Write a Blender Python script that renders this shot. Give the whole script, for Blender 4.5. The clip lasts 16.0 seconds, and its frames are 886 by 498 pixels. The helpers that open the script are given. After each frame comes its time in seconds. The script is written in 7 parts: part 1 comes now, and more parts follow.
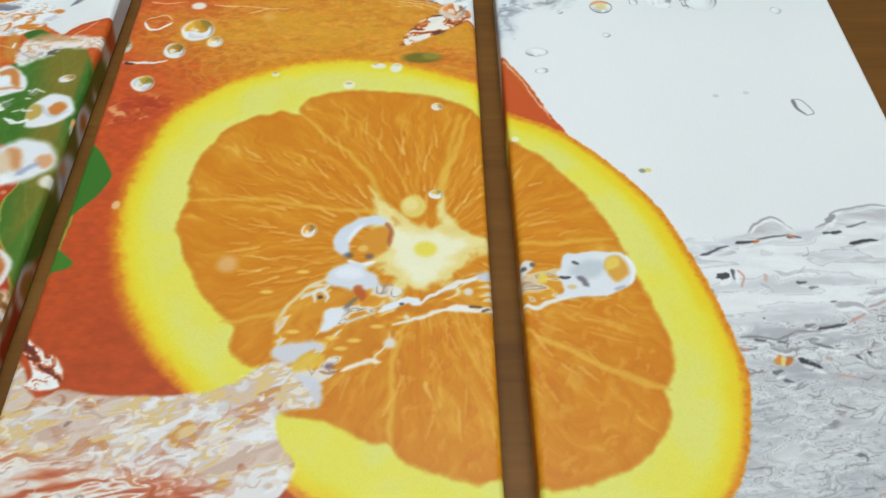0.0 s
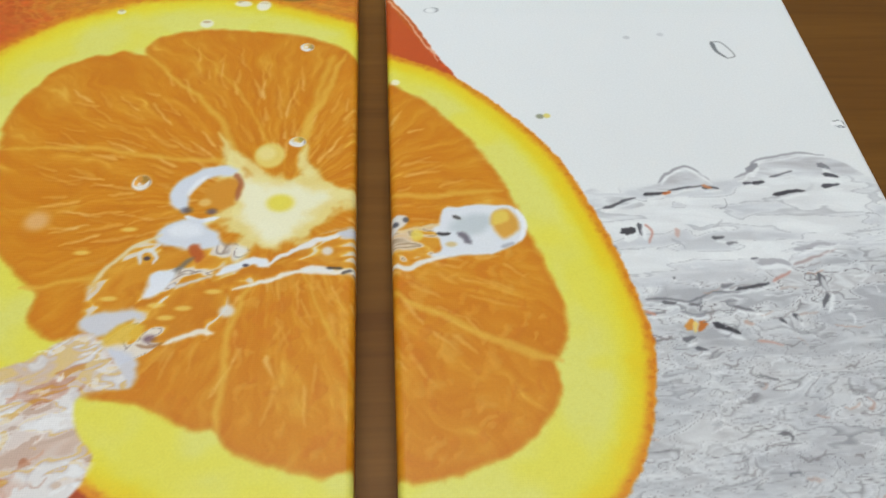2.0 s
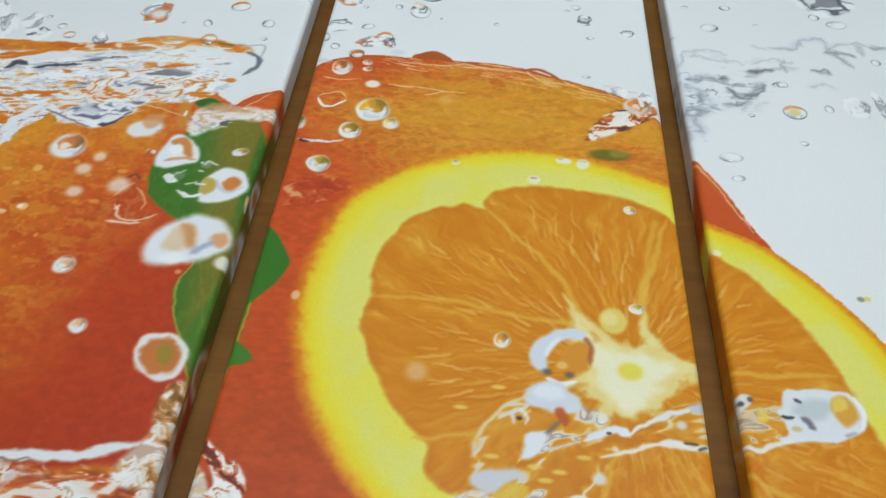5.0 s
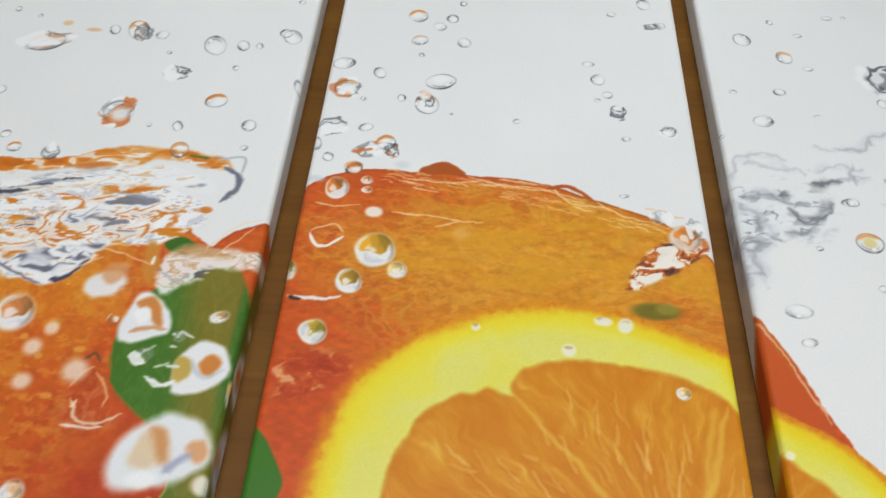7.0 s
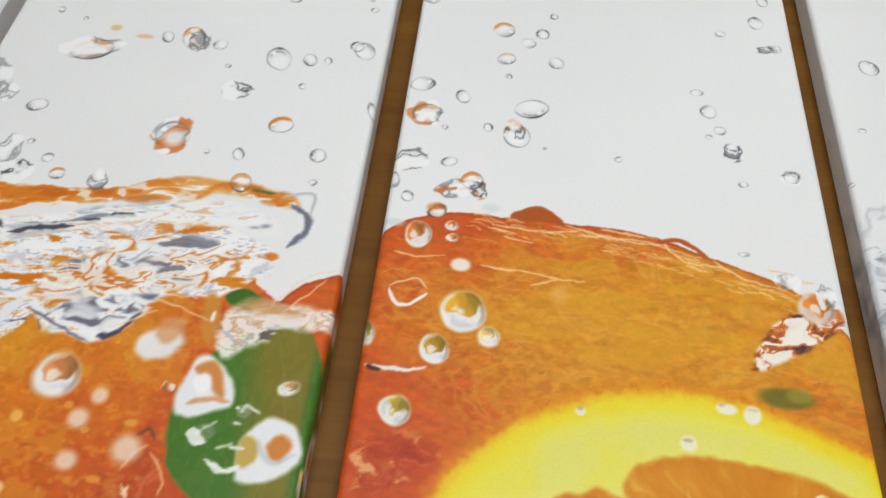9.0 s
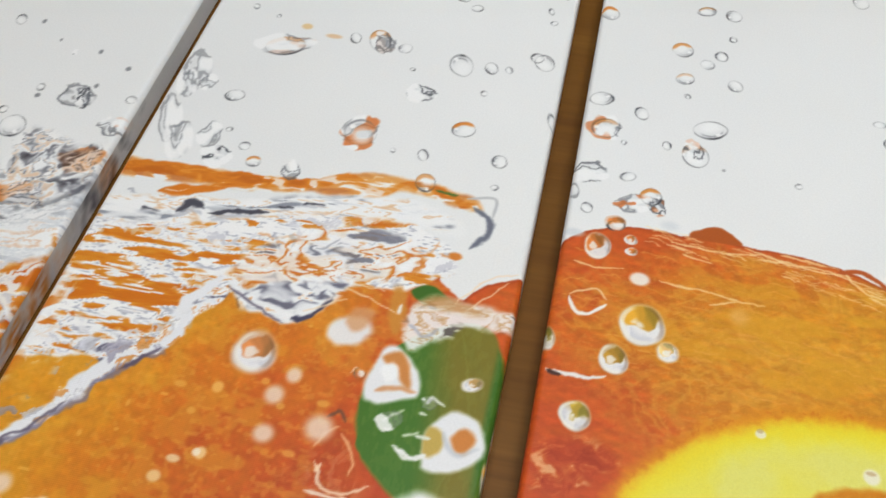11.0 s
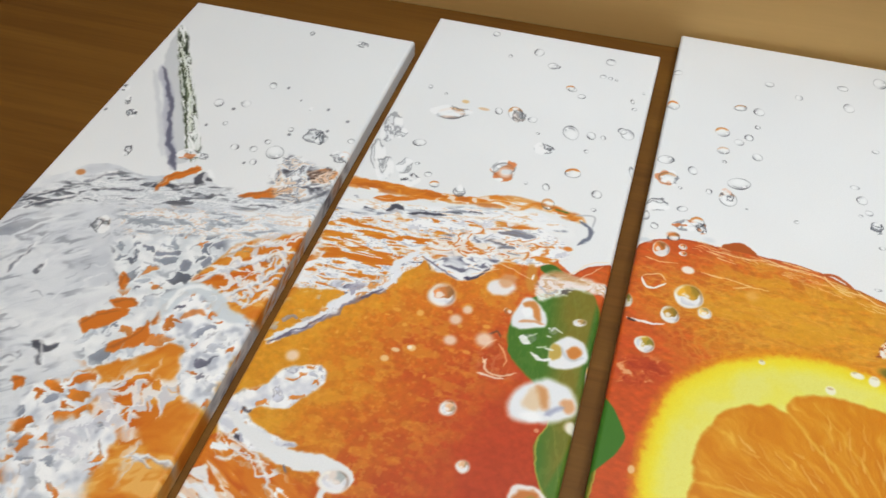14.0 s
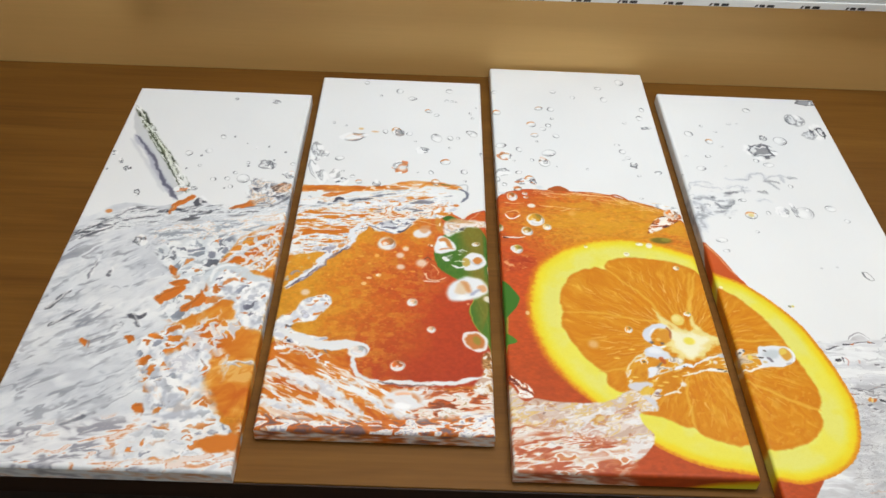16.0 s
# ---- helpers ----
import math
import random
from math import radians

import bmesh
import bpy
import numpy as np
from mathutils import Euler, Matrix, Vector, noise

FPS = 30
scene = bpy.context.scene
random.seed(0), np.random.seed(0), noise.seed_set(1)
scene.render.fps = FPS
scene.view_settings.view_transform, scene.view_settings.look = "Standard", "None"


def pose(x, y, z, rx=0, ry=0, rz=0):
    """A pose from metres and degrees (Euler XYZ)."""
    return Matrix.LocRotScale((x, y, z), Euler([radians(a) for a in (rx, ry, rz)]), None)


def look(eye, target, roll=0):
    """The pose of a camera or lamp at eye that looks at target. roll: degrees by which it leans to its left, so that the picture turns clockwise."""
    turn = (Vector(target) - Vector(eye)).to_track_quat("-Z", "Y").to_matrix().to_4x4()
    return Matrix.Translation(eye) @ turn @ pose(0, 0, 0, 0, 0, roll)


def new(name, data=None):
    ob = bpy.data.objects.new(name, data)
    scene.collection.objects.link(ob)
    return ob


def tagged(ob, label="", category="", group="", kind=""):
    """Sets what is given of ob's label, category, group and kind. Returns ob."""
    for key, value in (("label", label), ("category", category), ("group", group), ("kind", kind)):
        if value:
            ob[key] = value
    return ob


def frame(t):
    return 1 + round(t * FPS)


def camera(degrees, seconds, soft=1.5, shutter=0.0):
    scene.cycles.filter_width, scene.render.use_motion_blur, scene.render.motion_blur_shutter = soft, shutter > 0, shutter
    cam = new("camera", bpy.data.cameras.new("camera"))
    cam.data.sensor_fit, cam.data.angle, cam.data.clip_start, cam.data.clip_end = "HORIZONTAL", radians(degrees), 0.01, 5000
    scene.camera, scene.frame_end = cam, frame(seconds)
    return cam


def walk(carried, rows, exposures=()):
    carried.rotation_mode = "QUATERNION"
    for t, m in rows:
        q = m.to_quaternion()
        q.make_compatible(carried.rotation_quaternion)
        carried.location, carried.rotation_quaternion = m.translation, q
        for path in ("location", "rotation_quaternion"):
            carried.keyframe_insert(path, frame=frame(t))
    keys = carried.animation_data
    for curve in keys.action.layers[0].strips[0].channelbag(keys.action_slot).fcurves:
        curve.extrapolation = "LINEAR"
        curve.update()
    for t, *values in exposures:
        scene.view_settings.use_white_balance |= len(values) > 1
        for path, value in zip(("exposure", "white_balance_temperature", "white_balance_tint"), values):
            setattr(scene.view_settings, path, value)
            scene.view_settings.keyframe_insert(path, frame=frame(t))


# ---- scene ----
cam = camera(52.5, 16.0)
PATH = [
    (0, (0.015, -0.069, 1.172), (0.047, 1.219, -0.358), 0.7),
    (0.5, (0.029, -0.052, 1.099), (0.075, 1.256, -0.413), 1.9),
    (1, (0.037, -0.044, 1.089), (0.112, 1.259, -0.427), 2.4),
    (1.5, (0.063, -0.041, 1.093), (0.185, 1.267, -0.415), 3.5),
    (2, (0.062, -0.041, 1.094), (0.199, 1.262, -0.417), 3.7),
    (2.5, (0.042, -0.042, 1.096), (0.153, 1.256, -0.421), 3.1),
    (3, (0.033, -0.043, 1.1), (0.11, 1.257, -0.418), 2.5),
    (3.5, (0.027, -0.044, 1.1), (0.064, 1.266, -0.411), 2.0),
    (4, (-0.009, -0.045, 1.121), (-0.009, 1.296, -0.362), 2.1),
    (4.5, (-0.055, -0.036, 1.145), (-0.102, 1.334, -0.311), 1.9),
    (5, (-0.073, -0.023, 1.162), (-0.145, 1.354, -0.286), 1.8),
    (5.2, (-0.073, -0.017, 1.166), (-0.146, 1.361, -0.283), 1.9),
    (7.3, (-0.105, 0.169, 1.189), (-0.139, 1.396, -0.39), 2.1),
    (7.5, (-0.108, 0.182, 1.188), (-0.139, 1.394, -0.403), 2.4),
    (8, (-0.118, 0.213, 1.182), (-0.172, 1.408, -0.421), 2.1),
    (8.2, (-0.126, 0.221, 1.178), (-0.181, 1.41, -0.429), 2.4),
    (10.3, (-0.168, 0.221, 1.165), (-0.33, 1.414, -0.432), 0.7),
    (10.5, (-0.175, 0.219, 1.168), (-0.357, 1.407, -0.431), 0.5),
    (11, (-0.199, 0.204, 1.177), (-0.458, 1.382, -0.418), -0.1),
    (11.5, (-0.222, 0.173, 1.194), (-0.569, 1.334, -0.397), -1.2),
    (12, (-0.234, 0.133, 1.22), (-0.649, 1.292, -0.356), -1.8),
    (12.5, (-0.236, 0.095, 1.242), (-0.697, 1.271, -0.309), -2.1),
    (13, (-0.232, 0.072, 1.26), (-0.692, 1.268, -0.276), -1.5),
    (13.5, (-0.223, 0.029, 1.286), (-0.663, 1.274, -0.215), -0.5),
    (14, (-0.213, -0.044, 1.337), (-0.592, 1.274, -0.118), 1.0),
    (14.5, (-0.203, -0.161, 1.409), (-0.465, 1.206, -0.028), 4.2),
    (15, (-0.237, -0.243, 1.468), (-0.391, 1.17, 0.061), 4.7),
    (15.5, (-0.291, -0.351, 1.503), (-0.317, 1.089, 0.115), 3.8),
    (16, (-0.301, -0.441, 1.537), (-0.253, 1.048, 0.202), 3.4),
]
EXPOSURES = [(0.0, -0.27, 6000, 4), (0.5, -0.43, 5900, 4), (1.0, -0.43, 5850, 4), (2.0, -0.36, 6150, 7), (3.5, -0.37, 6100, 7), (4.5, -0.42, 5900, 4), (5.0, -0.41, 5900, 4), (7.5, -0.34, 6450, 10), (10.5, -0.28, 6500, 10), (11.5, -0.28, 6500, 10), (12.5, -0.24, 6450, 10), (14.5, -0.2, 6500, 10), (16.0, -0.09, 6500, 10)]
walk(cam, [(t, look(eye, target, roll)) for t, eye, target, roll in PATH], EXPOSURES)

# ---- light ----
world = bpy.data.worlds.new("room_world")
scene.world = world
world.use_nodes = True
world.node_tree.nodes["Background"].inputs[0].default_value = (0.9, 0.95, 1.0, 1)
world.node_tree.nodes["Background"].inputs[1].default_value = 0.02


def area_light(name, place, target, width, depth, watts, colour):
    data = bpy.data.lights.new(name, "AREA")
    data.shape, data.size, data.size_y, data.energy, data.color = "RECTANGLE", width, depth, watts, colour
    ob = new(name, data)
    ob.matrix_world = look(place, target)
    return ob


# main overhead light, out of view; its size and place are assumed
area_light("unseen_overhead_light", (0.0, 0.44, 2.62), (0.0, 0.44, 0.0), 1.2, 0.6, 25.7, (0.868, 0.948, 1.0))
# second unseen light, added as fill for the front faces
area_light("unseen_overhead_light", (0.25, -1.9, 2.62), (0.25, -1.9, 0.0), 0.6, 1.2, 13.0, (0.868, 0.948, 1.0))


# ---- materials ----
def material(name, rough=0.5, metal=0.0):
    m = bpy.data.materials.new(name)
    m.use_nodes = True
    nodes, links = m.node_tree.nodes, m.node_tree.links
    bsdf = nodes["Principled BSDF"]
    bsdf.inputs["Roughness"].default_value, bsdf.inputs["Metallic"].default_value = rough, metal
    return m, nodes, links, bsdf


def coords(nodes, links, sx, sy, sz):
    tc, mp = nodes.new("ShaderNodeTexCoord"), nodes.new("ShaderNodeMapping")
    mp.inputs["Scale"].default_value = (sx, sy, sz)
    links.new(tc.outputs["Object"], mp.inputs["Vector"])
    return mp.outputs["Vector"]


def noise_node(nodes, links, vector, scale, detail=4, rough=0.55, distort=0.0):
    n = nodes.new("ShaderNodeTexNoise")
    n.inputs["Scale"].default_value, n.inputs["Detail"].default_value = scale, detail
    n.inputs["Roughness"].default_value, n.inputs["Distortion"].default_value = rough, distort
    links.new(vector, n.inputs["Vector"])
    return n.outputs["Fac"]


def ramp(nodes, links, fac, *stops):
    r = nodes.new("ShaderNodeValToRGB")
    while len(r.color_ramp.elements) < len(stops):
        r.color_ramp.elements.new(0.5)
    for e, (p, c) in zip(r.color_ramp.elements, stops):
        e.position, e.color = p, (*c, 1)
    links.new(fac, r.inputs["Fac"])
    return r.outputs["Color"]


def mix(nodes, links, kind, fac, a, b):
    n = nodes.new("ShaderNodeMixRGB")
    n.blend_type = kind
    n.inputs[0].default_value = fac
    links.new(a, n.inputs[1])
    links.new(b, n.inputs[2])
    return n.outputs[0]


def bump(nodes, links, bsdf, height, strength, distance):
    b = nodes.new("ShaderNodeBump")
    b.inputs["Strength"].default_value, b.inputs["Distance"].default_value = strength, distance
    links.new(height, b.inputs["Height"])
    links.new(b.outputs["Normal"], bsdf.inputs["Normal"])


def wood_laminate(name, dark, mid, light, rough, streaks=0.55):
    """Printed wood laminate with the grain along x."""
    m, nodes, links, bsdf = material(name, rough)
    long_v, fine_v = coords(nodes, links, 0.9, 16, 16), coords(nodes, links, 9, 260, 260)
    broad = noise_node(nodes, links, long_v, 1.6, 5, 0.6, 0.6)
    fine = noise_node(nodes, links, fine_v, 1.0, 3, 0.6)
    c = ramp(nodes, links, broad, (0.28, dark), (0.5, mid), (0.74, light))
    f = ramp(nodes, links, fine, (0.3, (0.80, 0.78, 0.76)), (0.7, (1.1, 1.1, 1.1)))
    links.new(mix(nodes, links, "MULTIPLY", streaks, c, f), bsdf.inputs["Base Color"])
    bump(nodes, links, bsdf, fine, 0.06, 0.0006)
    bsdf.inputs["Specular IOR Level"].default_value = 0.18
    return m


def painted(name, base, spread, rough, scale=3.0, relief=0.05):
    """Paint or plaster with faint cloudy stains and a fine grain."""
    m, nodes, links, bsdf = material(name, rough)
    v = coords(nodes, links, 1, 1, 1)
    cloud = noise_node(nodes, links, v, scale, 5, 0.6)
    grain = noise_node(nodes, links, v, 260, 2, 0.5)
    lo, hi = [c * (1 - spread) for c in base], [min(1, c * (1 + spread)) for c in base]
    links.new(ramp(nodes, links, cloud, (0.3, lo), (0.7, hi)), bsdf.inputs["Base Color"])
    bump(nodes, links, bsdf, grain, relief, 0.0008)
    return m


TABLE = wood_laminate("brown_table_laminate", (0.115, 0.044, 0.007), (0.158, 0.066, 0.0105), (0.200, 0.090, 0.016), 0.48)
EDGING = wood_laminate("dark_edge_band", (0.020, 0.010, 0.006), (0.030, 0.015, 0.009), (0.045, 0.022, 0.012), 0.45)
WALLWOOD = wood_laminate("ochre_wall_panel", (0.655, 0.400, 0.142), (0.675, 0.415, 0.150), (0.695, 0.430, 0.158), 0.40, 0.12)
BOARD = painted("white_board_face", (0.66, 0.67, 0.68), 0.03, 0.5)
MARGIN = painted("white_margin_strip", (0.80, 0.80, 0.79), 0.02, 0.45)
INK = painted("black_ink", (0.03, 0.028, 0.027), 0.2, 0.6)
PLASTER = painted("pale_plaster", (0.70, 0.66, 0.58), 0.04, 0.85)
CEILING = painted("white_ceiling_paint", (0.80, 0.79, 0.76), 0.03, 0.9)
FLOOR = painted("dark_floor_covering", (0.045, 0.035, 0.03), 0.25, 0.5, 8.0)
STEEL = painted("dark_steel", (0.05, 0.05, 0.055), 0.1, 0.4)


def lamp_material():
    m, nodes, links, bsdf = material("lamp_diffuser_glow", 0.4)
    bsdf.inputs["Base Color"].default_value = (0.9, 0.9, 0.88, 1)
    bsdf.inputs["Emission Color"].default_value = (0.92, 0.98, 1.0, 1)
    bsdf.inputs["Emission Strength"].default_value = 3.0
    return m


BACKING = painted("raw_stretcher_wood", (0.42, 0.30, 0.18), 0.1, 0.7)
GLOW = lamp_material()


def canvas_material():
    """Satin inkjet ink on woven canvas: the printed colours lie in the mesh's colour layer."""
    m, nodes, links, bsdf = material("printed_canvas_ink", 0.42)
    ink = nodes.new("ShaderNodeAttribute")
    ink.attribute_name = "ink"
    v = coords(nodes, links, 1, 1, 1)
    grain = noise_node(nodes, links, v, 900, 3, 0.6)
    tone = ramp(nodes, links, grain, (0.25, (0.93, 0.93, 0.93)), (0.75, (1.05, 1.05, 1.05)))
    links.new(mix(nodes, links, "MULTIPLY", 0.7, ink.outputs["Color"], tone), bsdf.inputs["Base Color"])
    weave = []
    for axis in ("X", "Y"):
        w = nodes.new("ShaderNodeTexWave")
        w.wave_type, w.bands_direction = "BANDS", axis
        w.inputs["Scale"].default_value, w.inputs["Distortion"].default_value = 320, 0.6
        links.new(v, w.inputs["Vector"])
        weave.append(w.outputs["Fac"])
    add = nodes.new("ShaderNodeMath")
    add.operation = "ADD"
    links.new(weave[0], add.inputs[0])
    links.new(weave[1], add.inputs[1])
    bump(nodes, links, bsdf, add.outputs[0], 0.10, 0.0003)
    bsdf.inputs["Specular IOR Level"].default_value = 0.24
    return m


CANVAS = canvas_material()


# ---- mesh helpers ----
def mesh_object(name, bm, mat, parent=None, label=""):
    data = bpy.data.meshes.new(name)
    bm.to_mesh(data)
    bm.free()
    data.materials.append(mat)
    ob = new(name, data)
    ob.parent = parent
    return tagged(ob, label)


part = mesh_object


def box_bm(x0, y0, z0, x1, y1, z1, bevel=0.0, segments=2, bm=None):
    bm = bm or bmesh.new()
    made = bmesh.ops.create_cube(bm, size=1.0, matrix=Matrix.Translation(((x0 + x1) / 2, (y0 + y1) / 2, (z0 + z1) / 2)) @ Matrix.Diagonal((x1 - x0, y1 - y0, z1 - z0, 1)))
    if bevel:
        edges = list({e for v in made["verts"] for e in v.link_edges})
        bmesh.ops.bevel(bm, geom=edges, offset=bevel, segments=segments, affect="EDGES", profile=0.5)
    return bm


# ---- the room ----
TOP = 0.755          # table top
WALL = pose(-0.2, 0.866, 0, 0, 0, 0.9)   # foot of the panelled wall, turned slightly to the pictures

floor = tagged(mesh_object("floor", box_bm(-2.6, -3.2, -0.1, 2.4, 1.1, 0.0), FLOOR), "dark floor covering under the table", "floor", kind="structure")
wall_north = mesh_object("wall_north", box_bm(-2.4, 0.0, 0.0, 2.6, 0.12, 2.7), WALLWOOD)
wall_north.matrix_world = WALL
tagged(wall_north, "ochre wood-toned wall panel behind the table", "wall", kind="structure")
# unseen walls and ceiling, added to close the room and bounce light
for name, b in (("unseen_wall_south", (-2.6, -3.2, 0, 2.4, -3.1, 2.7)), ("unseen_wall_west", (-2.6, -3.1, 0, -2.5, 0.83, 2.7)), ("unseen_wall_east", (2.3, -3.1, 0, 2.4, 0.9, 2.7))):
    tagged(mesh_object(name, box_bm(*b), PLASTER), "unseen plain pale wall added to close the room", "wall", kind="structure")
tagged(mesh_object("ceiling", box_bm(-2.6, -3.2, 2.7, 2.5, 1.1, 2.8), CEILING), "unseen plain white ceiling added to close the room", "ceiling", kind="structure")


# glowing panel made up to go with an unseen overhead light
def unseen_ceiling_lamp(x, y):
    lamp = new("unseen_ceiling_lamp")
    lamp.location = (x, y, 2.7)
    bm = bmesh.new()
    for b in ((-0.33, -0.63, -0.05, -0.30, 0.63, 0), (0.30, -0.63, -0.05, 0.33, 0.63, 0), (-0.30, -0.63, -0.05, 0.30, -0.60, 0), (-0.30, 0.60, -0.05, 0.30, 0.63, 0)):
        box_bm(*b, bm=bm)
    part("frame", bm, CEILING, lamp)
    part("diffuser", box_bm(-0.298, -0.598, -0.04, 0.298, 0.598, -0.02), GLOW, lamp)
    return tagged(lamp, "unseen white ceiling panel lamp with glowing diffuser, added for light", "ceiling light", "ceiling lamps")


unseen_ceiling_lamp(0.0, 0.44).rotation_euler.z = radians(90)
# panel of the added fill light
unseen_ceiling_lamp(0.25, -1.9)

# ---- table ----
FRONT = 0.071
table = tagged(new("table"), "brown wood-laminate table with a dark front edge", "table")
top = box_bm(-1.75, FRONT, TOP - 0.026, 1.5, 0.86, TOP, 0.0012)
for v in top.verts:
    if v.co.y > 0.5:
        v.co.y += 0.0045 + math.tan(radians(0.9)) * (v.co.x + 0.2)   # its back edge follows the wall
part("tabletop", top, TABLE, table)
part("edge_band", box_bm(-1.75, FRONT - 0.0025, TOP - 0.0262, 1.5, FRONT - 0.0004, TOP - 0.0008, 0.0006), EDGING, table, "dark brown edge band")
for x in (-1.7, 1.41):
    for y in (0.12, 0.76):
        part("leg", box_bm(x, y, 0.0, x + 0.045, y + 0.045, TOP - 0.0265, 0.003), STEEL, table, "dark steel leg")
part("apron", box_bm(-1.65, 0.13, TOP - 0.10, 1.4, 0.15, TOP - 0.0265, 0.002), EDGING, table)

# ---- white board on the wall, its lower margin printed with short black marks ----
BOARD_Z = 0.908
board = new("wall_board")
board.matrix_world = WALL @ pose(0.65, 0, BOARD_Z, 0, -0.35) @ pose(-0.65, 0, -BOARD_Z)   # hung a little askew
part("panel", box_bm(-0.55, -0.020, BOARD_Z + 0.012, 1.30, -0.001, BOARD_Z + 0.42, 0.001), BOARD, board)
part("margin_strip", box_bm(-0.55, -0.0225, BOARD_Z, 1.30, -0.001, BOARD_Z + 0.0118, 0.001), MARGIN, board, "white margin strip with black print")
for i in range(24):
    x = -0.457 + i * 0.0714
    for dx, w, lean in ((0.0, 0.003, 0.003), (0.008, 0.008, 0.0), (0.019, 0.011, 0.0015)):
        bm = bmesh.new()
        x0, x1, z0, z1 = x + dx, x + dx + w, BOARD_Z + 0.0014, BOARD_Z + 0.0056
        vs = [bm.verts.new((a, b, c)) for b in (-0.0226, -0.0231) for a, c in ((x0, z0), (x1, z0), (x1 + lean, z1), (x0 + lean, z1))]
        for f in ((4, 5, 6, 7), (0, 4, 7, 3), (1, 2, 6, 5), (3, 7, 6, 2), (0, 1, 5, 4)):
            bm.faces.new([vs[k] for k in f])
        part("print_mark", bm, INK, board)
tagged(board, "white board with grey face and black marks along its lower edge", "board")

# ---- the four pictures: panels ----
STEPS = (0.95, 0.8, 0.64, 0.64)   # spacing of the ink grid of each picture, mm
ROUND = 3.6          # radius of the folded canvas edge, mm
THICK = 20.0
# left, right, front, back, all in mm
PANELS = ((-743, -480, 68, 757), (-467, -217, 122, 811), (-200, 50, 80, 860), (67, 320, 24, 803))


def sheet_grid(p, step):
    """A grid over a picture, its rows wider apart in the pale upper third."""
    x0, x1, y0, y1 = p
    knee = 560.0
    rows = np.concatenate((np.linspace(y0, knee, int((knee - y0) / step), endpoint=False), np.linspace(knee, y1, int((y1 - knee) / max(step, 0.8)) + 1)))
    return np.meshgrid(np.linspace(x0, x1, int((x1 - x0) / step) + 1), rows)


def side_grid(p, side):
    """Rows along one side of a panel and down its thickness: the ink's place (folded over) and the mesh place."""
    x0, x1, y0, y1 = p
    d = np.linspace(0, THICK - ROUND - 1.6, 9)
    if side in "we":
        n = int((y1 - y0) / 1.5)
        D, L = np.meshgrid(d, np.linspace(y0 + 0.0, y1 - 0.0, n))
        ex, s = (x0, 1) if side == "w" else (x1, -1)
        return ex + s * (ROUND + D), L, np.full_like(D, ex), L, -ROUND - D
    n = int((x1 - x0) / 1.5)
    D, L = np.meshgrid(d, np.linspace(x0, x1, n))
    ey, s = (y0, 1) if side == "s" else (y1, -1)
    return L, ey + s * (ROUND + D), L, np.full_like(D, ey), -ROUND - D


PIECES = []
for p, step in zip(PANELS, STEPS):
    X, Y = sheet_grid(p, step)
    e = np.minimum(np.minimum(X - p[0], p[1] - X), np.minimum(Y - p[2], p[3] - Y)).clip(0, ROUND)
    Z = np.sqrt(ROUND ** 2 - (ROUND - e) ** 2) - ROUND
    PIECES.append((X, Y, X, Y, Z))
    PIECES += [side_grid(p, s) for s in "wesn"]
PX = np.concatenate([q[0].ravel() for q in PIECES])
PY = np.concatenate([q[1].ravel() for q in PIECES])
INKS = np.empty((len(PX), 3))


# ---- the picture's brushes: colours as 0..255 display values, places in mm ----
LATTICE = np.random.RandomState(5).rand(256, 256)


def grain(x, y, seed=0):
    x, y = x + seed * 17.3, y + seed * 31.7
    i, j = np.floor(x).astype(int), np.floor(y).astype(int)
    u, v = x - i, y - j
    u, v = u * u * (3 - 2 * u), v * v * (3 - 2 * v)
    i0, i1, j0, j1 = i & 255, (i + 1) & 255, j & 255, (j + 1) & 255
    return (LATTICE[i0, j0] * (1 - u) + LATTICE[i1, j0] * u) * (1 - v) + (LATTICE[i0, j1] * (1 - u) + LATTICE[i1, j1] * u) * v


def fbm(x, y, octaves=4, seed=0, gain=0.5):
    total, amp, size = 0, 1.0, 0
    for k in range(octaves):
        total = total + amp * grain(x * 2 ** k, y * 2 ** k, seed + 3 * k)
        size, amp = size + amp, amp * gain
    return total / size


def smooth(a, b, x):
    t = ((x - a) / (b - a)).clip(0, 1)
    return t * t * (3 - 2 * t)


def within_box(x0, y0, x1, y1, pad=0.0):
    return np.nonzero((PX > x0 - pad) & (PX < x1 + pad) & (PY > y0 - pad) & (PY < y1 + pad))[0]


def put(idx, mask, rgb):
    INKS[idx] += mask[:, None] * (np.asarray(rgb, float) / 255 - INKS[idx])


def spline(pts, closed, n=6):
    p = np.asarray(pts, float).reshape(-1, 2)
    q = np.vstack((p[-1:], p, p[:2])) if closed else np.vstack((2 * p[:1] - p[1:2], p, 2 * p[-1:] - p[-2:-1]))
    t = np.linspace(0, 1, n, endpoint=False)[:, None]
    out = []
    for a, b, c, d in zip(q, q[1:], q[2:], q[3:]):
        out.append(0.5 * (2 * b + (c - a) * t + (2 * a - 5 * b + 4 * c - d) * t ** 2 + (3 * b - a - 3 * c + d) * t ** 3))
    out = np.vstack(out)
    return out if closed else np.vstack((out, p[-1:]))


def warp(x, y, amount, scale, seed):
    if not amount:
        return x, y
    return x + amount * (fbm(x / scale, y / scale, 3, seed) - 0.5) * 2, y + amount * (fbm(x / scale, y / scale, 3, seed + 9) - 0.5) * 2


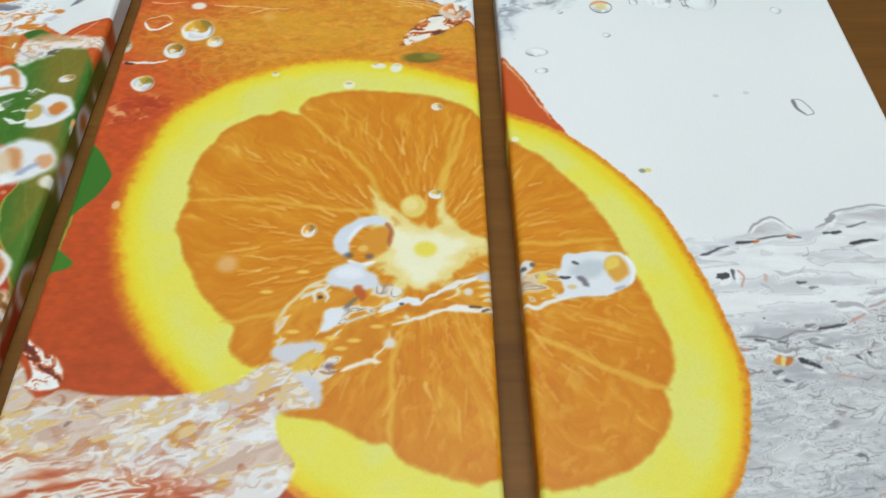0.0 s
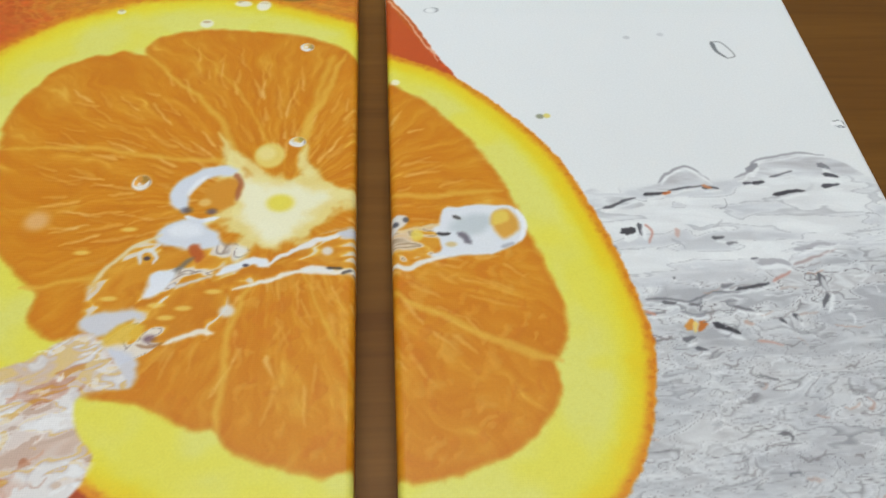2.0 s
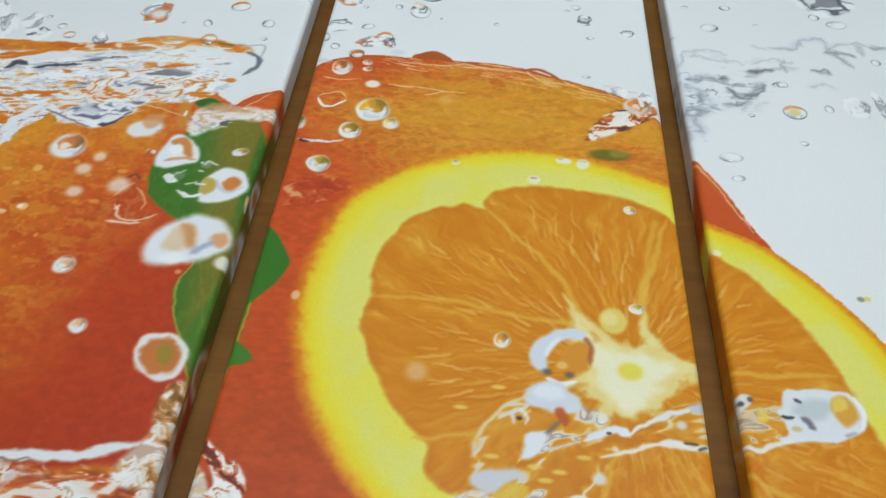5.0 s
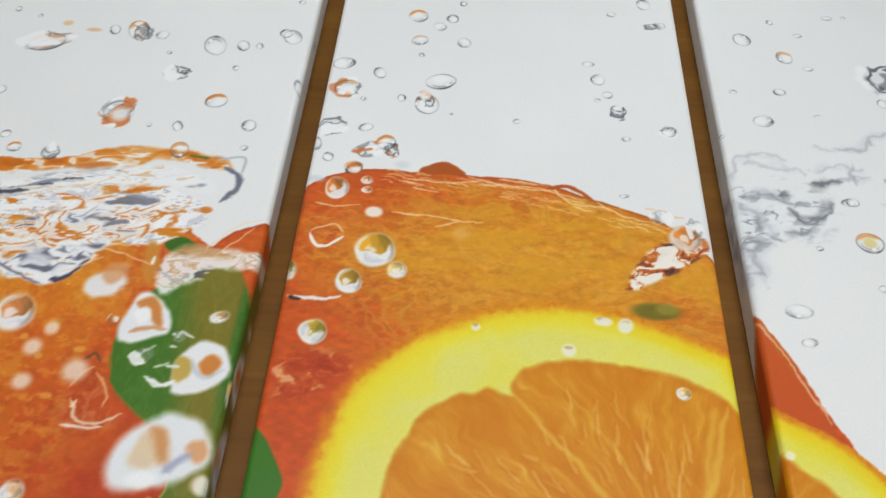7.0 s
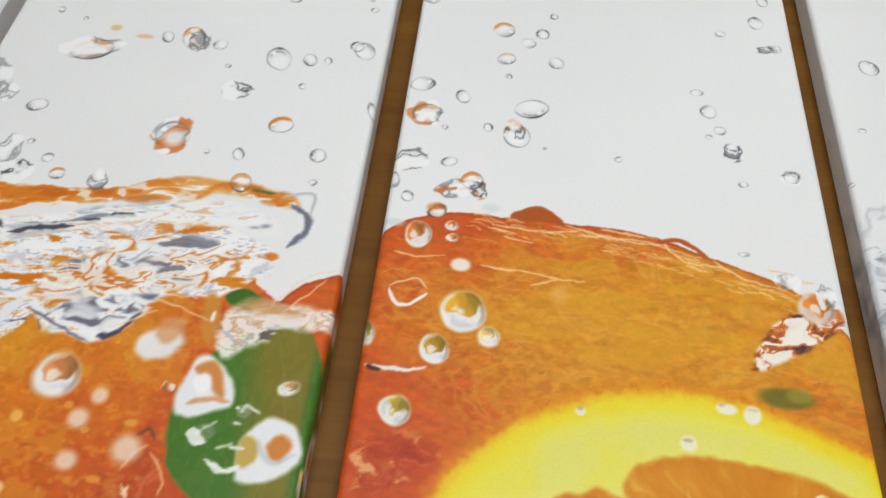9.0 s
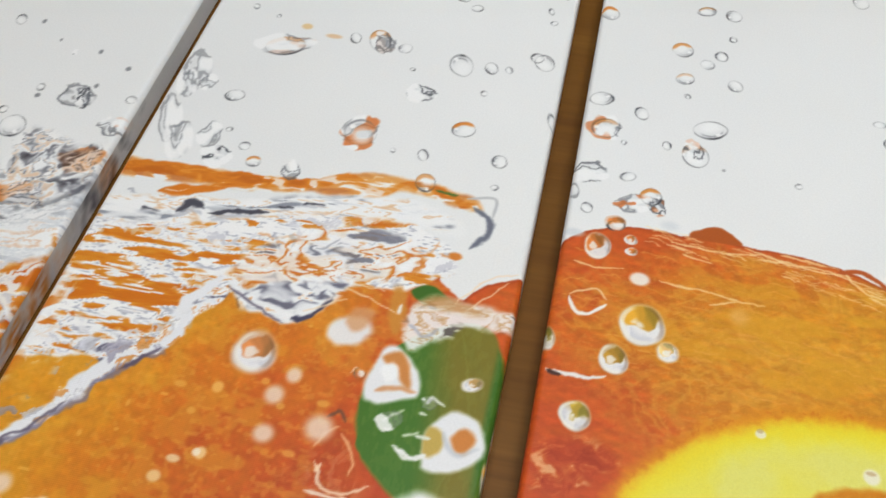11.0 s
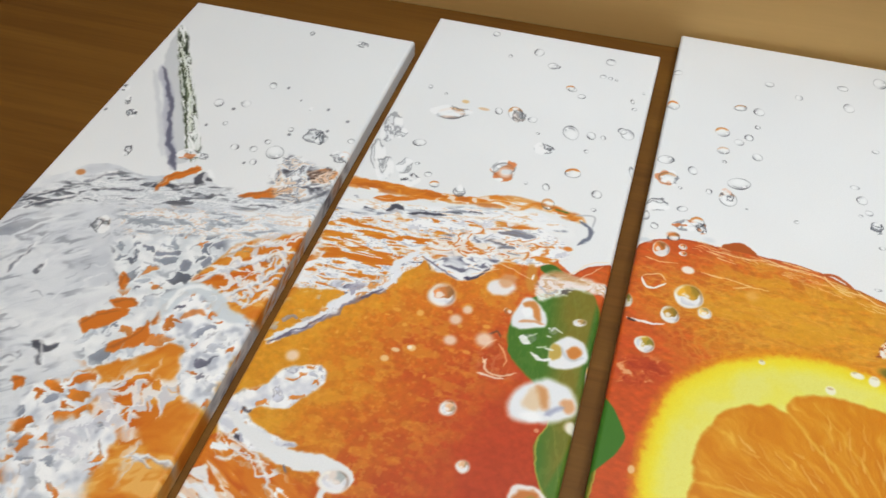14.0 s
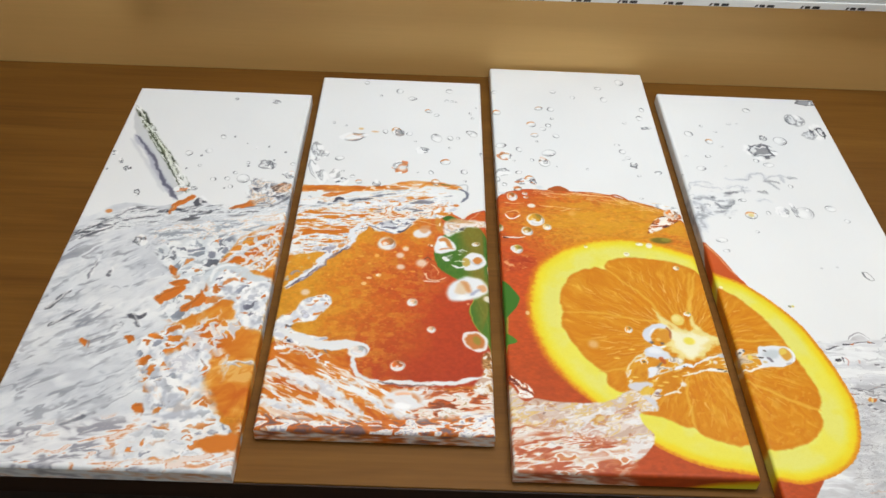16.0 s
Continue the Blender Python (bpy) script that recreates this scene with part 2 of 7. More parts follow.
def to_line(x, y, c):
    """Distance to a polyline and the share of its length at the nearest place."""
    best, where = np.full(len(x), 1e9), np.zeros(len(x))
    n = len(c) - 1
    for k in range(n):
        (ax, ay), (bx, by) = c[k], c[k + 1]
        ux, uy = bx - ax, by - ay
        t = (((x - ax) * ux + (y - ay) * uy) / (ux * ux + uy * uy + 1e-9)).clip(0, 1)
        d = (x - ax - t * ux) ** 2 + (y - ay - t * uy) ** 2
        m = d < best
        best[m], where[m] = d[m], (k + t[m]) / n
    return np.sqrt(best), where


def region(pts, wob=0.0, wobscale=8.0, seed=0, pad=4.0):
    """The places inside and near a smooth closed outline, with the depth inside it (negative outside)."""
    c = spline(pts, True)
    idx = within_box(*c.min(0), *c.max(0), pad + wob)
    x, y = warp(PX[idx], PY[idx], wob, wobscale, seed)
    inside = np.zeros(len(idx), bool)
    for (ax, ay), (bx, by) in zip(c, np.roll(c, -1, 0)):
        cross = (ay > y) != (by > y)
        inside ^= cross & (x < (bx - ax) * (y - ay) / (by - ay + 1e-12) + ax)
    d, _ = to_line(x, y, np.vstack((c, c[:1])))
    return idx, np.where(inside, d, -d)


def fill(pts, rgb, soft=1.0, wob=0.0, wobscale=8.0, seed=0, alpha=1.0):
    idx, d = region(pts, wob, wobscale, seed, soft + 2)
    put(idx, alpha * smooth(-soft, soft, d), rgb)
    return idx, d


def stroke(pts, w0, w1, rgb, soft=0.7, wob=0.0, wobscale=6.0, seed=0, alpha=1.0, ends=True):
    c = spline(pts, False)
    w = max(w0, w1)
    idx = within_box(*c.min(0), *c.max(0), w + soft + wob + 1)
    if not len(idx):
        return
    x, y = warp(PX[idx], PY[idx], wob, wobscale, seed)
    d, s = to_line(x, y, c)
    half = w0 + (w1 - w0) * s
    if ends:
        half = half * np.sqrt((np.minimum(s, 1 - s) * 7 + 0.12).clip(0, 1))
    put(idx, alpha * smooth(soft, -soft, d - half), rgb)


def tint(v, stops):
    """Colours along a row of (value, r, g, b) stops."""
    s = np.asarray(stops, float)
    return np.stack([np.interp(v, s[:, 0], s[:, k]) for k in (1, 2, 3)], 1) / 255


def water(pts, stops, sx, sy, turn=0.0, swirl=1.2, soft=1.0, wob=2.0, seed=0, alpha=1.0, sharp=1.0, see=0.0):
    """Churned water inside an outline: swirled noise, stretched along a direction, coloured by stops."""
    idx, d = region(pts, wob, 9.0, seed, soft + 2)
    a = radians(turn)
    x, y = PX[idx], PY[idx]
    u, v = (x * math.cos(a) + y * math.sin(a)) / sx, (-x * math.sin(a) + y * math.cos(a)) / sy
    du, dv = fbm(u * 0.7, v * 0.7, 3, seed + 1) - 0.5, fbm(u * 0.7, v * 0.7, 3, seed + 5) - 0.5
    n = fbm(u + swirl * 2 * du, v + swirl * 2 * dv, 4, seed + 8, 0.55)
    n = (0.5 + (n - 0.5) * 2.2 * sharp).clip(0, 1)
    mask = alpha * smooth(-soft, soft, d)
    if see:
        mask = mask * smooth(see - 0.08, see + 0.08, n)
    INKS[idx] += mask[:, None] * (tint(n, stops) - INKS[idx])


def ellipse(x, y, rx, ry, turn=0.0, pad=1.25):
    r = max(rx, ry) * pad + 1
    idx = within_box(x - r, y - r, x + r, y + r)
    a = radians(turn)
    dx, dy = PX[idx] - x, PY[idx] - y
    u, v = (dx * math.cos(a) + dy * math.sin(a)) / rx, (-dx * math.sin(a) + dy * math.cos(a)) / ry
    return idx, u, v, np.hypot(u, v)


def bubble(x, y, rx, ry, dark=0.6, warm=0.0, turn=0.0, seed=0):
    """A clear bubble in white water: a thin broken rim, dark along one side, and a pale heart."""
    idx, u, v, r = ellipse(x, y, rx, ry, turn)
    if not len(idx):
        return
    small = min(rx, ry)
    px = 0.45 / small
    ang = np.arctan2(v, u)
    r = r + 0.20 * (fbm(u * 0.9 + seed * 1.9, v * 0.9 + x * 0.37, 2, seed) - 0.5)
    lean = 2.4 * seed
    heavy = 0.5 + 0.5 * np.cos(ang - lean)
    other = 0.5 + 0.5 * np.cos(ang - lean - 2.6)
    r = r / 0.86
    px = px / 0.86
    w = min(0.40, 0.05 + 0.62 / small) * (0.45 + 1.1 * heavy ** 3 + 0.4 * other ** 4)
    disc = smooth(1 + px, 1 - px, r)
    rim = disc * smooth(1 - w - px, 1 - w + px, r)
    put(idx, 0.34 * disc * smooth(-0.2, 1.0, u * math.cos(lean) + v * math.sin(lean)), (170, 173, 180))
    put(idx, 0.75 * disc * smooth(0.75, 0.25, np.hypot(u + 0.25 * math.cos(lean), v + 0.25 * math.sin(lean))), (240, 241, 242))
    torn = smooth(0.30, 0.62, fbm(ang * 1.1 + seed * 5.3, r * 2.0 + x * 0.11, 2, seed + 4))
    strong = (0.24 + 0.76 * np.maximum(heavy ** 2, 0.6 * other ** 2)) * (0.35 + 0.65 * torn)
    put(idx, min(1.0, dark * 1.75) * rim * strong, (58, 60, 66))
    if small > 5:
        inner = smooth(0.10, 0.02, abs(r - 0.66)) * smooth(0.55, 0.95, heavy)
        put(idx, 0.6 * dark * inner, (90, 92, 100))
        put(idx, 0.9 * smooth(0.20, 0.10, np.hypot(u - 0.55 * math.cos(lean + 0.5), v - 0.55 * math.sin(lean + 0.5))), (246, 246, 247))
    if warm:
        put(idx, warm * disc * smooth(0.15, 0.55, v + 0.25 * (r - 0.5)) * smooth(0.45, 0.7, r), (214, 124, 36))


def rag(x, y, rx, ry, dark=0.7, seed=0, turn=0.0, warm=0.0):
    """A torn scrap of water: lumps of clear water with broken dark outlines."""
    idx, u, v, r = ellipse(x, y, rx, ry, turn, 1.5)
    if not len(idx):
        return
    n = fbm(u * 1.1 + seed * 3.1, v * 1.1 + x * 0.1, 3, seed, 0.4)
    rr = r + 1.1 * (n - 0.5)
    body = smooth(1.02, 0.84, rr)
    put(idx, 0.30 * body, (206, 209, 214))
    line = np.maximum(smooth(0.050, 0.015, abs(n - 0.53)), smooth(0.10, 0.04, abs(rr - 0.88)) * smooth(0.42, 0.56, n))
    put(idx, min(1.0, 1.1 * dark) * smooth(1.06, 0.92, rr) * line, (66, 68, 76))
    put(idx, 0.9 * dark * body * smooth(0.64, 0.70, n), (92, 94, 102))
    put(idx, 0.85 * body * smooth(0.46, 0.38, n), (243, 243, 244))
    if warm:
        put(idx, 0.85 * warm * body * smooth(0.52, 0.60, fbm(u * 1.2 + 9, v * 1.2 + seed, 2, seed + 4)), (205, 104, 40))


def drop(x, y, rx, ry, heart=(205, 120, 50), white=0.95, soft=0.18, turn=0.0, seed=0, low=0.15):
    """A drop before the fruit: a window of the fruit's colour in its upper part, a bright white cap below."""
    idx, u, v, r = ellipse(x, y, 0.88 * rx, 0.88 * ry, turn, 1.7)
    if not len(idx):
        return
    lean = 0.5 * math.sin(seed * 1.7)
    u, v = u * math.cos(lean) + v * math.sin(lean), -u * math.sin(lean) + v * math.cos(lean)
    big = fbm(u * 0.8 + seed * 2.3, v * 0.8 + seed, 2, seed) - 0.5
    n = fbm(u * 1.7 + seed * 1.3, v * 1.7 - seed, 2, seed + 2) - 0.5
    rr = r + 0.28 * big
    body = smooth(1 + soft, 1 - soft, rr)
    put(idx, 0.9 * body, tuple(int(0.55 * c + 0.45 * 226) for c in heart))
    pane = np.hypot((u - 0.10) * 1.02, (v - 0.34) * 1.10) + 0.9 * n
    see = smooth(0.80, 0.58, pane) * smooth(0.98, 0.84, rr)
    cap = body * smooth(0.50, 0.72, pane) * (0.22 + 0.78 * smooth(0.45, -0.15, v + 0.25 * u))
    put(idx, white * cap, (234, 234, 238))
    put(idx, 0.45 * cap * smooth(0.02, 0.16, n) * smooth(0.3, 0.7, rr), (186, 188, 200))
    put(idx, 0.95 * see, heart)
    put(idx, 0.7 * see * smooth(0.0, -0.45, u + 0.9 * n), tuple(min(255, int(c * 1.16) + 12) for c in heart))
    put(idx, 0.6 * see * smooth(0.15, 0.5, u + 0.7 * n), (int(heart[0] * 0.62), int(heart[1] * 0.74), int(heart[2] * 0.8)))
    put(idx, 0.8 * smooth(0.30, 0.12, np.hypot(u + 0.15, v + 0.02) + 0.8 * n) * body, (240, 238, 236))
    arc = smooth(0.16, 0.05, abs(rr - 0.88)) * body
    put(idx, 0.7 * white * arc * smooth(-0.3, 0.3, -u - 0.2 * v), (240, 236, 226))
    put(idx, 0.4 * arc * smooth(0.2, 0.8, u), (120, 84, 60))


def pearl(x, y, rx, ry, heart, soft=0.2, turn=0.0, seed=0):
    """A large out-of-focus drop: white all over, with soft clouds of the fruit's colour near its heart."""
    idx, u, v, r = ellipse(x, y, rx, ry, turn, 1.7)
    if not len(idx):
        return
    big = fbm(u * 0.9 + seed * 2.3, v * 0.9 + seed, 2, seed) - 0.5
    n = fbm(u * 1.5 + seed * 1.3, v * 1.5 - seed, 3, seed + 2) - 0.5
    rr = r + 0.22 * big
    body = smooth(1 + soft, 1 - soft, rr)
    put(idx, 0.97 * body, (231, 231, 235))
    put(idx, 0.55 * body * smooth(0.04, 0.20, n) * smooth(1.0, 0.7, rr), (196, 198, 208))
    core = smooth(0.95, 0.6, rr) * smooth(-0.5, 0.0, v)
    put(idx, 0.75 * core * smooth(0.02, 0.16, fbm(u * 1.3 + seed, v * 1.3, 2, seed + 5) - 0.5), heart)
    put(idx, 0.6 * core * smooth(0.06, 0.18, fbm(u * 1.6 + 7, v * 1.6 + seed, 2, seed + 9) - 0.5), tuple(min(255, int(c * 1.1) + 20) for c in heart))
    put(idx, 0.95 * body * smooth(0.45, 0.2, np.hypot(u + 0.05, (v + 0.55) * 1.3) + 0.6 * n), (246, 246, 248))


def liquid(pts, stops, sx, sy, turn=0.0, swirl=1.0, soft=1.0, wob=2.0, seed=0, alpha=1.0, sharp=1.0, see=None, lift=None, fine=2):
    """Smooth glassy bands: gently warped noise, stretched along a direction, coloured by stops; see leaves the low bands open."""
    idx, d = region(pts, wob, 9.0, seed, soft + 2)
    a = radians(turn)
    x, y = PX[idx], PY[idx]
    u, v = (x * math.cos(a) + y * math.sin(a)) / sx, (-x * math.sin(a) + y * math.cos(a)) / sy
    du, dv = fbm(u * 0.8, v * 0.8, 2, seed + 1) - 0.5, fbm(u * 0.8, v * 0.8, 2, seed + 5) - 0.5
    eu, ev = fbm(u + 2 * du, v + 2 * dv, 2, seed + 3) - 0.5, fbm(u - 2 * dv, v + 2 * du, 2, seed + 7) - 0.5
    n = fbm(u + swirl * 2.6 * eu, v + swirl * 2.6 * ev, fine, seed + 8, 0.4)
    n = 0.5 + (n - 0.5) * 2.0 * sharp
    if lift:
        n = n + lift[2] * ((y - lift[0]) / (lift[1] - lift[0])).clip(0, 1)
    n = n.clip(0, 1)
    mask = alpha * smooth(-soft, soft, d)
    if see is not None:
        mask = mask * smooth(see - 0.05, see + 0.05, n)
    INKS[idx] += mask[:, None] * (tint(n, stops) - INKS[idx])


def web(pts, holes, size, turn=0.0, stretch=1.5, wall=0.30, cover=1.0, seed=0, soft=2.0, alpha=1.0, wob=2.0, skin=None, bend=1.0):
    """A net of white water: rounded holes of colour between swelling walls, each hole shaded to one side; with no colours the holes stay open."""
    idx, d = region(pts, wob, 9.0, seed, soft + 2)
    m = alpha * smooth(-soft, soft, d)
    if skin:
        n = fbm(PX[idx] / (0.8 * size) + seed, PY[idx] / (0.8 * size), 2, seed + 2)
        INKS[idx] += m[:, None] * (tint(n, skin) - INKS[idx])
    a = radians(turn)
    x, y = warp(PX[idx], PY[idx], bend * size, 1.4 * size, seed + 3)
    x, y = warp(x, y, 0.35 * size, 0.4 * size, seed + 6)
    u, v = (x * math.cos(a) + y * math.sin(a)) / (size * stretch), (-x * math.sin(a) + y * math.cos(a)) / size
    ci, cj = np.floor(u).astype(int), np.floor(v).astype(int)
    near, next_near = np.full(len(idx), 9.0), np.full(len(idx), 9.0)
    kind, pick, side = np.zeros(len(idx)), np.zeros(len(idx)), np.zeros(len(idx))
    for di in (-1, 0, 1):
        for dj in (-1, 0, 1):
            i, j = ci + di, cj + dj
            h = [LATTICE[(i * 7 + k * 31 + seed * 11) & 255, (j * 13 + k * 57 + seed * 5) & 255] for k in range(4)]
            du, dv = u - i - h[0], v - j - h[1]
            r = np.hypot(du, dv)
            first = r < near
            next_near = np.where(first, near, np.minimum(next_near, r))
            kind, pick, side = np.where(first, h[2], kind), np.where(first, h[3], pick), np.where(first, dv - 0.5 * du, side)
            near = np.where(first, r, near)
    gap = next_near - near
    width = wall * (0.5 + 1.0 * grain(u * 0.6 + 5, v * 0.6, seed + 1))
    hole = m * (kind < cover) * smooth(width - 0.05, width + 0.10, gap)
    if not holes:
        thread = m * smooth(width + 0.06, width - 0.06, gap) * smooth(1 - cover - 0.1, 1 - cover + 0.1, grain(u * 0.45 + 3, v * 0.45, seed + 5))
        put(idx, thread, (236, 236, 239))
        put(idx, 0.5 * thread * smooth(0.05, 0.4, side), (176, 176, 190))
        return
    pal = np.asarray(holes, float) / 255
    rgb = pal[(pick * 0.9999 * len(pal)).astype(int)] * (1 + 0.22 * side)[:, None]
    INKS[idx] += hole[:, None] * (rgb.clip(0, 0.96) - INKS[idx])
    edge = m * (kind < cover) * smooth(width - 0.12, width, gap) * smooth(width + 0.12, width, gap) * smooth(0.1, 0.5, side)
    put(idx, 0.45 * edge, (96, 92, 104))


def dabs(idx, mask, palette, size, turn=0.0, stretch=1.6, cover=0.6, seed=0, soft=0.22, glass=0.25, alpha=0.9):
    """Scattered rounded dabs of colour, each lit on one flank like a bead of water."""
    a = radians(turn)
    x, y = warp(PX[idx], PY[idx], 1.1 * size, 1.5 * size, seed + 3)
    u, v = (x * math.cos(a) + y * math.sin(a)) / (size * stretch), (-x * math.sin(a) + y * math.cos(a)) / size
    ci, cj = np.floor(u).astype(int), np.floor(v).astype(int)
    pal = np.asarray(palette, float) / 255
    for di in (-1, 0, 1):
        for dj in (-1, 0, 1):
            i, j = ci + di, cj + dj
            h = [LATTICE[(i * 7 + k * 31 + seed * 11) & 255, (j * 13 + k * 57 + seed * 5) & 255] for k in range(6)]
            du, dv = u - i - 0.15 - 0.7 * h[0], v - j - 0.15 - 0.7 * h[1]
            rot = (h[2] - 0.5) * 1.6
            c, s = np.cos(rot), np.sin(rot)
            ru, rv = (du * c + dv * s) / (0.30 + 0.35 * h[3]), (-du * s + dv * c) / (0.22 + 0.34 * h[3])
            r = np.hypot(ru, rv)
            m = mask * alpha * (h[4] < cover) * smooth(1 + soft, 1 - soft, r)
            rgb = pal[(h[5] * 0.9999 * len(pal)).astype(int)] * (1 + 0.4 * glass * (0.7 * rv - 0.3 * ru))[:, None]
            INKS[idx] += m[:, None] * (rgb.clip(0, 0.96) - INKS[idx])


def speck(x, y, rx, ry, rgb=(232, 226, 214), alpha=0.9, soft=0.35):
    idx, u, v, r = ellipse(x, y, rx, ry, 0, 1.6)
    if len(idx):
        put(idx, alpha * smooth(1 + soft, 1 - soft, r), rgb)


def squiggles(x0, y0, x1, y1, n, inks, thin, thick, length, turn, seed, alpha=0.85, bend=0.6, spare=None):
    """Short curled threads of light and dark in moving water, scattered over a stretch of the picture."""
    rs = np.random.RandomState(seed)
    for k in range(n):
        x, y = rs.uniform(x0, x1), rs.uniform(y0, y1)
        a, c = radians(turn) + rs.normal(0, 0.35), rs.uniform(-bend, bend)
        ln, w = length * rs.uniform(0.4, 1.3), rs.uniform(thin, thick)
        if spare is not None and not spare(x, y):
            continue
        pts = [(x, y)]
        for _ in range(3):
            pts.append((pts[-1][0] + ln / 3 * math.cos(a), pts[-1][1] + ln / 3 * math.sin(a)))
            a += c
        stroke(pts, w, 0.5 * w, inks[k % len(inks)], 0.55, 1.6, 4, k % 23, alpha * rs.uniform(0.5, 1.0))


# ---- the picture, from its ground to its smallest drops ----
# white ground of the print, a little uneven
n = fbm(PX / 160, PY / 160, 3, 2)
INKS[:] = tint(n, [(0.2, 229, 230, 231), (0.8, 235, 236, 237)])

# churned clear water at the bottom of the rightmost picture
CLEAR = [(0.0, 186, 184, 187), (0.3, 201, 200, 203), (0.5, 209, 209, 212), (0.72, 218, 219, 222), (1.0, 232, 233, 234)]
water([(162, 267), (180, 270), (204, 276), (217, 287), (230, 277), (247, 280), (262, 291), (281, 296), (304, 291), (319, 275), (345, 255), (345, 0), (60, 0), (60, 120), (150, 200)], CLEAR, 26, 7, -4, 1.5, 1, 0.6, 1, 1, 1, 0)
water([(176, 142), (208, 155), (243, 152), (276, 168), (340, 140), (340, 0), (140, 0), (150, 90)], [(0.0, 160, 155, 158), (0.4, 182, 179, 182), (1.0, 208, 207, 211)], 24, 8, 6, 1.6, 14, 4, 2, 0.85, 1, 0)
GLINT = [(0.0, 172, 172, 177), (0.2, 193, 194, 198), (0.32, 206, 207, 210), (0.385, 139, 137, 143), (0.41, 210, 211, 212), (0.52, 195, 195, 199), (0.60, 223, 224, 225), (0.68, 200, 200, 203), (0.715, 119, 113, 117), (0.74, 213, 214, 215), (0.86, 191, 189, 191), (1.0, 221, 222, 223)]
liquid([(162, 262), (217, 275), (262, 280), (304, 280), (345, 255), (345, 150), (266, 214), (222, 206), (184, 200)], [(0.0, 204, 205, 209), (0.3, 216, 217, 221), (0.55, 228, 229, 231), (0.66, 190, 190, 194), (0.69, 232, 233, 234), (1.0, 236, 237, 238)], 36, 8, 2, 0.8, 4, 1, 21, 0.75, 1, None, None, 2)
liquid([(184, 207), (222, 211), (266, 222), (299, 229), (340, 190), (340, 0), (140, 0), (150, 90), (178, 180)], GLINT, 26, 8, 6, 0.9, 5, 3, 22, 0.85, 1.0, None, None, 2)
liquid([(184, 180), (222, 190), (266, 195), (340, 170), (340, 0), (140, 0), (150, 90)], GLINT, 16, 7, -4, 0.8, 8, 3, 25, 0.35, 1.0, None, None, 2)
for k, (pts, w, c) in enumerate((
        ([(172, 259), (183, 264), (190, 266)], 1.0, 84),
        ([(194, 268), (205, 270)], 1.2, 62),
        ([(208, 271), (219, 273), (226, 274)], 0.8, 92),
        ([(225, 272), (234, 272)], 1.0, 84),
        ([(247, 276), (251, 276)], 1.0, 74),
        ([(252, 275), (259, 276)], 1.2, 66),
        ([(263, 280), (276, 284)], 0.8, 112),
        ([(261, 267), (268, 269), (278, 270)], 1.7, 58),
        ([(292, 289), (296, 285)], 2.2, 130),
        ([(292, 282), (299, 279)], 1.8, 78),
        ([(288, 273), (298, 274)], 1.4, 76),
        ([(203, 277), (210, 284), (218, 288), (225, 285), (230, 278)], 1.0, 158),
        ([(244, 279), (254, 286), (259, 292), (271, 295), (284, 298), (297, 296)], 1.0, 164),
        ([(252, 284), (258, 290)], 2.4, 150),
        ([(178, 243), (185, 245)], 3.0, 62),
        ([(188, 248), (188, 241)], 1.6, 92),
        ([(222, 239), (227, 239)], 1.2, 92),
        ([(228, 235), (234, 235)], 0.7, 122),
        ([(225, 207), (234, 209), (242, 211)], 1.2, 76),
        ([(218, 209), (225, 210)], 1.0, 130),
        ([(239, 223), (250, 224), (255, 221)], 2.2, 178),
        ([(267, 216), (267, 209), (268, 204), (263, 196)], 1.8, 104),
        ([(181, 202), (192, 202), (201, 201), (212, 205), (226, 206)], 0.7, 126),
        ([(189, 200), (195, 200)], 1.2, 104),
        ([(209, 188), (215, 185), (220, 182)], 1.8, 58),
        ([(194, 179), (199, 181)], 1.5, 112),
        ([(237, 225), (240, 226)], 0.7, 110),
        ([(198, 215), (197, 214)], 0.7, 110),
        ([(173, 235), (175, 230)], 0.8, 150),
        ([(260, 230), (270, 233), (281, 234)], 1.6, 182),
        ([(180, 194), (189, 195)], 0.9, 140),
        ([(196, 195), (203, 193), (214, 195)], 0.8, 150),
        ([(221, 197), (230, 195)], 1.0, 120),
        ([(240, 190), (243, 187)], 0.9, 80),
        ([(248, 193), (249, 188)], 1.2, 86),
        ([(198, 175), (203, 174)], 1.2, 100))):
    stroke(pts, w, 0.55 * w, (c, c - 2, c + 4), 0.6, 1.2, 6, k, 0.95)
    stroke([(x + 0.8, y - 1.3 - w) for x, y in pts], 0.7 * w, 0.5 * w, (240, 241, 242), 0.8, 1.2, 6, k + 2, 0.7)
for k, (pts, w, c) in enumerate((
        ([(191, 248), (193, 244), (190, 236)], 0.7, (196, 138, 124)),
        ([(206, 245), (205, 239)], 1.4, (206, 176, 168)),
        ([(244, 212), (250, 215), (254, 217)], 0.9, (196, 148, 138)),
        ([(257, 221), (267, 225), (280, 230)], 0.8, (176, 156, 154)),
        ([(204, 269), (208, 270)], 1.3, (190, 100, 48)),
        ([(225, 274), (229, 272)], 1.2, (196, 128, 84)),
        ([(197, 185), (200, 190)], 2.0, (214, 140, 52)),
        ([(205, 189), (202, 184)], 2.2, (196, 108, 36)),
        ([(201, 189), (200, 184)], 1.2, (236, 206, 110)),
        ([(180, 182), (180, 179)], 1.8, (186, 112, 60)),
        ([(180, 195), (185, 193)], 0.9, (196, 140, 120)),
        ([(224, 189), (227, 187)], 1.6, (196, 168, 156)),
        ([(227, 178), (237, 176)], 0.8, (200, 160, 148)))):
    stroke(pts, w, 0.6 * w, c, 0.7, 1.2, 6, k + 7, 0.9)
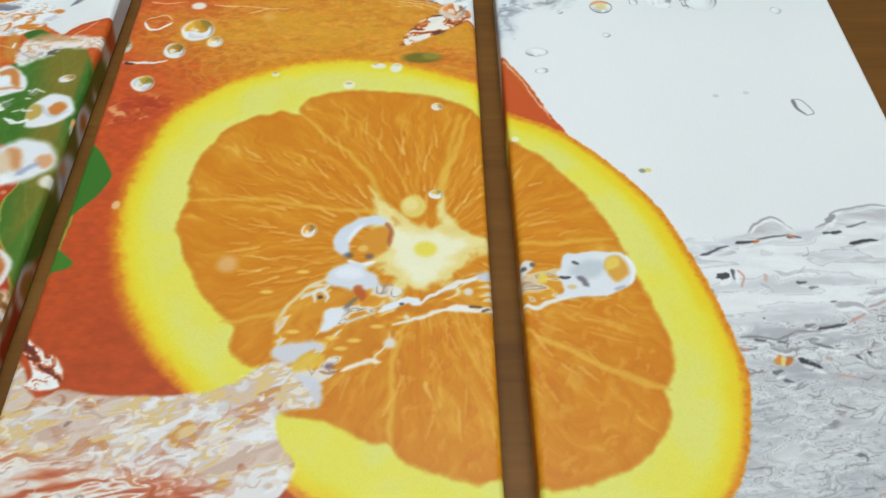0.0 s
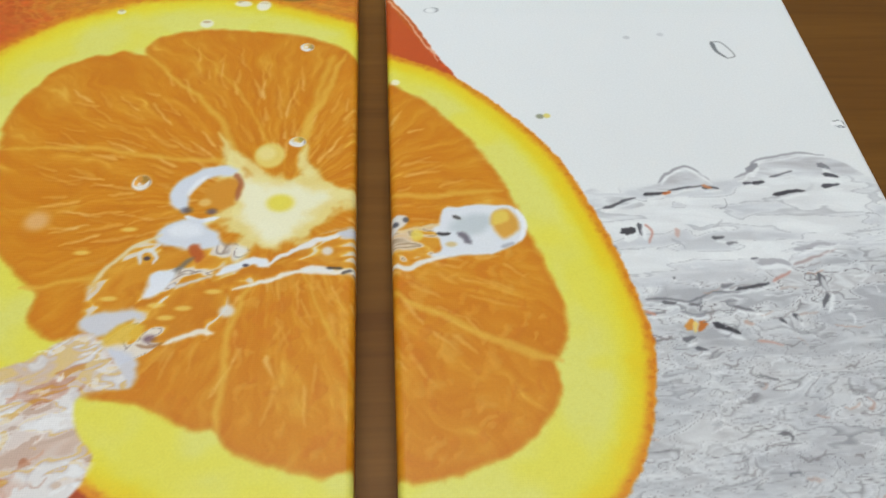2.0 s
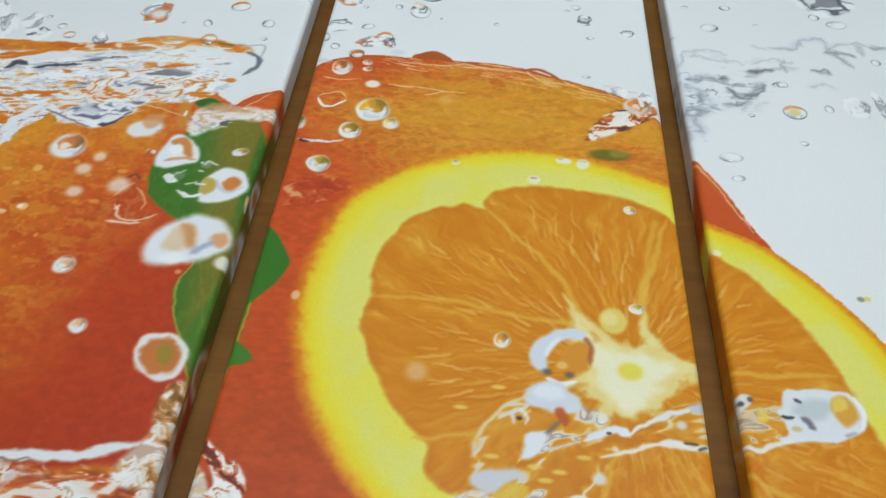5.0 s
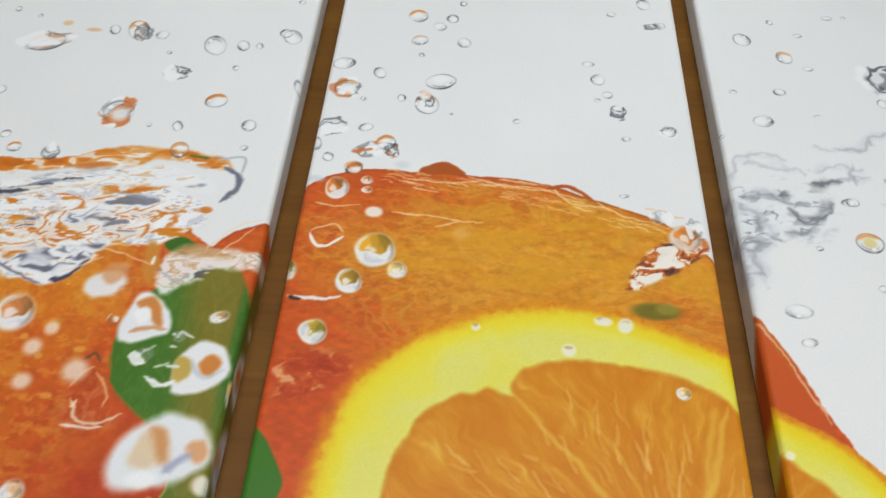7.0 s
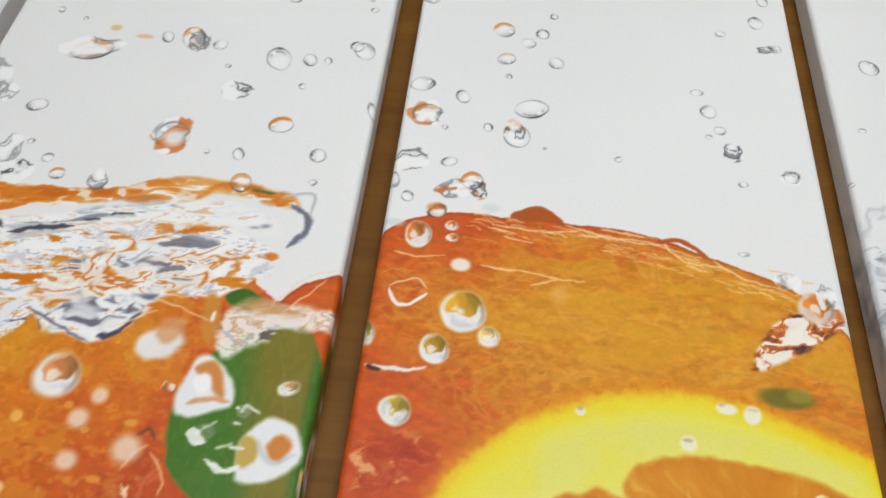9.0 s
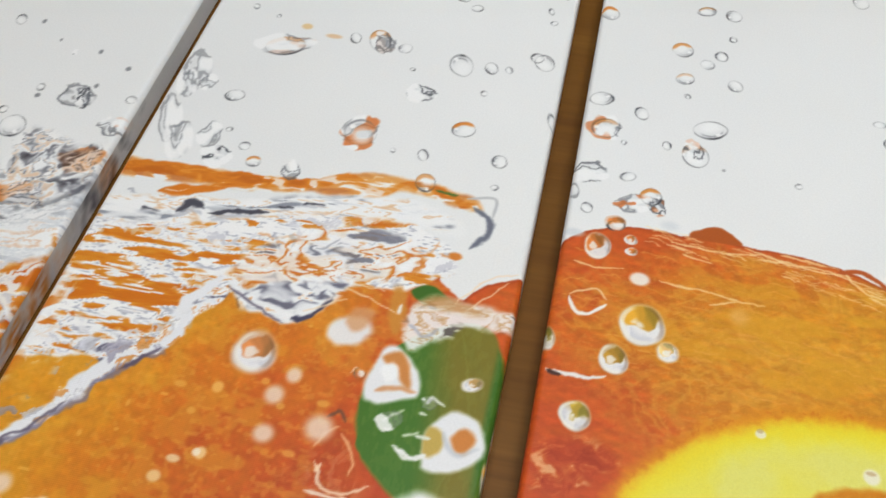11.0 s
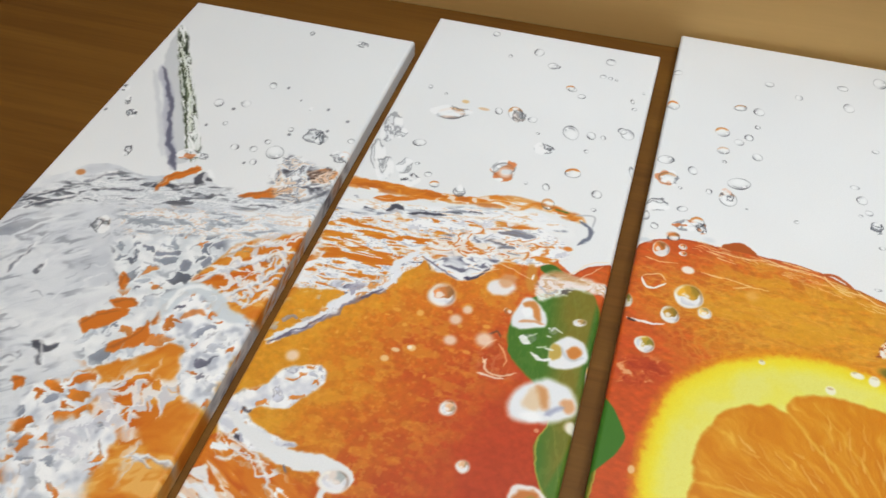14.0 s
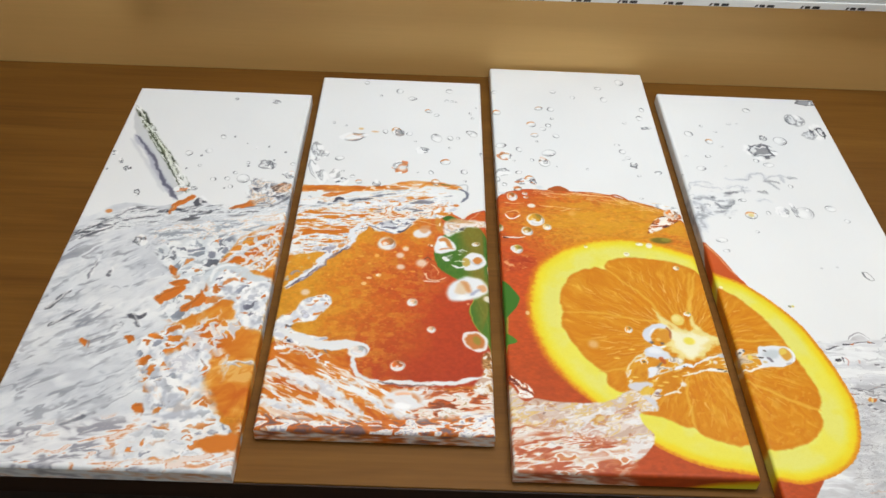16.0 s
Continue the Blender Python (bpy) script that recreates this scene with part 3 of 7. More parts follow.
for k, (x, y) in enumerate(np.random.RandomState(3).uniform((150, 26), (318, 238), (80, 2))):
    stroke([(x - 5, y), (x, y + 1.2 * math.sin(k)), (x + 5 + 4 * math.sin(2.3 * k), y + 1.5)], 0.5, 0.35, ((118, 108, 110), (236, 236, 238), (150, 142, 144), (196, 158, 140), (228, 228, 230))[k % 5], 0.5, 2.5, 5, k % 9, 0.6)

# smoky wisps of water, top of the same picture
# smoky wisps of water, top of the same picture
fill([(68, 526), (83, 535), (82, 494), (74, 465), (64, 454)], (214, 218, 224), 7, 4, 14, 26, 0.8)
liquid([(67, 540), (109, 545), (128, 533), (119, 505), (82, 494), (74, 463), (62, 454), (64, 493)], [(0.0, 120, 124, 134), (0.16, 176, 180, 188), (0.34, 222, 225, 229), (1.0, 232, 233, 235)], 13, 7, 15, 1.2, 8, 4, 27, 0.7, 1.05, None, None, 3)
for k, (pts, w, c) in enumerate((
        ([(70, 549), (76, 566), (92, 572), (106, 569)], 1.6, 176),
        ([(78, 563), (95, 563), (116, 558)], 1.4, 182),
        ([(75, 533), (90, 538), (105, 529)], 2.0, 136),
        ([(102, 526), (107, 519), (117, 518), (129, 533)], 1.8, 84),
        ([(104, 515), (112, 513), (123, 521)], 1.6, 92),
        ([(96, 506), (108, 508), (115, 512)], 1.5, 116),
        ([(80, 519), (79, 506)], 2.6, 126),
        ([(67, 493), (73, 484), (76, 470)], 2.6, 160),
        ([(70, 500), (82, 500)], 1.5, 140),
        ([(142, 581), (158, 583), (169, 594), (182, 596), (187, 585)], 2.0, 164),
        ([(124, 561), (142, 566), (154, 560)], 1.5, 176),
        ([(121, 548), (129, 550), (138, 550)], 2.2, 76),
        ([(136, 553), (148, 555), (157, 555)], 0.9, 156),
        ([(168, 554), (177, 553), (183, 550)], 1.3, 84),
        ([(185, 578), (192, 591), (203, 593), (217, 593)], 1.3, 164),
        ([(182, 580), (193, 581)], 2.0, 116),
        ([(195, 579), (204, 575)], 1.4, 112),
        ([(188, 575), (195, 568), (199, 562)], 1.4, 136),
        ([(161, 533), (169, 537), (182, 534)], 1.2, 178),
        ([(186, 515), (198, 516)], 2.6, 146),
        ([(187, 508), (196, 502)], 1.8, 178),
        ([(209, 592), (212, 578)], 1.6, 170),
        ([(219, 590), (231, 589)], 2.0, 130),
        ([(148, 567), (148, 552)], 1.0, 150),
        ([(68, 526), (81, 521), (88, 505)], 2.6, 192),
        ([(67, 483), (67, 468), (63, 454)], 3.0, 186),
        ([(98, 538), (104, 537)], 2.6, 90),
        ([(127, 581), (140, 580)], 1.2, 190))):
    stroke(pts, 1.5 * w, 1.2 * w, (c + 40, c + 43, c + 50) if c < 170 else (214, 217, 222), 2.6, 4, 9, k + 3, 0.5)
    stroke(pts, 0.8 * w, 0.5 * w, (c, c + 3, c + 11), 2.0, 5, 7, k, 0.62)

# churned water of the leftmost picture
PALE = [(0.0, 188, 191, 199), (0.25, 206, 209, 215), (0.5, 217, 219, 224), (0.75, 226, 228, 231), (1.0, 236, 237, 239)]
liquid([(-731, 446), (-708, 470), (-682, 477), (-648, 472), (-609, 488), (-583, 481), (-552, 473), (-514, 490), (-480, 515), (-470, 520), (-465, 60), (-760, 60), (-770, 430)], PALE, 34, 20, 28, 0.9, 1, 1.2, 37, 1, 0.85, None, None, 3)
# grey smears in it
liquid([(-778, 365), (-738, 411), (-677, 406), (-635, 354), (-623, 285), (-594, 234), (-695, 212)], [(0.0, 112, 115, 128), (0.12, 150, 154, 165), (0.3, 196, 200, 207), (0.45, 214, 217, 222), (1.0, 230, 232, 235)], 19, 7, 40, 0.9, 14, 2, 12, 0.5, 1.0, None, None, 2)
liquid([(-740, 233), (-671, 271), (-617, 239), (-595, 175), (-600, 129), (-639, 86), (-710, 83), (-739, 161)], [(0.0, 112, 114, 127), (0.12, 150, 154, 165), (0.28, 196, 200, 207), (0.42, 214, 217, 222), (1.0, 230, 232, 235)], 22, 7, 34, 1.0, 16, 2, 13, 0.42, 1.0, None, None, 2)
# rippled shoulder of the water
liquid([(-740, 412), (-725, 433), (-702, 455), (-674, 471), (-638, 466), (-600, 475), (-571, 480), (-539, 476), (-497, 496), (-485, 514), (-484, 490), (-495, 469), (-531, 460), (-567, 453), (-604, 444), (-649, 432), (-693, 419), (-727, 405)], [(0.0, 58, 58, 66), (0.2, 104, 106, 114), (0.34, 186, 189, 195), (0.5, 226, 228, 231), (0.7, 238, 239, 240), (0.8, 190, 194, 200), (1.0, 240, 240, 241)], 17, 5, 16, 0.9, 5, 2, 40, 0.75, 1.0, None, None, 3)
liquid([(-650, 426), (-602, 441), (-548, 454), (-495, 469), (-477, 496), (-477, 452), (-507, 433), (-535, 411), (-567, 399), (-615, 396)], [(0.0, 150, 155, 165), (0.25, 196, 200, 207), (0.42, 232, 234, 236), (0.6, 210, 214, 219), (0.72, 240, 240, 241), (0.86, 224, 190, 160), (1.0, 240, 240, 241)], 20, 5, 12, 1.0, 6, 3, 41, 0.85, 1.1, None, None, 2)
web([(-647, 421), (-601, 440), (-555, 449), (-535, 429), (-552, 399), (-600, 388), (-635, 395)], [(190, 194, 201), (170, 176, 185), (204, 208, 213), (150, 156, 166), (212, 215, 219)], 6.5, 30, 1.7, 0.36, 0.75, 3, 7, 0.75, 3)
web([(-630, 391), (-603, 409), (-567, 415), (-540, 421), (-541, 378), (-538, 357), (-563, 343), (-574, 328), (-596, 342), (-617, 364)], [(112, 118, 130), (150, 157, 168), (92, 96, 108), (176, 182, 191), (136, 142, 154), (206, 122, 50), (120, 124, 138)], 11, 50, 1.5, 0.34, 0.85, 9, 5, 0.9, 3, [(0.3, 214, 218, 222), (0.7, 240, 241, 242)])
web([(-606, 328), (-588, 345), (-565, 347), (-545, 360), (-525, 334), (-524, 308), (-546, 286), (-580, 269), (-605, 286)], [(150, 157, 168), (206, 116, 40), (184, 190, 199), (208, 118, 42), (124, 130, 143), (200, 204, 211)], 12, 40, 1.6, 0.36, 0.85, 19, 6, 0.85, 3, [(0.3, 216, 219, 223), (0.7, 240, 241, 242)])
for k, (pts, w, c) in enumerate((
        ([(-738, 409), (-721, 427), (-698, 441)], 2.6, 62), ([(-731, 403), (-710, 419), (-694, 428)], 1.8, 84), ([(-687, 441), (-660, 449), (-641, 454)], 1.7, 70),
        ([(-697, 448), (-688, 460), (-676, 465)], 2.6, 130), ([(-636, 461), (-626, 468), (-615, 464)], 4.2, 56), ([(-598, 476), (-599, 489), (-589, 483)], 4.6, 58),
        ([(-615, 463), (-602, 469), (-597, 473)], 1.8, 96), ([(-542, 463), (-530, 469), (-515, 469)], 1.5, 80), ([(-505, 479), (-491, 492), (-481, 505)], 3.4, 78),
        ([(-531, 502), (-532, 514), (-523, 519)], 3.0, 70), ([(-518, 496), (-506, 503)], 2.4, 84), ([(-635, 275), (-623, 272), (-615, 280)], 4.4, 62),
        ([(-628, 273), (-620, 260), (-616, 257)], 1.4, 90), ([(-731, 278), (-722, 294), (-713, 312)], 3.4, 76), ([(-718, 253), (-707, 267), (-691, 281)], 2.4, 92),
        ([(-698, 332), (-697, 353), (-697, 366)], 2.0, 120), ([(-676, 337), (-676, 349)], 3.0, 96), ([(-663, 118), (-651, 126), (-641, 131)], 3.0, 92),
        ([(-575, 144), (-568, 148), (-559, 150)], 4.2, 110), ([(-591, 100), (-587, 106)], 2.4, 70), ([(-597, 75), (-595, 83)], 2.2, 90), ([(-705, 115), (-700, 118)], 2.0, 96))):
    stroke(pts, w, 0.6 * w, (c, c + 1, c + 11), 1.2, 3, 8, k, 0.85)
    stroke([(x + 0.5 * w, y + 1.3 * w) for x, y in pts], 0.6 * w, 0.4 * w, (243, 243, 245), 1.2, 3, 8, k + 2, 0.7)
# the bubble riding in it
drop(-654, 406, 8, 9, (186, 176, 172), 0.9, 0.2, 20, 3)
# pale band along its lower edge, with scraps of orange
liquid([(-660, 122), (-587, 132), (-527, 141), (-474, 136), (-474, 60), (-541, 57), (-660, 57), (-745, 57), (-745, 100)], [(0.0, 150, 148, 158), (0.15, 204, 203, 208), (0.4, 226, 226, 229), (0.75, 238, 238, 239), (0.85, 226, 186, 160), (0.92, 208, 122, 60), (1.0, 232, 214, 204)], 22, 8, 12, 1.0, 8, 3, 14, 0.9, 1.15, None, None, 2)
web([(-592, 110), (-553, 123), (-487, 141), (-476, 99), (-500, 92), (-543, 82), (-576, 79), (-598, 80)], [(206, 116, 40), (212, 214, 220), (150, 152, 164), (224, 196, 176), (186, 190, 198), (208, 120, 46)], 9, 12, 1.8, 0.34, 0.75, 23, 6, 0.9, 3, [(0.3, 222, 223, 226), (0.7, 240, 240, 241)])

# water jet falling in from above
fill([(-734, 694), (-710, 666), (-661, 591), (-623, 522), (-626, 497), (-641, 503), (-678, 563), (-722, 640)], (205, 207, 210), 1.5, 1.5, 8, 10, 1)
liquid([(-736, 695), (-727, 699), (-681, 624), (-619, 522), (-624, 504), (-652, 552), (-703, 637)], [(0.0, 40, 46, 36), (0.22, 84, 94, 62), (0.36, 190, 196, 188), (0.5, 232, 234, 232), (0.6, 110, 118, 92), (0.72, 60, 66, 52), (0.8, 214, 218, 214), (1.0, 240, 241, 240)], 22, 5, -58, 1.0, 2, 2, 11, 1.0, 1.2)
stroke([(-717, 670), (-678, 611), (-641, 543)], 1, 1.4, (226, 230, 220), 0.9, 3, 5, 12, 1)
stroke([(-705, 647), (-669, 588), (-630, 515)], 0.8, 0.9, (46, 56, 34), 0.8, 2.5, 6, 13, 1)
stroke([(-721, 632), (-692, 592), (-659, 532), (-630, 489)], 5, 5, (176, 177, 190), 3, 3, 14, 14, 0.8)
stroke([(-717, 629), (-690, 592), (-658, 532), (-629, 489)], 2, 2.6, (88, 88, 108), 1.4, 3.5, 12, 15, 0.85)
stroke([(-723, 621), (-689, 569), (-648, 502)], 2.6, 2.6, (208, 210, 214), 2, 2, 12, 16, 0.8)
rag(-624.8, 511.1, 11.5, 7.9, 0.5, 25, 18, 0.8)
stroke([(-631, 474), (-619, 485), (-608, 496)], 2.2, 1.6, (212, 118, 34), 0.8, 2, 6, 18, 1)
speck(-708.8, 458.6, 4.4, 3.9, (205, 120, 50), 0.8, 0.35)
stroke([(-553, 474), (-534, 483), (-517, 495)], 2, 1.4, (212, 118, 34), 0.8, 2.5, 6, 19, 1)
fill([(-498, 520), (-487, 530), (-481, 529), (-485, 515), (-492, 511)], (212, 118, 34), 0.8, 2, 8, 20, 1)

# whole orange, water running over it, across the two left pictures
SKIN = [(-640, 211, 124, 38), (-560, 214, 132, 38), (-470, 218, 150, 40), (-400, 217, 145, 38), (-360, 210, 118, 34), (-315, 198, 88, 33), (-270, 186, 67, 31), (-190, 181, 61, 30)]
idx, d = region([(-538, 383), (-525, 410), (-490, 440), (-450, 487), (-385, 498), (-307, 512), (-267, 491), (-255, 475), (-225, 455), (-195, 430), (-190, 100), (-300, 110), (-368, 133), (-466, 109), (-512, 141), (-526, 153), (-517, 181), (-552, 199), (-535, 233), (-534, 268), (-522, 304), (-500, 282), (-488, 315), (-514, 340)], 4, 9, 3)
x, y = warp(PX[idx], PY[idx], 45, 120, 4)
cloud = fbm(PX[idx] / 14, PY[idx] / 14, 4, 6) - 0.5
skin = tint(x + 0.35 * (y - 350) * -1 + 60 * cloud, SKIN) * (1 + 0.16 * (fbm(PX[idx] / 3.2, PY[idx] / 3.2, 3, 8) - 0.5))[:, None]
skin *= (1 - 0.06 * smooth(430, 150, PY[idx]))[:, None]
INKS[idx] += smooth(-1, 1, d)[:, None] * (skin.clip(0, 1) - INKS[idx])
gold = smooth(-1, 1, d) * smooth(-250, -330, PX[idx] - 0.3 * (PY[idx] - 350))
put(idx, 0.36 * gold * smooth(0.52, 0.66, fbm(PX[idx] / 11, PY[idx] / 8, 3, 61)), (224, 164, 52))
put(idx, 0.14 * gold * smooth(0.54, 0.68, fbm(PX[idx] / 7 + 4, PY[idx] / 6, 3, 63)), (203, 112, 30))
put(idx, 0.30 * gold * smooth(0.62, 0.74, fbm(PX[idx] / 3.6, PY[idx] / 2.8, 2, 65)), (230, 164, 66))
for k, (x, y) in enumerate(np.random.RandomState(8).uniform((-470, 330), (-300, 440), (26, 2))):
    speck(x, y, 1.2 + k % 3, 0.9 + k % 2, (236, 180, 84), 0.55)

# ripples over its top
OVER = [(-481, 477), (-452, 493), (-385, 499), (-309, 519), (-276, 512), (-256, 495), (-262, 480), (-281, 469), (-310, 465), (-334, 439), (-355, 444), (-372, 449), (-387, 430), (-397, 409), (-428, 397), (-465, 389), (-472, 422)]
liquid(OVER, [(0.0, 206, 112, 28), (0.25, 213, 130, 36), (0.46, 219, 144, 46), (0.53, 228, 190, 150), (0.58, 234, 233, 234), (0.70, 240, 240, 241), (0.82, 172, 174, 188), (0.88, 236, 236, 238), (1.0, 240, 240, 241)], 22, 4.6, 4, 1.0, 1.5, 3, 21, 1, 1.0, None, (458, 514, 0.34), 2)
liquid([(-376, 460), (-357, 487), (-322, 505), (-290, 505), (-270, 490), (-282, 476), (-304, 469), (-317, 449), (-333, 439), (-353, 452)], [(0.0, 120, 120, 134), (0.05, 176, 178, 188), (0.12, 230, 230, 234), (0.42, 240, 240, 241), (0.52, 218, 146, 66), (0.64, 208, 112, 34), (0.72, 234, 226, 220), (1.0, 242, 242, 243)], 16, 8, 10, 1.0, 3, 3, 24, 0.9, 1.0)
web(OVER, None, 8, 4, 2.6, 0.20, 0.40, 57, 3, 0.9, 4)
liquid([(-505, 385), (-498, 429), (-484, 445), (-464, 440), (-457, 407), (-467, 369), (-480, 355)], [(0.0, 204, 106, 30), (0.5, 214, 128, 42), (0.58, 230, 196, 164), (0.66, 236, 236, 238), (1.0, 240, 240, 241)], 22, 7, 26, 0.9, 5, 3, 23, 0.9, 1)
fill([(-468, 496), (-431, 505), (-390, 511), (-332, 527), (-288, 533), (-258, 521), (-259, 510), (-292, 515), (-348, 510), (-401, 492), (-457, 482)], (234, 235, 236), 2, 2.5, 8, 26, 1)
stroke([(-470, 523), (-431, 526), (-395, 526), (-354, 531), (-332, 540), (-313, 535), (-295, 543)], 6, 3, (212, 122, 36), 0.8, 3, 9, 27, 1)
stroke([(-299, 543), (-274, 542), (-261, 536), (-253, 536)], 3, 2.4, (208, 120, 40), 0.8, 3, 7, 28, 1)
stroke([(-436, 507), (-409, 516), (-382, 526)], 4.5, 1.5, (214, 120, 32), 1, 2.5, 8, 29, 1)
liquid([(-472, 528), (-432, 530), (-397, 531), (-355, 534), (-333, 544), (-296, 548), (-254, 541), (-252, 531), (-294, 538), (-312, 529), (-352, 525), (-393, 519), (-466, 516)], [(0.0, 190, 98, 28), (0.5, 214, 126, 38), (0.8, 226, 150, 60), (0.9, 238, 226, 212), (1.0, 240, 238, 236)], 16, 6, 6, 0.9, 2, 2, 30, 0.8, 1)
liquid([(-468, 496), (-431, 504), (-390, 511), (-332, 525), (-288, 532), (-261, 517), (-292, 514), (-347, 509), (-400, 492), (-457, 482)], [(0.0, 120, 124, 138), (0.14, 200, 203, 210), (0.35, 236, 237, 239), (0.72, 240, 240, 241), (0.84, 222, 178, 130), (1.0, 240, 240, 241)], 26, 6, 6, 1.0, 3, 3, 31, 0.8, 1.1)
for k, (pts, w) in enumerate((([(-442, 493), (-431, 494)], 1.0), ([(-421, 496), (-415, 503), (-407, 500)], 2.8), ([(-402, 498), (-387, 502), (-370, 505)], 2.2), ([(-365, 510), (-356, 512)], 1.1), ([(-350, 516), (-339, 518)], 1.3))):
    stroke(pts, w, 0.6 * w, (66, 66, 78), 0.9, 2.2, 6, k, 0.95)
    stroke([(x + 1, y - 1.6 * w) for x, y in pts], 0.7 * w, 0.4 * w, (182, 184, 194), 1.0, 2, 6, k + 3, 0.7)
stroke([(-253, 534), (-242, 526), (-243, 514), (-250, 504)], 2, 1.6, (110, 114, 130), 1.2, 2, 6, 34, 1)
stroke([(-258, 540), (-242, 543), (-241, 529)], 0.9, 0.9, (190, 192, 196), 0.7, 0, 6, 35, 1)
speck(-256.6, 497.4, 3.8, 2.5, (212, 118, 34), 0.9, 0.35)
bubble(-284.8, 546.8, 7.2, 8.9, 0.4, 0.6, 19, 7)
stroke([(-278, 542), (-264, 541)], 1.2, 1.2, (80, 110, 50), 0.8, 1.5, 6, 37, 1)
fill([(-375, 455), (-363, 451), (-351, 458), (-322, 465), (-310, 466), (-319, 453), (-325, 442), (-336, 435), (-349, 439), (-360, 439)], (226, 227, 230), 1.2, 2.5, 8, 38, 1)
liquid([(-375, 455), (-363, 451), (-351, 458), (-322, 465), (-310, 466), (-319, 453), (-325, 442), (-336, 435), (-349, 439), (-360, 439)], [(0.0, 90, 88, 108), (0.16, 176, 178, 190), (0.34, 232, 233, 236), (0.8, 243, 243, 244), (0.92, 222, 160, 96), (1.0, 240, 240, 240)], 13, 8, -12, 1.1, 2, 2, 39, 0.85, 1)
stroke([(-333, 439), (-325, 442), (-315, 456)], 1.6, 1, (70, 68, 92), 0.9, 2, 6, 40, 1)
stroke([(-373, 451), (-354, 442), (-337, 435)], 0.9, 0.7, (120, 112, 130), 0.8, 2, 6, 0, 1)
water([(-461, 326), (-460, 333), (-445, 349), (-431, 370), (-425, 381), (-422, 394), (-440, 397), (-435, 405), (-415, 404), (-398, 412), (-396, 427), (-389, 439), (-373, 450), (-372, 443), (-384, 427), (-389, 410), (-407, 394), (-420, 378), (-433, 356), (-448, 339)], [(0.0, 110, 108, 126), (0.2, 168, 168, 182), (0.36, 224, 226, 232), (0.7, 238, 238, 240), (0.82, 214, 140, 70), (1.0, 240, 240, 240)], 10, 5, 30, 1.3, 0.9, 1.5, 1, 1, 1.3, 0)
stroke([(-464, 328), (-453, 341), (-440, 354), (-427, 373), (-422, 385), (-411, 397), (-393, 408), (-390, 418), (-392, 428), (-386, 446), (-377, 454)], 3.2, 4.6, (230, 231, 236), 1.4, 5, 9, 12)
stroke([(-461, 326), (-450, 339), (-437, 353), (-424, 370), (-418, 380), (-408, 392), (-390, 404)], 1.4, 1.6, (122, 116, 140), 1.2, 5, 9, 12, 0.8)
web([(-467, 346), (-443, 377), (-439, 403), (-416, 406), (-393, 428), (-384, 416), (-409, 389), (-429, 364), (-456, 332)], [(212, 130, 44), (196, 196, 208), (150, 146, 166), (216, 138, 52), (230, 230, 234)], 9, 30, 1.6, 0.34, 0.8, 41, 4, 0.75, 4)
stroke([(-461, 328), (-444, 347), (-428, 367)], 1, 1, (92, 84, 104), 0.8, 2.5, 6, 2, 0.8)
stroke([(-409, 391), (-393, 408)], 1, 1, (84, 76, 100), 0.8, 2.5, 6, 3, 0.8)
water([(-467, 272), (-447, 292), (-437, 310), (-422, 317), (-409, 317), (-405, 304), (-416, 289), (-424, 277), (-443, 272), (-447, 263), (-426, 253), (-403, 250), (-431, 237), (-462, 247)], [(0.0, 204, 204, 212), (0.34, 226, 227, 230), (0.56, 238, 238, 239), (0.86, 236, 234, 232), (1.0, 240, 240, 240)], 12, 8, 30, 1.4, 1.2, 2.5, 4, 1, 1, 0)
web([(-467, 272), (-447, 292), (-437, 310), (-422, 317), (-409, 317), (-405, 304), (-416, 289), (-424, 277), (-443, 272), (-447, 263), (-426, 253), (-403, 250), (-431, 237), (-462, 247)], [(208, 122, 44), (196, 198, 210), (212, 128, 50), (170, 170, 186), (226, 226, 230)], 9, 45, 1.5, 0.30, 0.85, 5, 2, 0.95, 3, [(0.3, 206, 208, 217), (0.65, 243, 243, 244)])
stroke([(-462, 262), (-432, 247), (-406, 240), (-376, 240), (-357, 234)], 4.5, 8.5, (228, 229, 231), 1.2, 3.5, 10, 6, 1)
stroke([(-373, 231), (-371, 206), (-356, 191), (-316, 189), (-266, 190), (-231, 200)], 3, 3.2, (226, 226, 229), 1.2, 3, 10, 7, 1)
drop(-367.3, 231.9, 12.5, 10.1, (226, 214, 206), 0.9, 0.2, 12, 20, 0.15)
stroke([(-448, 246), (-441, 236)], 2.2, 1, (70, 66, 80), 0.9, 2, 6, 9, 1)
stroke([(-406, 233), (-400, 225)], 1, 0.8, (120, 112, 120), 0.7, 0, 6, 10, 1)
stroke([(-342, 189), (-310, 184), (-280, 187)], 0.9, 0.7, (110, 90, 90), 0.8, 2.5, 6, 11, 1)
FOOT = [(-473, 206), (-464, 242), (-429, 235), (-381, 219), (-370, 197), (-341, 185), (-290, 182), (-235, 189), (-217, 201), (-214, 112), (-350, 112), (-470, 112)]
liquid(FOOT, [(0.0, 196, 94, 28), (0.4, 208, 116, 34), (0.78, 216, 130, 44), (0.86, 228, 190, 158), (0.93, 238, 237, 238), (1.0, 241, 241, 242)], 30, 7, -30, 1.0, 2, 3, 12, 1, 1, None, None, 3)
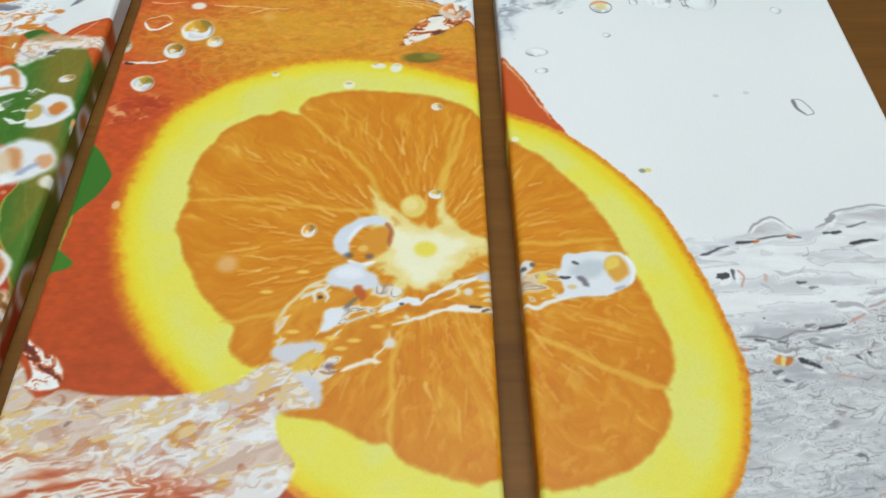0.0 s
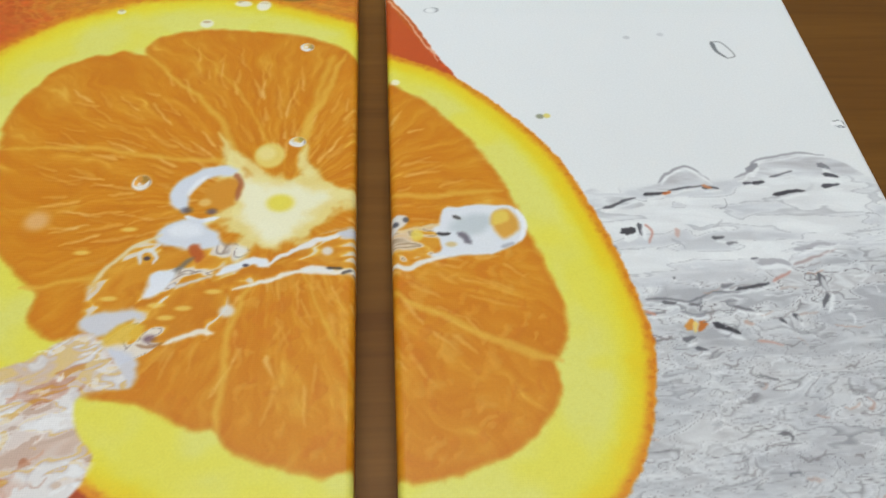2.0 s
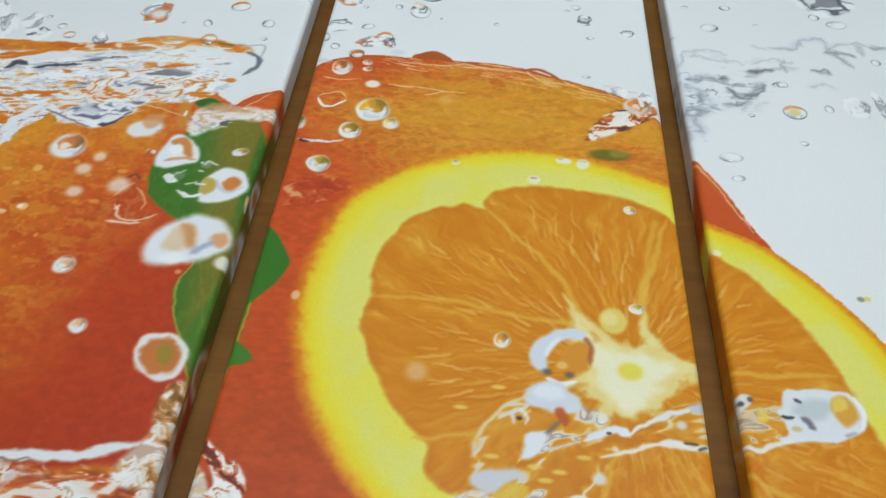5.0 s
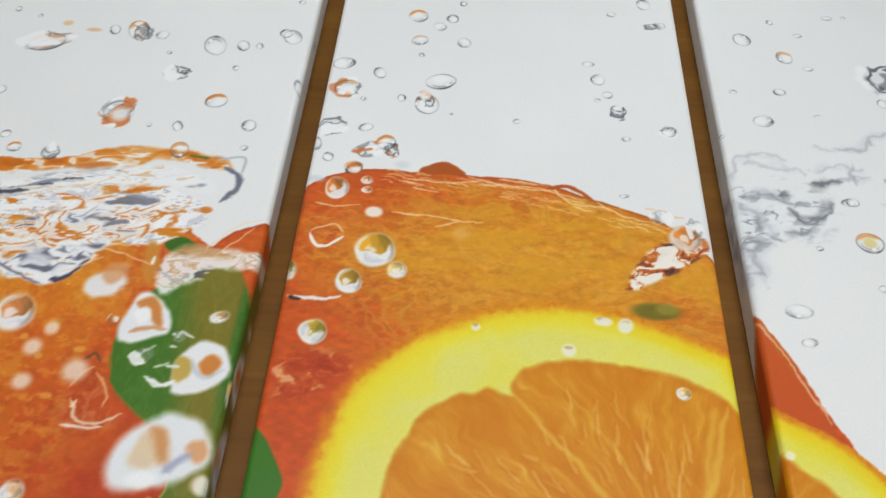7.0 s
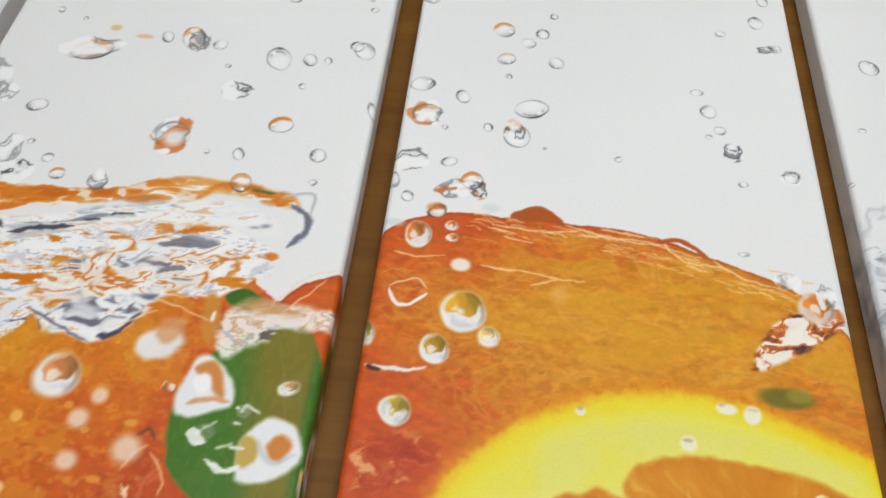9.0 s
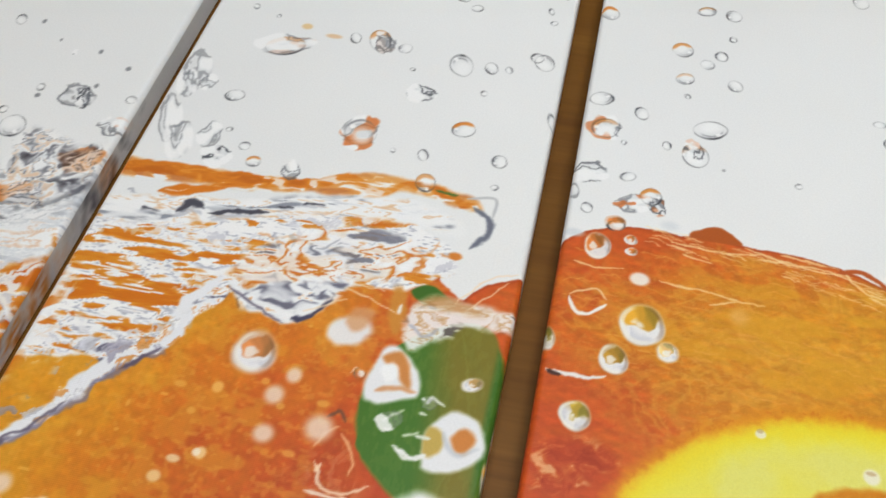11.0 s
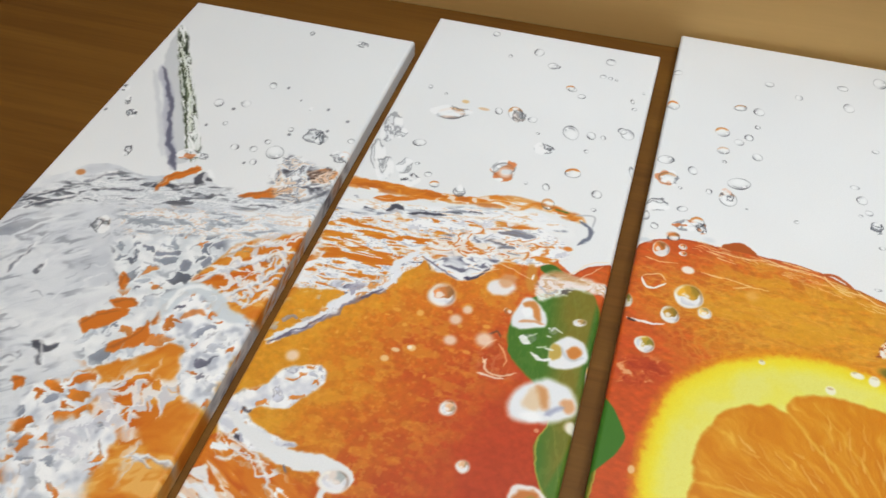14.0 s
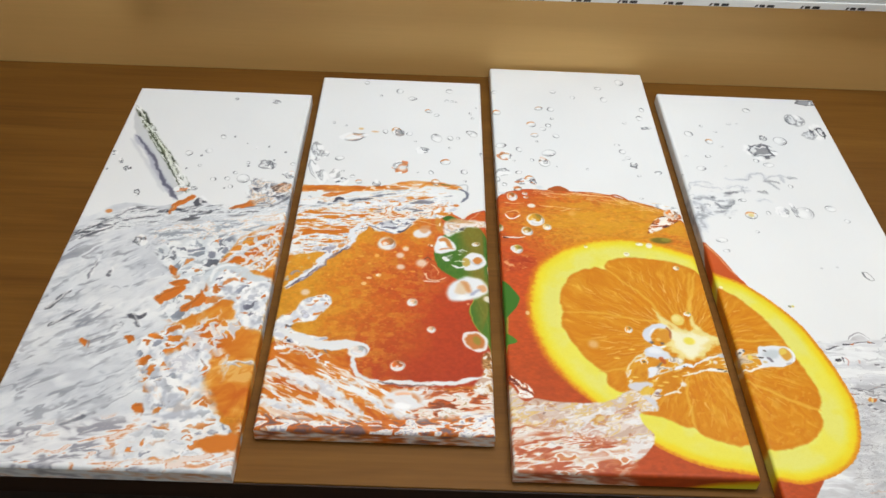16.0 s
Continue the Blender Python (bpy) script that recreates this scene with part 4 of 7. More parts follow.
for k, (pts, w) in enumerate((
        ([(-462, 212), (-431, 190), (-395, 174), (-373, 158), (-359, 145)], 9.5), ([(-461, 157), (-433, 149), (-392, 146), (-371, 143)], 6.5), ([(-458, 249), (-429, 235), (-399, 206)], 2.4),
        ([(-457, 229), (-437, 227), (-417, 231)], 2.0), ([(-414, 188), (-383, 188), (-357, 186)], 1.6), ([(-469, 159), (-435, 155), (-381, 146), (-365, 136)], 5.0),
        ([(-467, 204), (-434, 193), (-403, 183), (-383, 168)], 8.0), ([(-409, 189), (-379, 187), (-354, 177)], 1.6), ([(-359, 169), (-322, 148), (-286, 139), (-221, 131)], 7.5),
        ([(-299, 180), (-262, 174), (-220, 164)], 5.0), ([(-286, 157), (-250, 148), (-218, 142)], 4.0))):
    stroke(pts, 0.62 * w, 0.5 * w, (232, 232, 235), 1.6, 9, 10, k, 0.95)
    stroke([(x + 0.35 * w, y - 0.5 * w) for x, y in pts], 0.32 * w, 0.3 * w, (200, 200, 210), 1.6, 9, 9, k + 4, 0.55)
liquid([(-467, 204), (-411, 198), (-370, 154), (-356, 132), (-456, 132)], [(0.0, 200, 100, 32), (0.42, 212, 124, 42), (0.52, 232, 214, 200), (0.62, 240, 240, 241), (1.0, 236, 236, 239)], 22, 7, -30, 1.1, 6, 3, 14, 0.7, 1.1, 0.5)
liquid([(-305, 181), (-262, 181), (-219, 183), (-218, 131), (-262, 129), (-298, 138)], [(0.0, 126, 58, 34), (0.2, 190, 84, 38), (0.36, 206, 120, 70), (0.48, 232, 222, 216), (0.8, 241, 240, 240), (0.9, 180, 150, 100), (1.0, 238, 236, 234)], 20, 6, 4, 1.0, 4, 3, 17, 0.9, 1.15)
web(FOOT, None, 12, -28, 2.2, 0.20, 0.26, 59, 3, 0.9, 4)
liquid([(-470, 140), (-403, 134), (-321, 139), (-262, 144), (-214, 149), (-214, 108), (-320, 104), (-470, 104)], [(0.0, 120, 92, 92), (0.10, 176, 98, 56), (0.3, 204, 104, 38), (0.5, 214, 130, 60), (0.58, 236, 230, 226), (0.8, 242, 240, 240), (0.93, 160, 160, 184), (1.0, 238, 236, 236)], 18, 8, 2, 1.3, 5, 3, 15, 0.95, 1.2)

# splash of white water at the right of the leftmost picture
TANGLE = [(0.28, 184, 188, 199), (0.45, 222, 224, 229), (0.65, 244, 244, 245)]
FLAME = [(0.0, 200, 100, 26), (0.35, 208, 118, 34), (0.6, 215, 132, 42), (0.85, 222, 148, 56), (1.0, 230, 172, 90)]
liquid([(-547, 365), (-537, 398), (-522, 424), (-492, 442), (-475, 447), (-470, 415), (-472, 352), (-480, 333), (-498, 343), (-523, 359)], FLAME, 26, 10, 30, 0.9, 2.5, 4, 18, 1, 1, None, None, 3)
liquid([(-584, 244), (-575, 269), (-557, 282), (-527, 306), (-512, 292), (-505, 269), (-487, 259), (-476, 241), (-476, 201), (-538, 142), (-578, 162)], FLAME, 30, 16, 50, 0.8, 2, 4, 19, 1, 0.9, None, None, 3)
liquid([(-525, 210), (-481, 215), (-480, 142), (-507, 141), (-533, 170)], FLAME, 24, 12, 40, 0.8, 2.5, 5, 20, 1, 0.9, None, None, 3)
fill([(-520, 106), (-484, 113), (-483, 95), (-508, 90)], (207, 117, 38), 2, 4, 8, 21)
for k, pts in enumerate(([(-612, 303), (-606, 314), (-589, 325), (-578, 322), (-590, 305), (-604, 295)], [(-600, 330), (-586, 338), (-578, 332), (-588, 323)], [(-579, 288), (-566, 304), (-561, 319), (-553, 302), (-571, 283)],
                         [(-558, 320), (-556, 339), (-546, 355), (-540, 350), (-550, 331), (-554, 319)], [(-604, 348), (-605, 360), (-597, 353), (-597, 344)], [(-632, 458), (-629, 478), (-610, 497), (-604, 491), (-622, 475)],
                         [(-556, 474), (-538, 486), (-518, 496), (-514, 489), (-538, 475)], [(-508, 519), (-493, 532), (-482, 526), (-493, 510)], [(-596, 147), (-588, 149), (-585, 136), (-594, 136)],
                         [(-590, 167), (-589, 181), (-580, 178), (-581, 164)], [(-575, 182), (-568, 188), (-564, 177), (-570, 173)], [(-560, 204), (-549, 207), (-546, 196), (-556, 195)], [(-544, 183), (-538, 199), (-534, 191), (-539, 179)],
                         [(-631, 241), (-624, 245), (-620, 236), (-624, 233)], [(-677, 237), (-669, 234), (-668, 226), (-676, 230)], [(-579, 199), (-573, 207), (-567, 201), (-573, 191)])):
    fill(pts, (207, 114, 38), 1.2, 4, 7, k + 5)
    flank = [(x + 1.5, y - 2.0) for x, y in pts[:3]]
    stroke(flank, 1.2, 0.8, (150, 84, 48), 1.0, 2, 6, k, 0.5)
# white streaks across the orange
for k, (pts, w) in enumerate((([(-543, 369), (-528, 389), (-510, 401), (-490, 418)], 3.6), ([(-521, 360), (-499, 380), (-489, 396), (-479, 414)], 3.2), ([(-533, 408), (-516, 422), (-496, 431)], 2.0), ([(-495, 355), (-491, 373)], 1.4),
                             ([(-568, 234), (-563, 251), (-551, 263)], 4.0), ([(-583, 235), (-580, 250), (-571, 264)], 3.4), ([(-512, 206), (-494, 210), (-482, 210)], 2.2), ([(-514, 207), (-495, 207)], 1.4))):
    stroke(pts, w, 0.6 * w, (228, 229, 233), 1.3, 5, 8, k + 3, 0.95)
    stroke([(x + 0.5 * w, y - 0.6 * w) for x, y in pts], 0.3 * w, 0.3 * w, (130, 128, 146), 1.1, 5, 8, k + 3, 0.6)
web([(-607, 209), (-612, 239), (-593, 250), (-579, 262), (-567, 255), (-560, 234), (-535, 223), (-526, 203), (-530, 186), (-541, 167), (-566, 147)], [(206, 114, 38), (212, 126, 46), (150, 154, 168), (204, 112, 36), (186, 190, 200), (208, 120, 40)], 13, 55, 1.5, 0.34, 0.95, 27, 3, 1, 5, TANGLE)
web([(-601, 198), (-557, 224), (-529, 177), (-510, 141), (-534, 118), (-566, 131), (-585, 160)], [(206, 114, 38), (190, 194, 203), (150, 155, 168), (210, 122, 44), (214, 217, 222)], 11, 40, 1.6, 0.36, 0.85, 29, 6, 0.9, 5, TANGLE)
web([(-543, 366), (-537, 398), (-522, 424), (-476, 448), (-470, 415), (-472, 352), (-480, 333), (-508, 345)], None, 11, 32, 2.4, 0.22, 0.62, 51, 4, 0.9, 4)
web([(-584, 244), (-575, 269), (-557, 282), (-535, 297), (-530, 267), (-519, 231), (-504, 194), (-538, 142), (-578, 162)], None, 14, 50, 2.0, 0.22, 0.30, 53, 4, 0.9, 4)
web([(-588, 275), (-527, 296), (-492, 245), (-499, 211), (-544, 192), (-578, 207)], None, 13, 45, 1.8, 0.22, 0.28, 55, 6, 0.9, 4)
# the arched splash and the column of foam under it
web([(-555, 323), (-548, 350), (-533, 361), (-511, 349), (-480, 341), (-474, 330), (-479, 306), (-479, 283), (-480, 259), (-491, 257), (-507, 268), (-520, 295), (-515, 316), (-537, 309)], [(206, 116, 44), (196, 199, 208), (222, 224, 229), (152, 156, 170), (210, 124, 54), (230, 230, 234), (112, 112, 128)], 9.5, 45, 1.4, 0.32, 0.85, 37, 3, 1, 5, TANGLE)
stroke([(-554, 330), (-553, 350), (-541, 361), (-526, 360), (-506, 345), (-487, 342)], 7.5, 6.5, (206, 213, 219), 2.5, 3, 10, 39, 0.95)
stroke([(-553, 335), (-551, 354), (-540, 365), (-527, 363)], 2.2, 2.0, (238, 240, 242), 1.4, 2, 8, 40, 0.9)
stroke([(-536, 330), (-528, 339), (-518, 338)], 3.0, 2.0, (206, 116, 48), 1.4, 3, 7, 41, 0.8)
stroke([(-454, 268), (-449, 266), (-447, 268)], 1.6, 1.0, (66, 62, 74), 1.0, 1, 6, 42, 0.8)
# torn crown of water at the upper right
liquid([(-531, 491), (-538, 517), (-533, 539), (-514, 534), (-497, 530), (-484, 535), (-482, 508), (-493, 487), (-513, 476)], [(0.0, 58, 56, 64), (0.16, 120, 120, 130), (0.3, 214, 216, 220), (0.5, 240, 240, 241), (0.6, 222, 186, 150), (0.72, 208, 210, 216), (0.82, 92, 92, 102), (0.9, 236, 236, 238), (1.0, 240, 240, 241)], 11, 8, 30, 1.1, 5, 3, 9, 0.75, 1.0)

# threads of light and dark in the churned water
squiggles(-735, 100, -560, 450, 60, [(244, 245, 246), (168, 172, 182), (236, 238, 240), (140, 144, 156), (206, 210, 216)], 0.5, 1.3, 12, 38, 71, 0.5)
squiggles(-640, 330, -520, 470, 60, [(246, 247, 248), (126, 131, 142), (240, 241, 243), (180, 186, 194)], 0.4, 1.1, 9, 50, 72, 0.6, 1.0)
squiggles(-465, 462, -262, 510, 40, [(242, 242, 243), (212, 122, 38), (238, 238, 240), (150, 152, 164)], 0.4, 1.0, 12, 3, 75, 0.7, 0.7, lambda x, y: y > 480)
squiggles(-464, 126, -222, 210, 40, [(240, 240, 241), (230, 231, 233), (206, 112, 38), (242, 242, 242)], 0.4, 1.2, 12, -22, 76, 0.7, 0.8, lambda x, y: y < 205 - 0.35 * max(0.0, x + 420))

# second whole orange, behind the cut one
idx, d = region([(-260, 455), (-248, 467), (-235, 482), (-212, 494), (-198, 522), (-175, 536), (-148, 540), (-130, 539), (-117, 549), (-103, 539), (-72, 538), (-45, 533), (-21, 524), (21, 508), (47, 482), (66, 446), (83, 414), (97, 378), (106, 360), (120, 300), (100, 60), (-180, 60), (-215, 200), (-214, 330)], 0.8, 4, 3)
x, y = warp(PX[idx], PY[idx], 16, 40, 14)
cloud = fbm(PX[idx] / 26, PY[idx] / 9, 4, 16) - 0.5
heart = np.hypot((x + 35) / 140, (y - 470) / 62)
skin = tint(heart + 0.6 * cloud, [(0.0, 213, 149, 36), (0.5, 209, 135, 33), (0.85, 203, 113, 31), (1.1, 201, 94, 31), (1.6, 197, 80, 33)])
pores = fbm(PX[idx] / 5, PY[idx] / 3, 3, 18)
skin *= (1 + 0.22 * (pores - 0.5))[:, None]
skin *= (1 - 0.10 * smooth(360, 150, PY[idx]))[:, None]
put(idx, smooth(-0.8, 0.8, d), 255 * skin.clip(0, 1))
wx, wy = warp(PX[idx], PY[idx], 14, 26, 41)
fold = 1 - abs(2 * fbm(wx / 13, wy / 8, 4, 44) - 1)
mid = smooth(1.5, 0.9, heart)
put(idx, 0.34 * mid * smooth(0.66, 0.98, fold) * smooth(2, 8, d), (230, 176, 66))
dent = 1 - abs(2 * fbm(wx / 11 + 5, wy / 7, 4, 47) - 1)
put(idx, 0.18 * mid * smooth(0.76, 0.98, dent) * smooth(2, 8, d), (186, 98, 28))
put(idx, 0.55 * smooth(1.25, 0.5, heart) * smooth(0.50, 0.66, fbm(PX[idx] / 22, PY[idx] / 9, 3, 52)) * smooth(2, 10, d), (214, 154, 34))
put(idx, 0.22 * mid * smooth(0.56, 0.72, fbm(PX[idx] / 2.2, PY[idx] / 1.6, 3, 49)) * smooth(2, 8, d), (232, 170, 74))
put(idx, 0.5 * smooth(-0.5, 0.3, d) * smooth(2.2, 0.6, d) * (PY[idx] > 440), (150, 52, 22))
for k, (x, y) in enumerate(np.random.RandomState(12).uniform((-190, 440), (40, 525), (60, 2))):
    stroke([(x - 6, y), (x, y + 1.5 * math.sin(k * 2.1)), (x + 7, y - 0.5)], 0.45, 0.3, (232, 168, 80), 0.6, 2, 5, k % 11, 0.5)
stroke([(-140, 533), (-113, 531), (-89, 534)], 0.7, 0.4, (244, 214, 160), 0.6, 1.5, 6, 11, 0.8)
stroke([(-99, 537), (-68, 530), (-41, 529)], 0.7, 0.4, (244, 214, 160), 0.6, 1.5, 6, 12, 0.8)
stroke([(-92, 531), (-58, 531), (-25, 523)], 0.7, 0.4, (244, 214, 160), 0.6, 1.5, 6, 13, 0.8)
stroke([(-45, 532), (-35, 520), (-12, 518)], 0.7, 0.4, (244, 214, 160), 0.6, 1.5, 6, 14, 0.8)
stroke([(-191, 509), (-178, 506), (-165, 509)], 0.7, 0.4, (244, 214, 160), 0.6, 1.5, 6, 15, 0.8)
stroke([(-144, 505), (-124, 503), (-104, 501), (-88, 499)], 0.7, 0.4, (244, 214, 160), 0.6, 1.5, 6, 16, 0.8)
stroke([(-117, 494), (-101, 500)], 0.7, 0.4, (244, 214, 160), 0.6, 1.5, 6, 17, 0.8)
stroke([(-18, 522), (1, 510), (21, 507)], 0.7, 0.4, (244, 214, 160), 0.6, 1.5, 6, 18, 0.8)
stroke([(-133, 526), (-116, 523)], 0.7, 0.4, (244, 214, 160), 0.6, 1.5, 6, 19, 0.8)
stroke([(-79, 537), (-48, 533)], 0.7, 0.4, (244, 214, 160), 0.6, 1.5, 6, 20, 0.8)
rs = np.random.RandomState(23)
for k in range(90):
    x = rs.uniform(-150, 44)
    y = 541 - 0.0009 * (x + 120) ** 2 - 0.10 * (x + 120) - rs.uniform(2, 15)
    stroke([(x - 5, y + 1), (x, y + rs.uniform(-1.2, 1.2)), (x + rs.uniform(3, 8), y - 1.6)], 0.45, 0.35, (246, 214, 158), 0.5, 1.5, 4, k % 17, 0.25 + 0.5 * rs.rand())
fill([(-130, 540), (-122, 547), (-115, 549), (-106, 546), (-100, 539), (-115, 538)], (172, 84, 30), 0.8, 1, 8, 21, 1)
stroke([(-48, 531), (-34, 533), (-21, 524)], 1.6, 1.2, (180, 84, 34), 0.7, 1, 6, 22, 1)
water([(-199, 386), (-187, 400), (-164, 402), (-156, 392), (-170, 379), (-188, 371)], [(0.0, 150, 46, 26), (0.4, 176, 62, 32), (0.7, 200, 100, 50), (1.0, 236, 190, 140)], 9, 6, 20, 1.5, 5, 3, 23, 0.7, 1, 0)
fill([(66, 437), (79, 411), (95, 377), (100, 363), (80, 369), (64, 382), (61, 410)], (196, 84, 36), 1.0, 1.0, 6, 3, 0.9)
stroke([(67, 440), (81, 412), (96, 377)], 0.7, 0.6, (236, 190, 160), 0.6, 1.5, 5, 24, 0.8)

# leaf
fill([(-285, 402), (-283, 386), (-277, 372), (-266, 361), (-252, 351), (-240, 338), (-236, 322), (-242, 300), (-234, 276), (-220, 247), (-214, 222), (-204, 222), (-198, 262), (-196, 330), (-208, 392), (-213, 420), (-226, 452), (-245, 455), (-268, 440), (-280, 425)], (121, 112, 38), 1, 1, 8, 25, 1)
idx, d = region([(-285, 402), (-283, 386), (-277, 372), (-266, 361), (-252, 351), (-240, 338), (-236, 322), (-242, 300), (-234, 276), (-220, 247), (-214, 222), (-204, 222), (-198, 262), (-196, 330), (-208, 392), (-213, 420), (-226, 452), (-245, 455), (-268, 440), (-280, 425)], 2, 9, 2)
put(idx, 0.18 * smooth(0, 3, d) * smooth(0.4, 0.7, fbm(PX[idx] / 16 + PY[idx] / 60, PY[idx] / 30, 3, 5)), (58, 108, 34))
put(idx, 0.8 * smooth(0, 1, d) * smooth(-236, -258, PX[idx] + 0.15 * (PY[idx] - 400)) , (54, 112, 36))
put(idx, 0.7 * smooth(1, 4, d) * smooth(340, 320, PY[idx]) * smooth(-226, -222, PX[idx] - 0.25 * (PY[idx] - 280)), (64, 116, 38))
put(idx, 0.85 * smooth(0.4, 2.4, d) * smooth(-224, -220, PX[idx]) * smooth(340, 380, PY[idx]), (52, 104, 32))
put(idx, 0.7 * smooth(-0.6, 0.2, d) * smooth(1.6, 0.6, d) * (PY[idx] < 340), (170, 170, 70))
put(idx, 0.12 * smooth(0.5, 0.65, fbm(PX[idx] / 2.5, PY[idx] / 6, 3, 7)) * smooth(0, 2, d), (150, 160, 80))
stroke([(-243, 452), (-230, 400), (-238, 345), (-226, 300), (-208, 240)], 0.5, 0.4, (140, 146, 66), 0.5, 1.5, 8, 26, 0.3)
fill([(-275, 470), (-265, 475), (-250, 465), (-253, 460), (-268, 463)], (60, 104, 34), 0.8, 1, 8, 27, 1)
fill([(-204, 352), (-194, 350), (-183, 332), (-181, 322), (-188, 306), (-203, 292)], (60, 112, 34), 0.9, 0.5, 8, 28, 1)
fill([(-204, 268), (-197, 266), (-187, 256), (-196, 250), (-204, 250)], (70, 120, 36), 0.8, 0.4, 8, 29, 1)
drop(-215.2, 371.6, 3.1, 11.3, (220, 150, 40), 0.6, 0.2, 6, 9, 0.15)

# cut orange: rind, pith and flesh
CUT = [(-168, 298), (-160, 256), (-142, 214), (-117, 179), (-86, 146), (-48, 114), (-4, 92), (45, 84), (72, 78), (97, 76), (135, 91), (158, 112), (172, 140), (180, 177), (178, 206), (171, 241), (155, 294), (129, 335), (100, 366), (70, 383), (60, 398), (50, 416), (47, 417), (15, 430), (-18, 438), (-56, 439), (-93, 429), (-128, 408), (-153, 380), (-165, 338)]
idx, d = region(CUT, 0.9, 3, 5, 16)
left = smooth(-30.0, -140.0, PX[idx] - 0.55 * (PY[idx] - 260))
soft = 0.9 + 4.6 * left
d = d + 4.0 * left + (0.5 + 3.5 * left) * (fbm(PX[idx] / 5, PY[idx] / 5, 3, 11) - 0.5)
put(idx, smooth(-soft, soft, d), (222, 142, 24))
put(idx, smooth(0.8, 6.5 + 5 * left, d), (233, 204, 28))
put(idx, 0.9 * smooth(4.0, 15.0 + 4 * left, d + 7 * (fbm(PX[idx] / 14, PY[idx] / 14, 3, 4) - 0.5)), (231, 219, 58))
put(idx, (0.45 + 0.5 * smooth(0.3, 0.62, fbm(PX[idx] / 24, PY[idx] / 24, 3, 14))) * smooth(9.0, 20.0, d), (225, 221, 116))
put(idx, 0.45 * left * smooth(2.0, 9.0, d) * smooth(26.0, 15.0, d), (236, 222, 56))
put(idx, 0.6 * smooth(0.52, 0.72, fbm(PX[idx] / 2.6, PY[idx] / 2.6, 3, 6)) * smooth(6, 0.5, d) * smooth(-1, 0.5, d), (204, 112, 18))
put(idx, 0.08 * smooth(0.5, 0.7, fbm(PX[idx] / 1.8, PY[idx] / 1.8, 2, 8)) * smooth(2, 6, d), (214, 200, 60))
FLESH = [(-130, 308), (-131, 332), (-118, 364), (-101, 379), (-89, 381), (-81, 385), (-69, 381), (-69, 387), (-62, 399), (-37, 406), (-4, 404), (22, 399), (37, 390), (49, 380), (60, 366), (73, 352), (86, 342), (106, 314), (120, 288), (125, 272), (134, 238), (141, 214), (143, 188), (138, 174), (134, 169), (136, 154), (122, 135), (105, 124), (78, 116), (63, 118), (52, 122), (35, 120), (17, 125), (1, 133), (-5, 141), (-15, 143), (-36, 153), (-63, 161), (-70, 185), (-79, 187), (-90, 199), (-90, 211), (-100, 221), (-113, 238), (-130, 274), (-133, 290), (-129, 306)]
HX, HY = 13.0, 265.0
idx, d = region(FLESH, 1.2, 10, 3)
dx, dy = PX[idx] - HX, PY[idx] - HY
rr, th = np.hypot(dx, dy), np.arctan2(dy, dx)
wav = 0.10 * (fbm(PX[idx] / 22, PY[idx] / 22, 3, 27) - 0.5)
streak = fbm((th + wav) * 15, rr / 34, 4, 21, 0.6)
sac = fbm((th + 2 * wav) * 30 + 2 * (streak - 0.5), rr / 15, 3, 25)
flesh = tint(0.6 * streak + 0.4 * sac, [(0.2, 203, 120, 14), (0.4, 207, 128, 18), (0.55, 211, 136, 24), (0.68, 217, 149, 38), (0.82, 228, 176, 68)])
put(idx, smooth(-2.4, 2.0, d + 3.0 * (fbm(PX[idx] / 6, PY[idx] / 6, 3, 29) - 0.5)), 255 * flesh)
put(idx, 0.22 * smooth(7, 0.5, d) * smooth(-1, 0.5, d), (196, 106, 20))
rs = np.random.RandomState(31)
for k in range(460):
    a, r0 = rs.uniform(0, 2 * math.pi), rs.uniform(30, 132)
    ln, bend, w = rs.uniform(5, 14) + 0.10 * r0 * rs.rand(), rs.uniform(-0.05, 0.05), rs.uniform(0.5, 1.5)
    p = [(HX + r * math.cos(a + bend * s), HY + r * math.sin(a + bend * s)) for r, s in ((r0, 0), (r0 + ln / 2, 0.5), (r0 + ln, 1))]
    q = p[2]
    if ((q[0] - 6) * 0.656 - (q[1] - 263) * 0.755) ** 2 / 150 ** 2 + ((q[0] - 6) * 0.755 + (q[1] - 263) * 0.656) ** 2 / 98 ** 2 < 1:
        side = (-0.9 * math.sin(a), 0.9 * math.cos(a))
        stroke([(x + side[0], y + side[1]) for x, y in p], 1.5 * w, 0.8 * w, (197, 112, 16), 1.2, 1.4, 7, k % 11, 0.30)
        stroke(p, w, 0.3 * w, ((236, 190, 104), (229, 174, 78), (241, 206, 134))[k % 3], 1.0, 1.4, 7, k % 13, 0.22 + 0.40 * rs.rand())
idx, d = region(FLESH, 1.2, 10, 3)
low = smooth(3, 9, d) * smooth(250, 200, PY[idx] - 0.25 * PX[idx])
dabs(idx, low, [(224, 164, 66), (219, 152, 48), (203, 116, 20)], 4.6, 60, 1.6, 0.45, 4, 0.5, 0.15, 0.42)
stroke([(-10, 293), (-38, 297), (-88, 305), (-130, 305)], 1.8, 1, (224, 174, 66), 1.5, 2.2, 10, 31, 0.75)
stroke([(-10, 299), (-26, 332), (-58, 371), (-69, 384)], 1.9, 0.9, (224, 174, 66), 1.5, 2.2, 10, 32, 0.75)
stroke([(22, 289), (24, 319), (34, 351), (42, 382)], 2.4, 1.7, (224, 174, 66), 1.5, 2.2, 10, 33, 0.75)
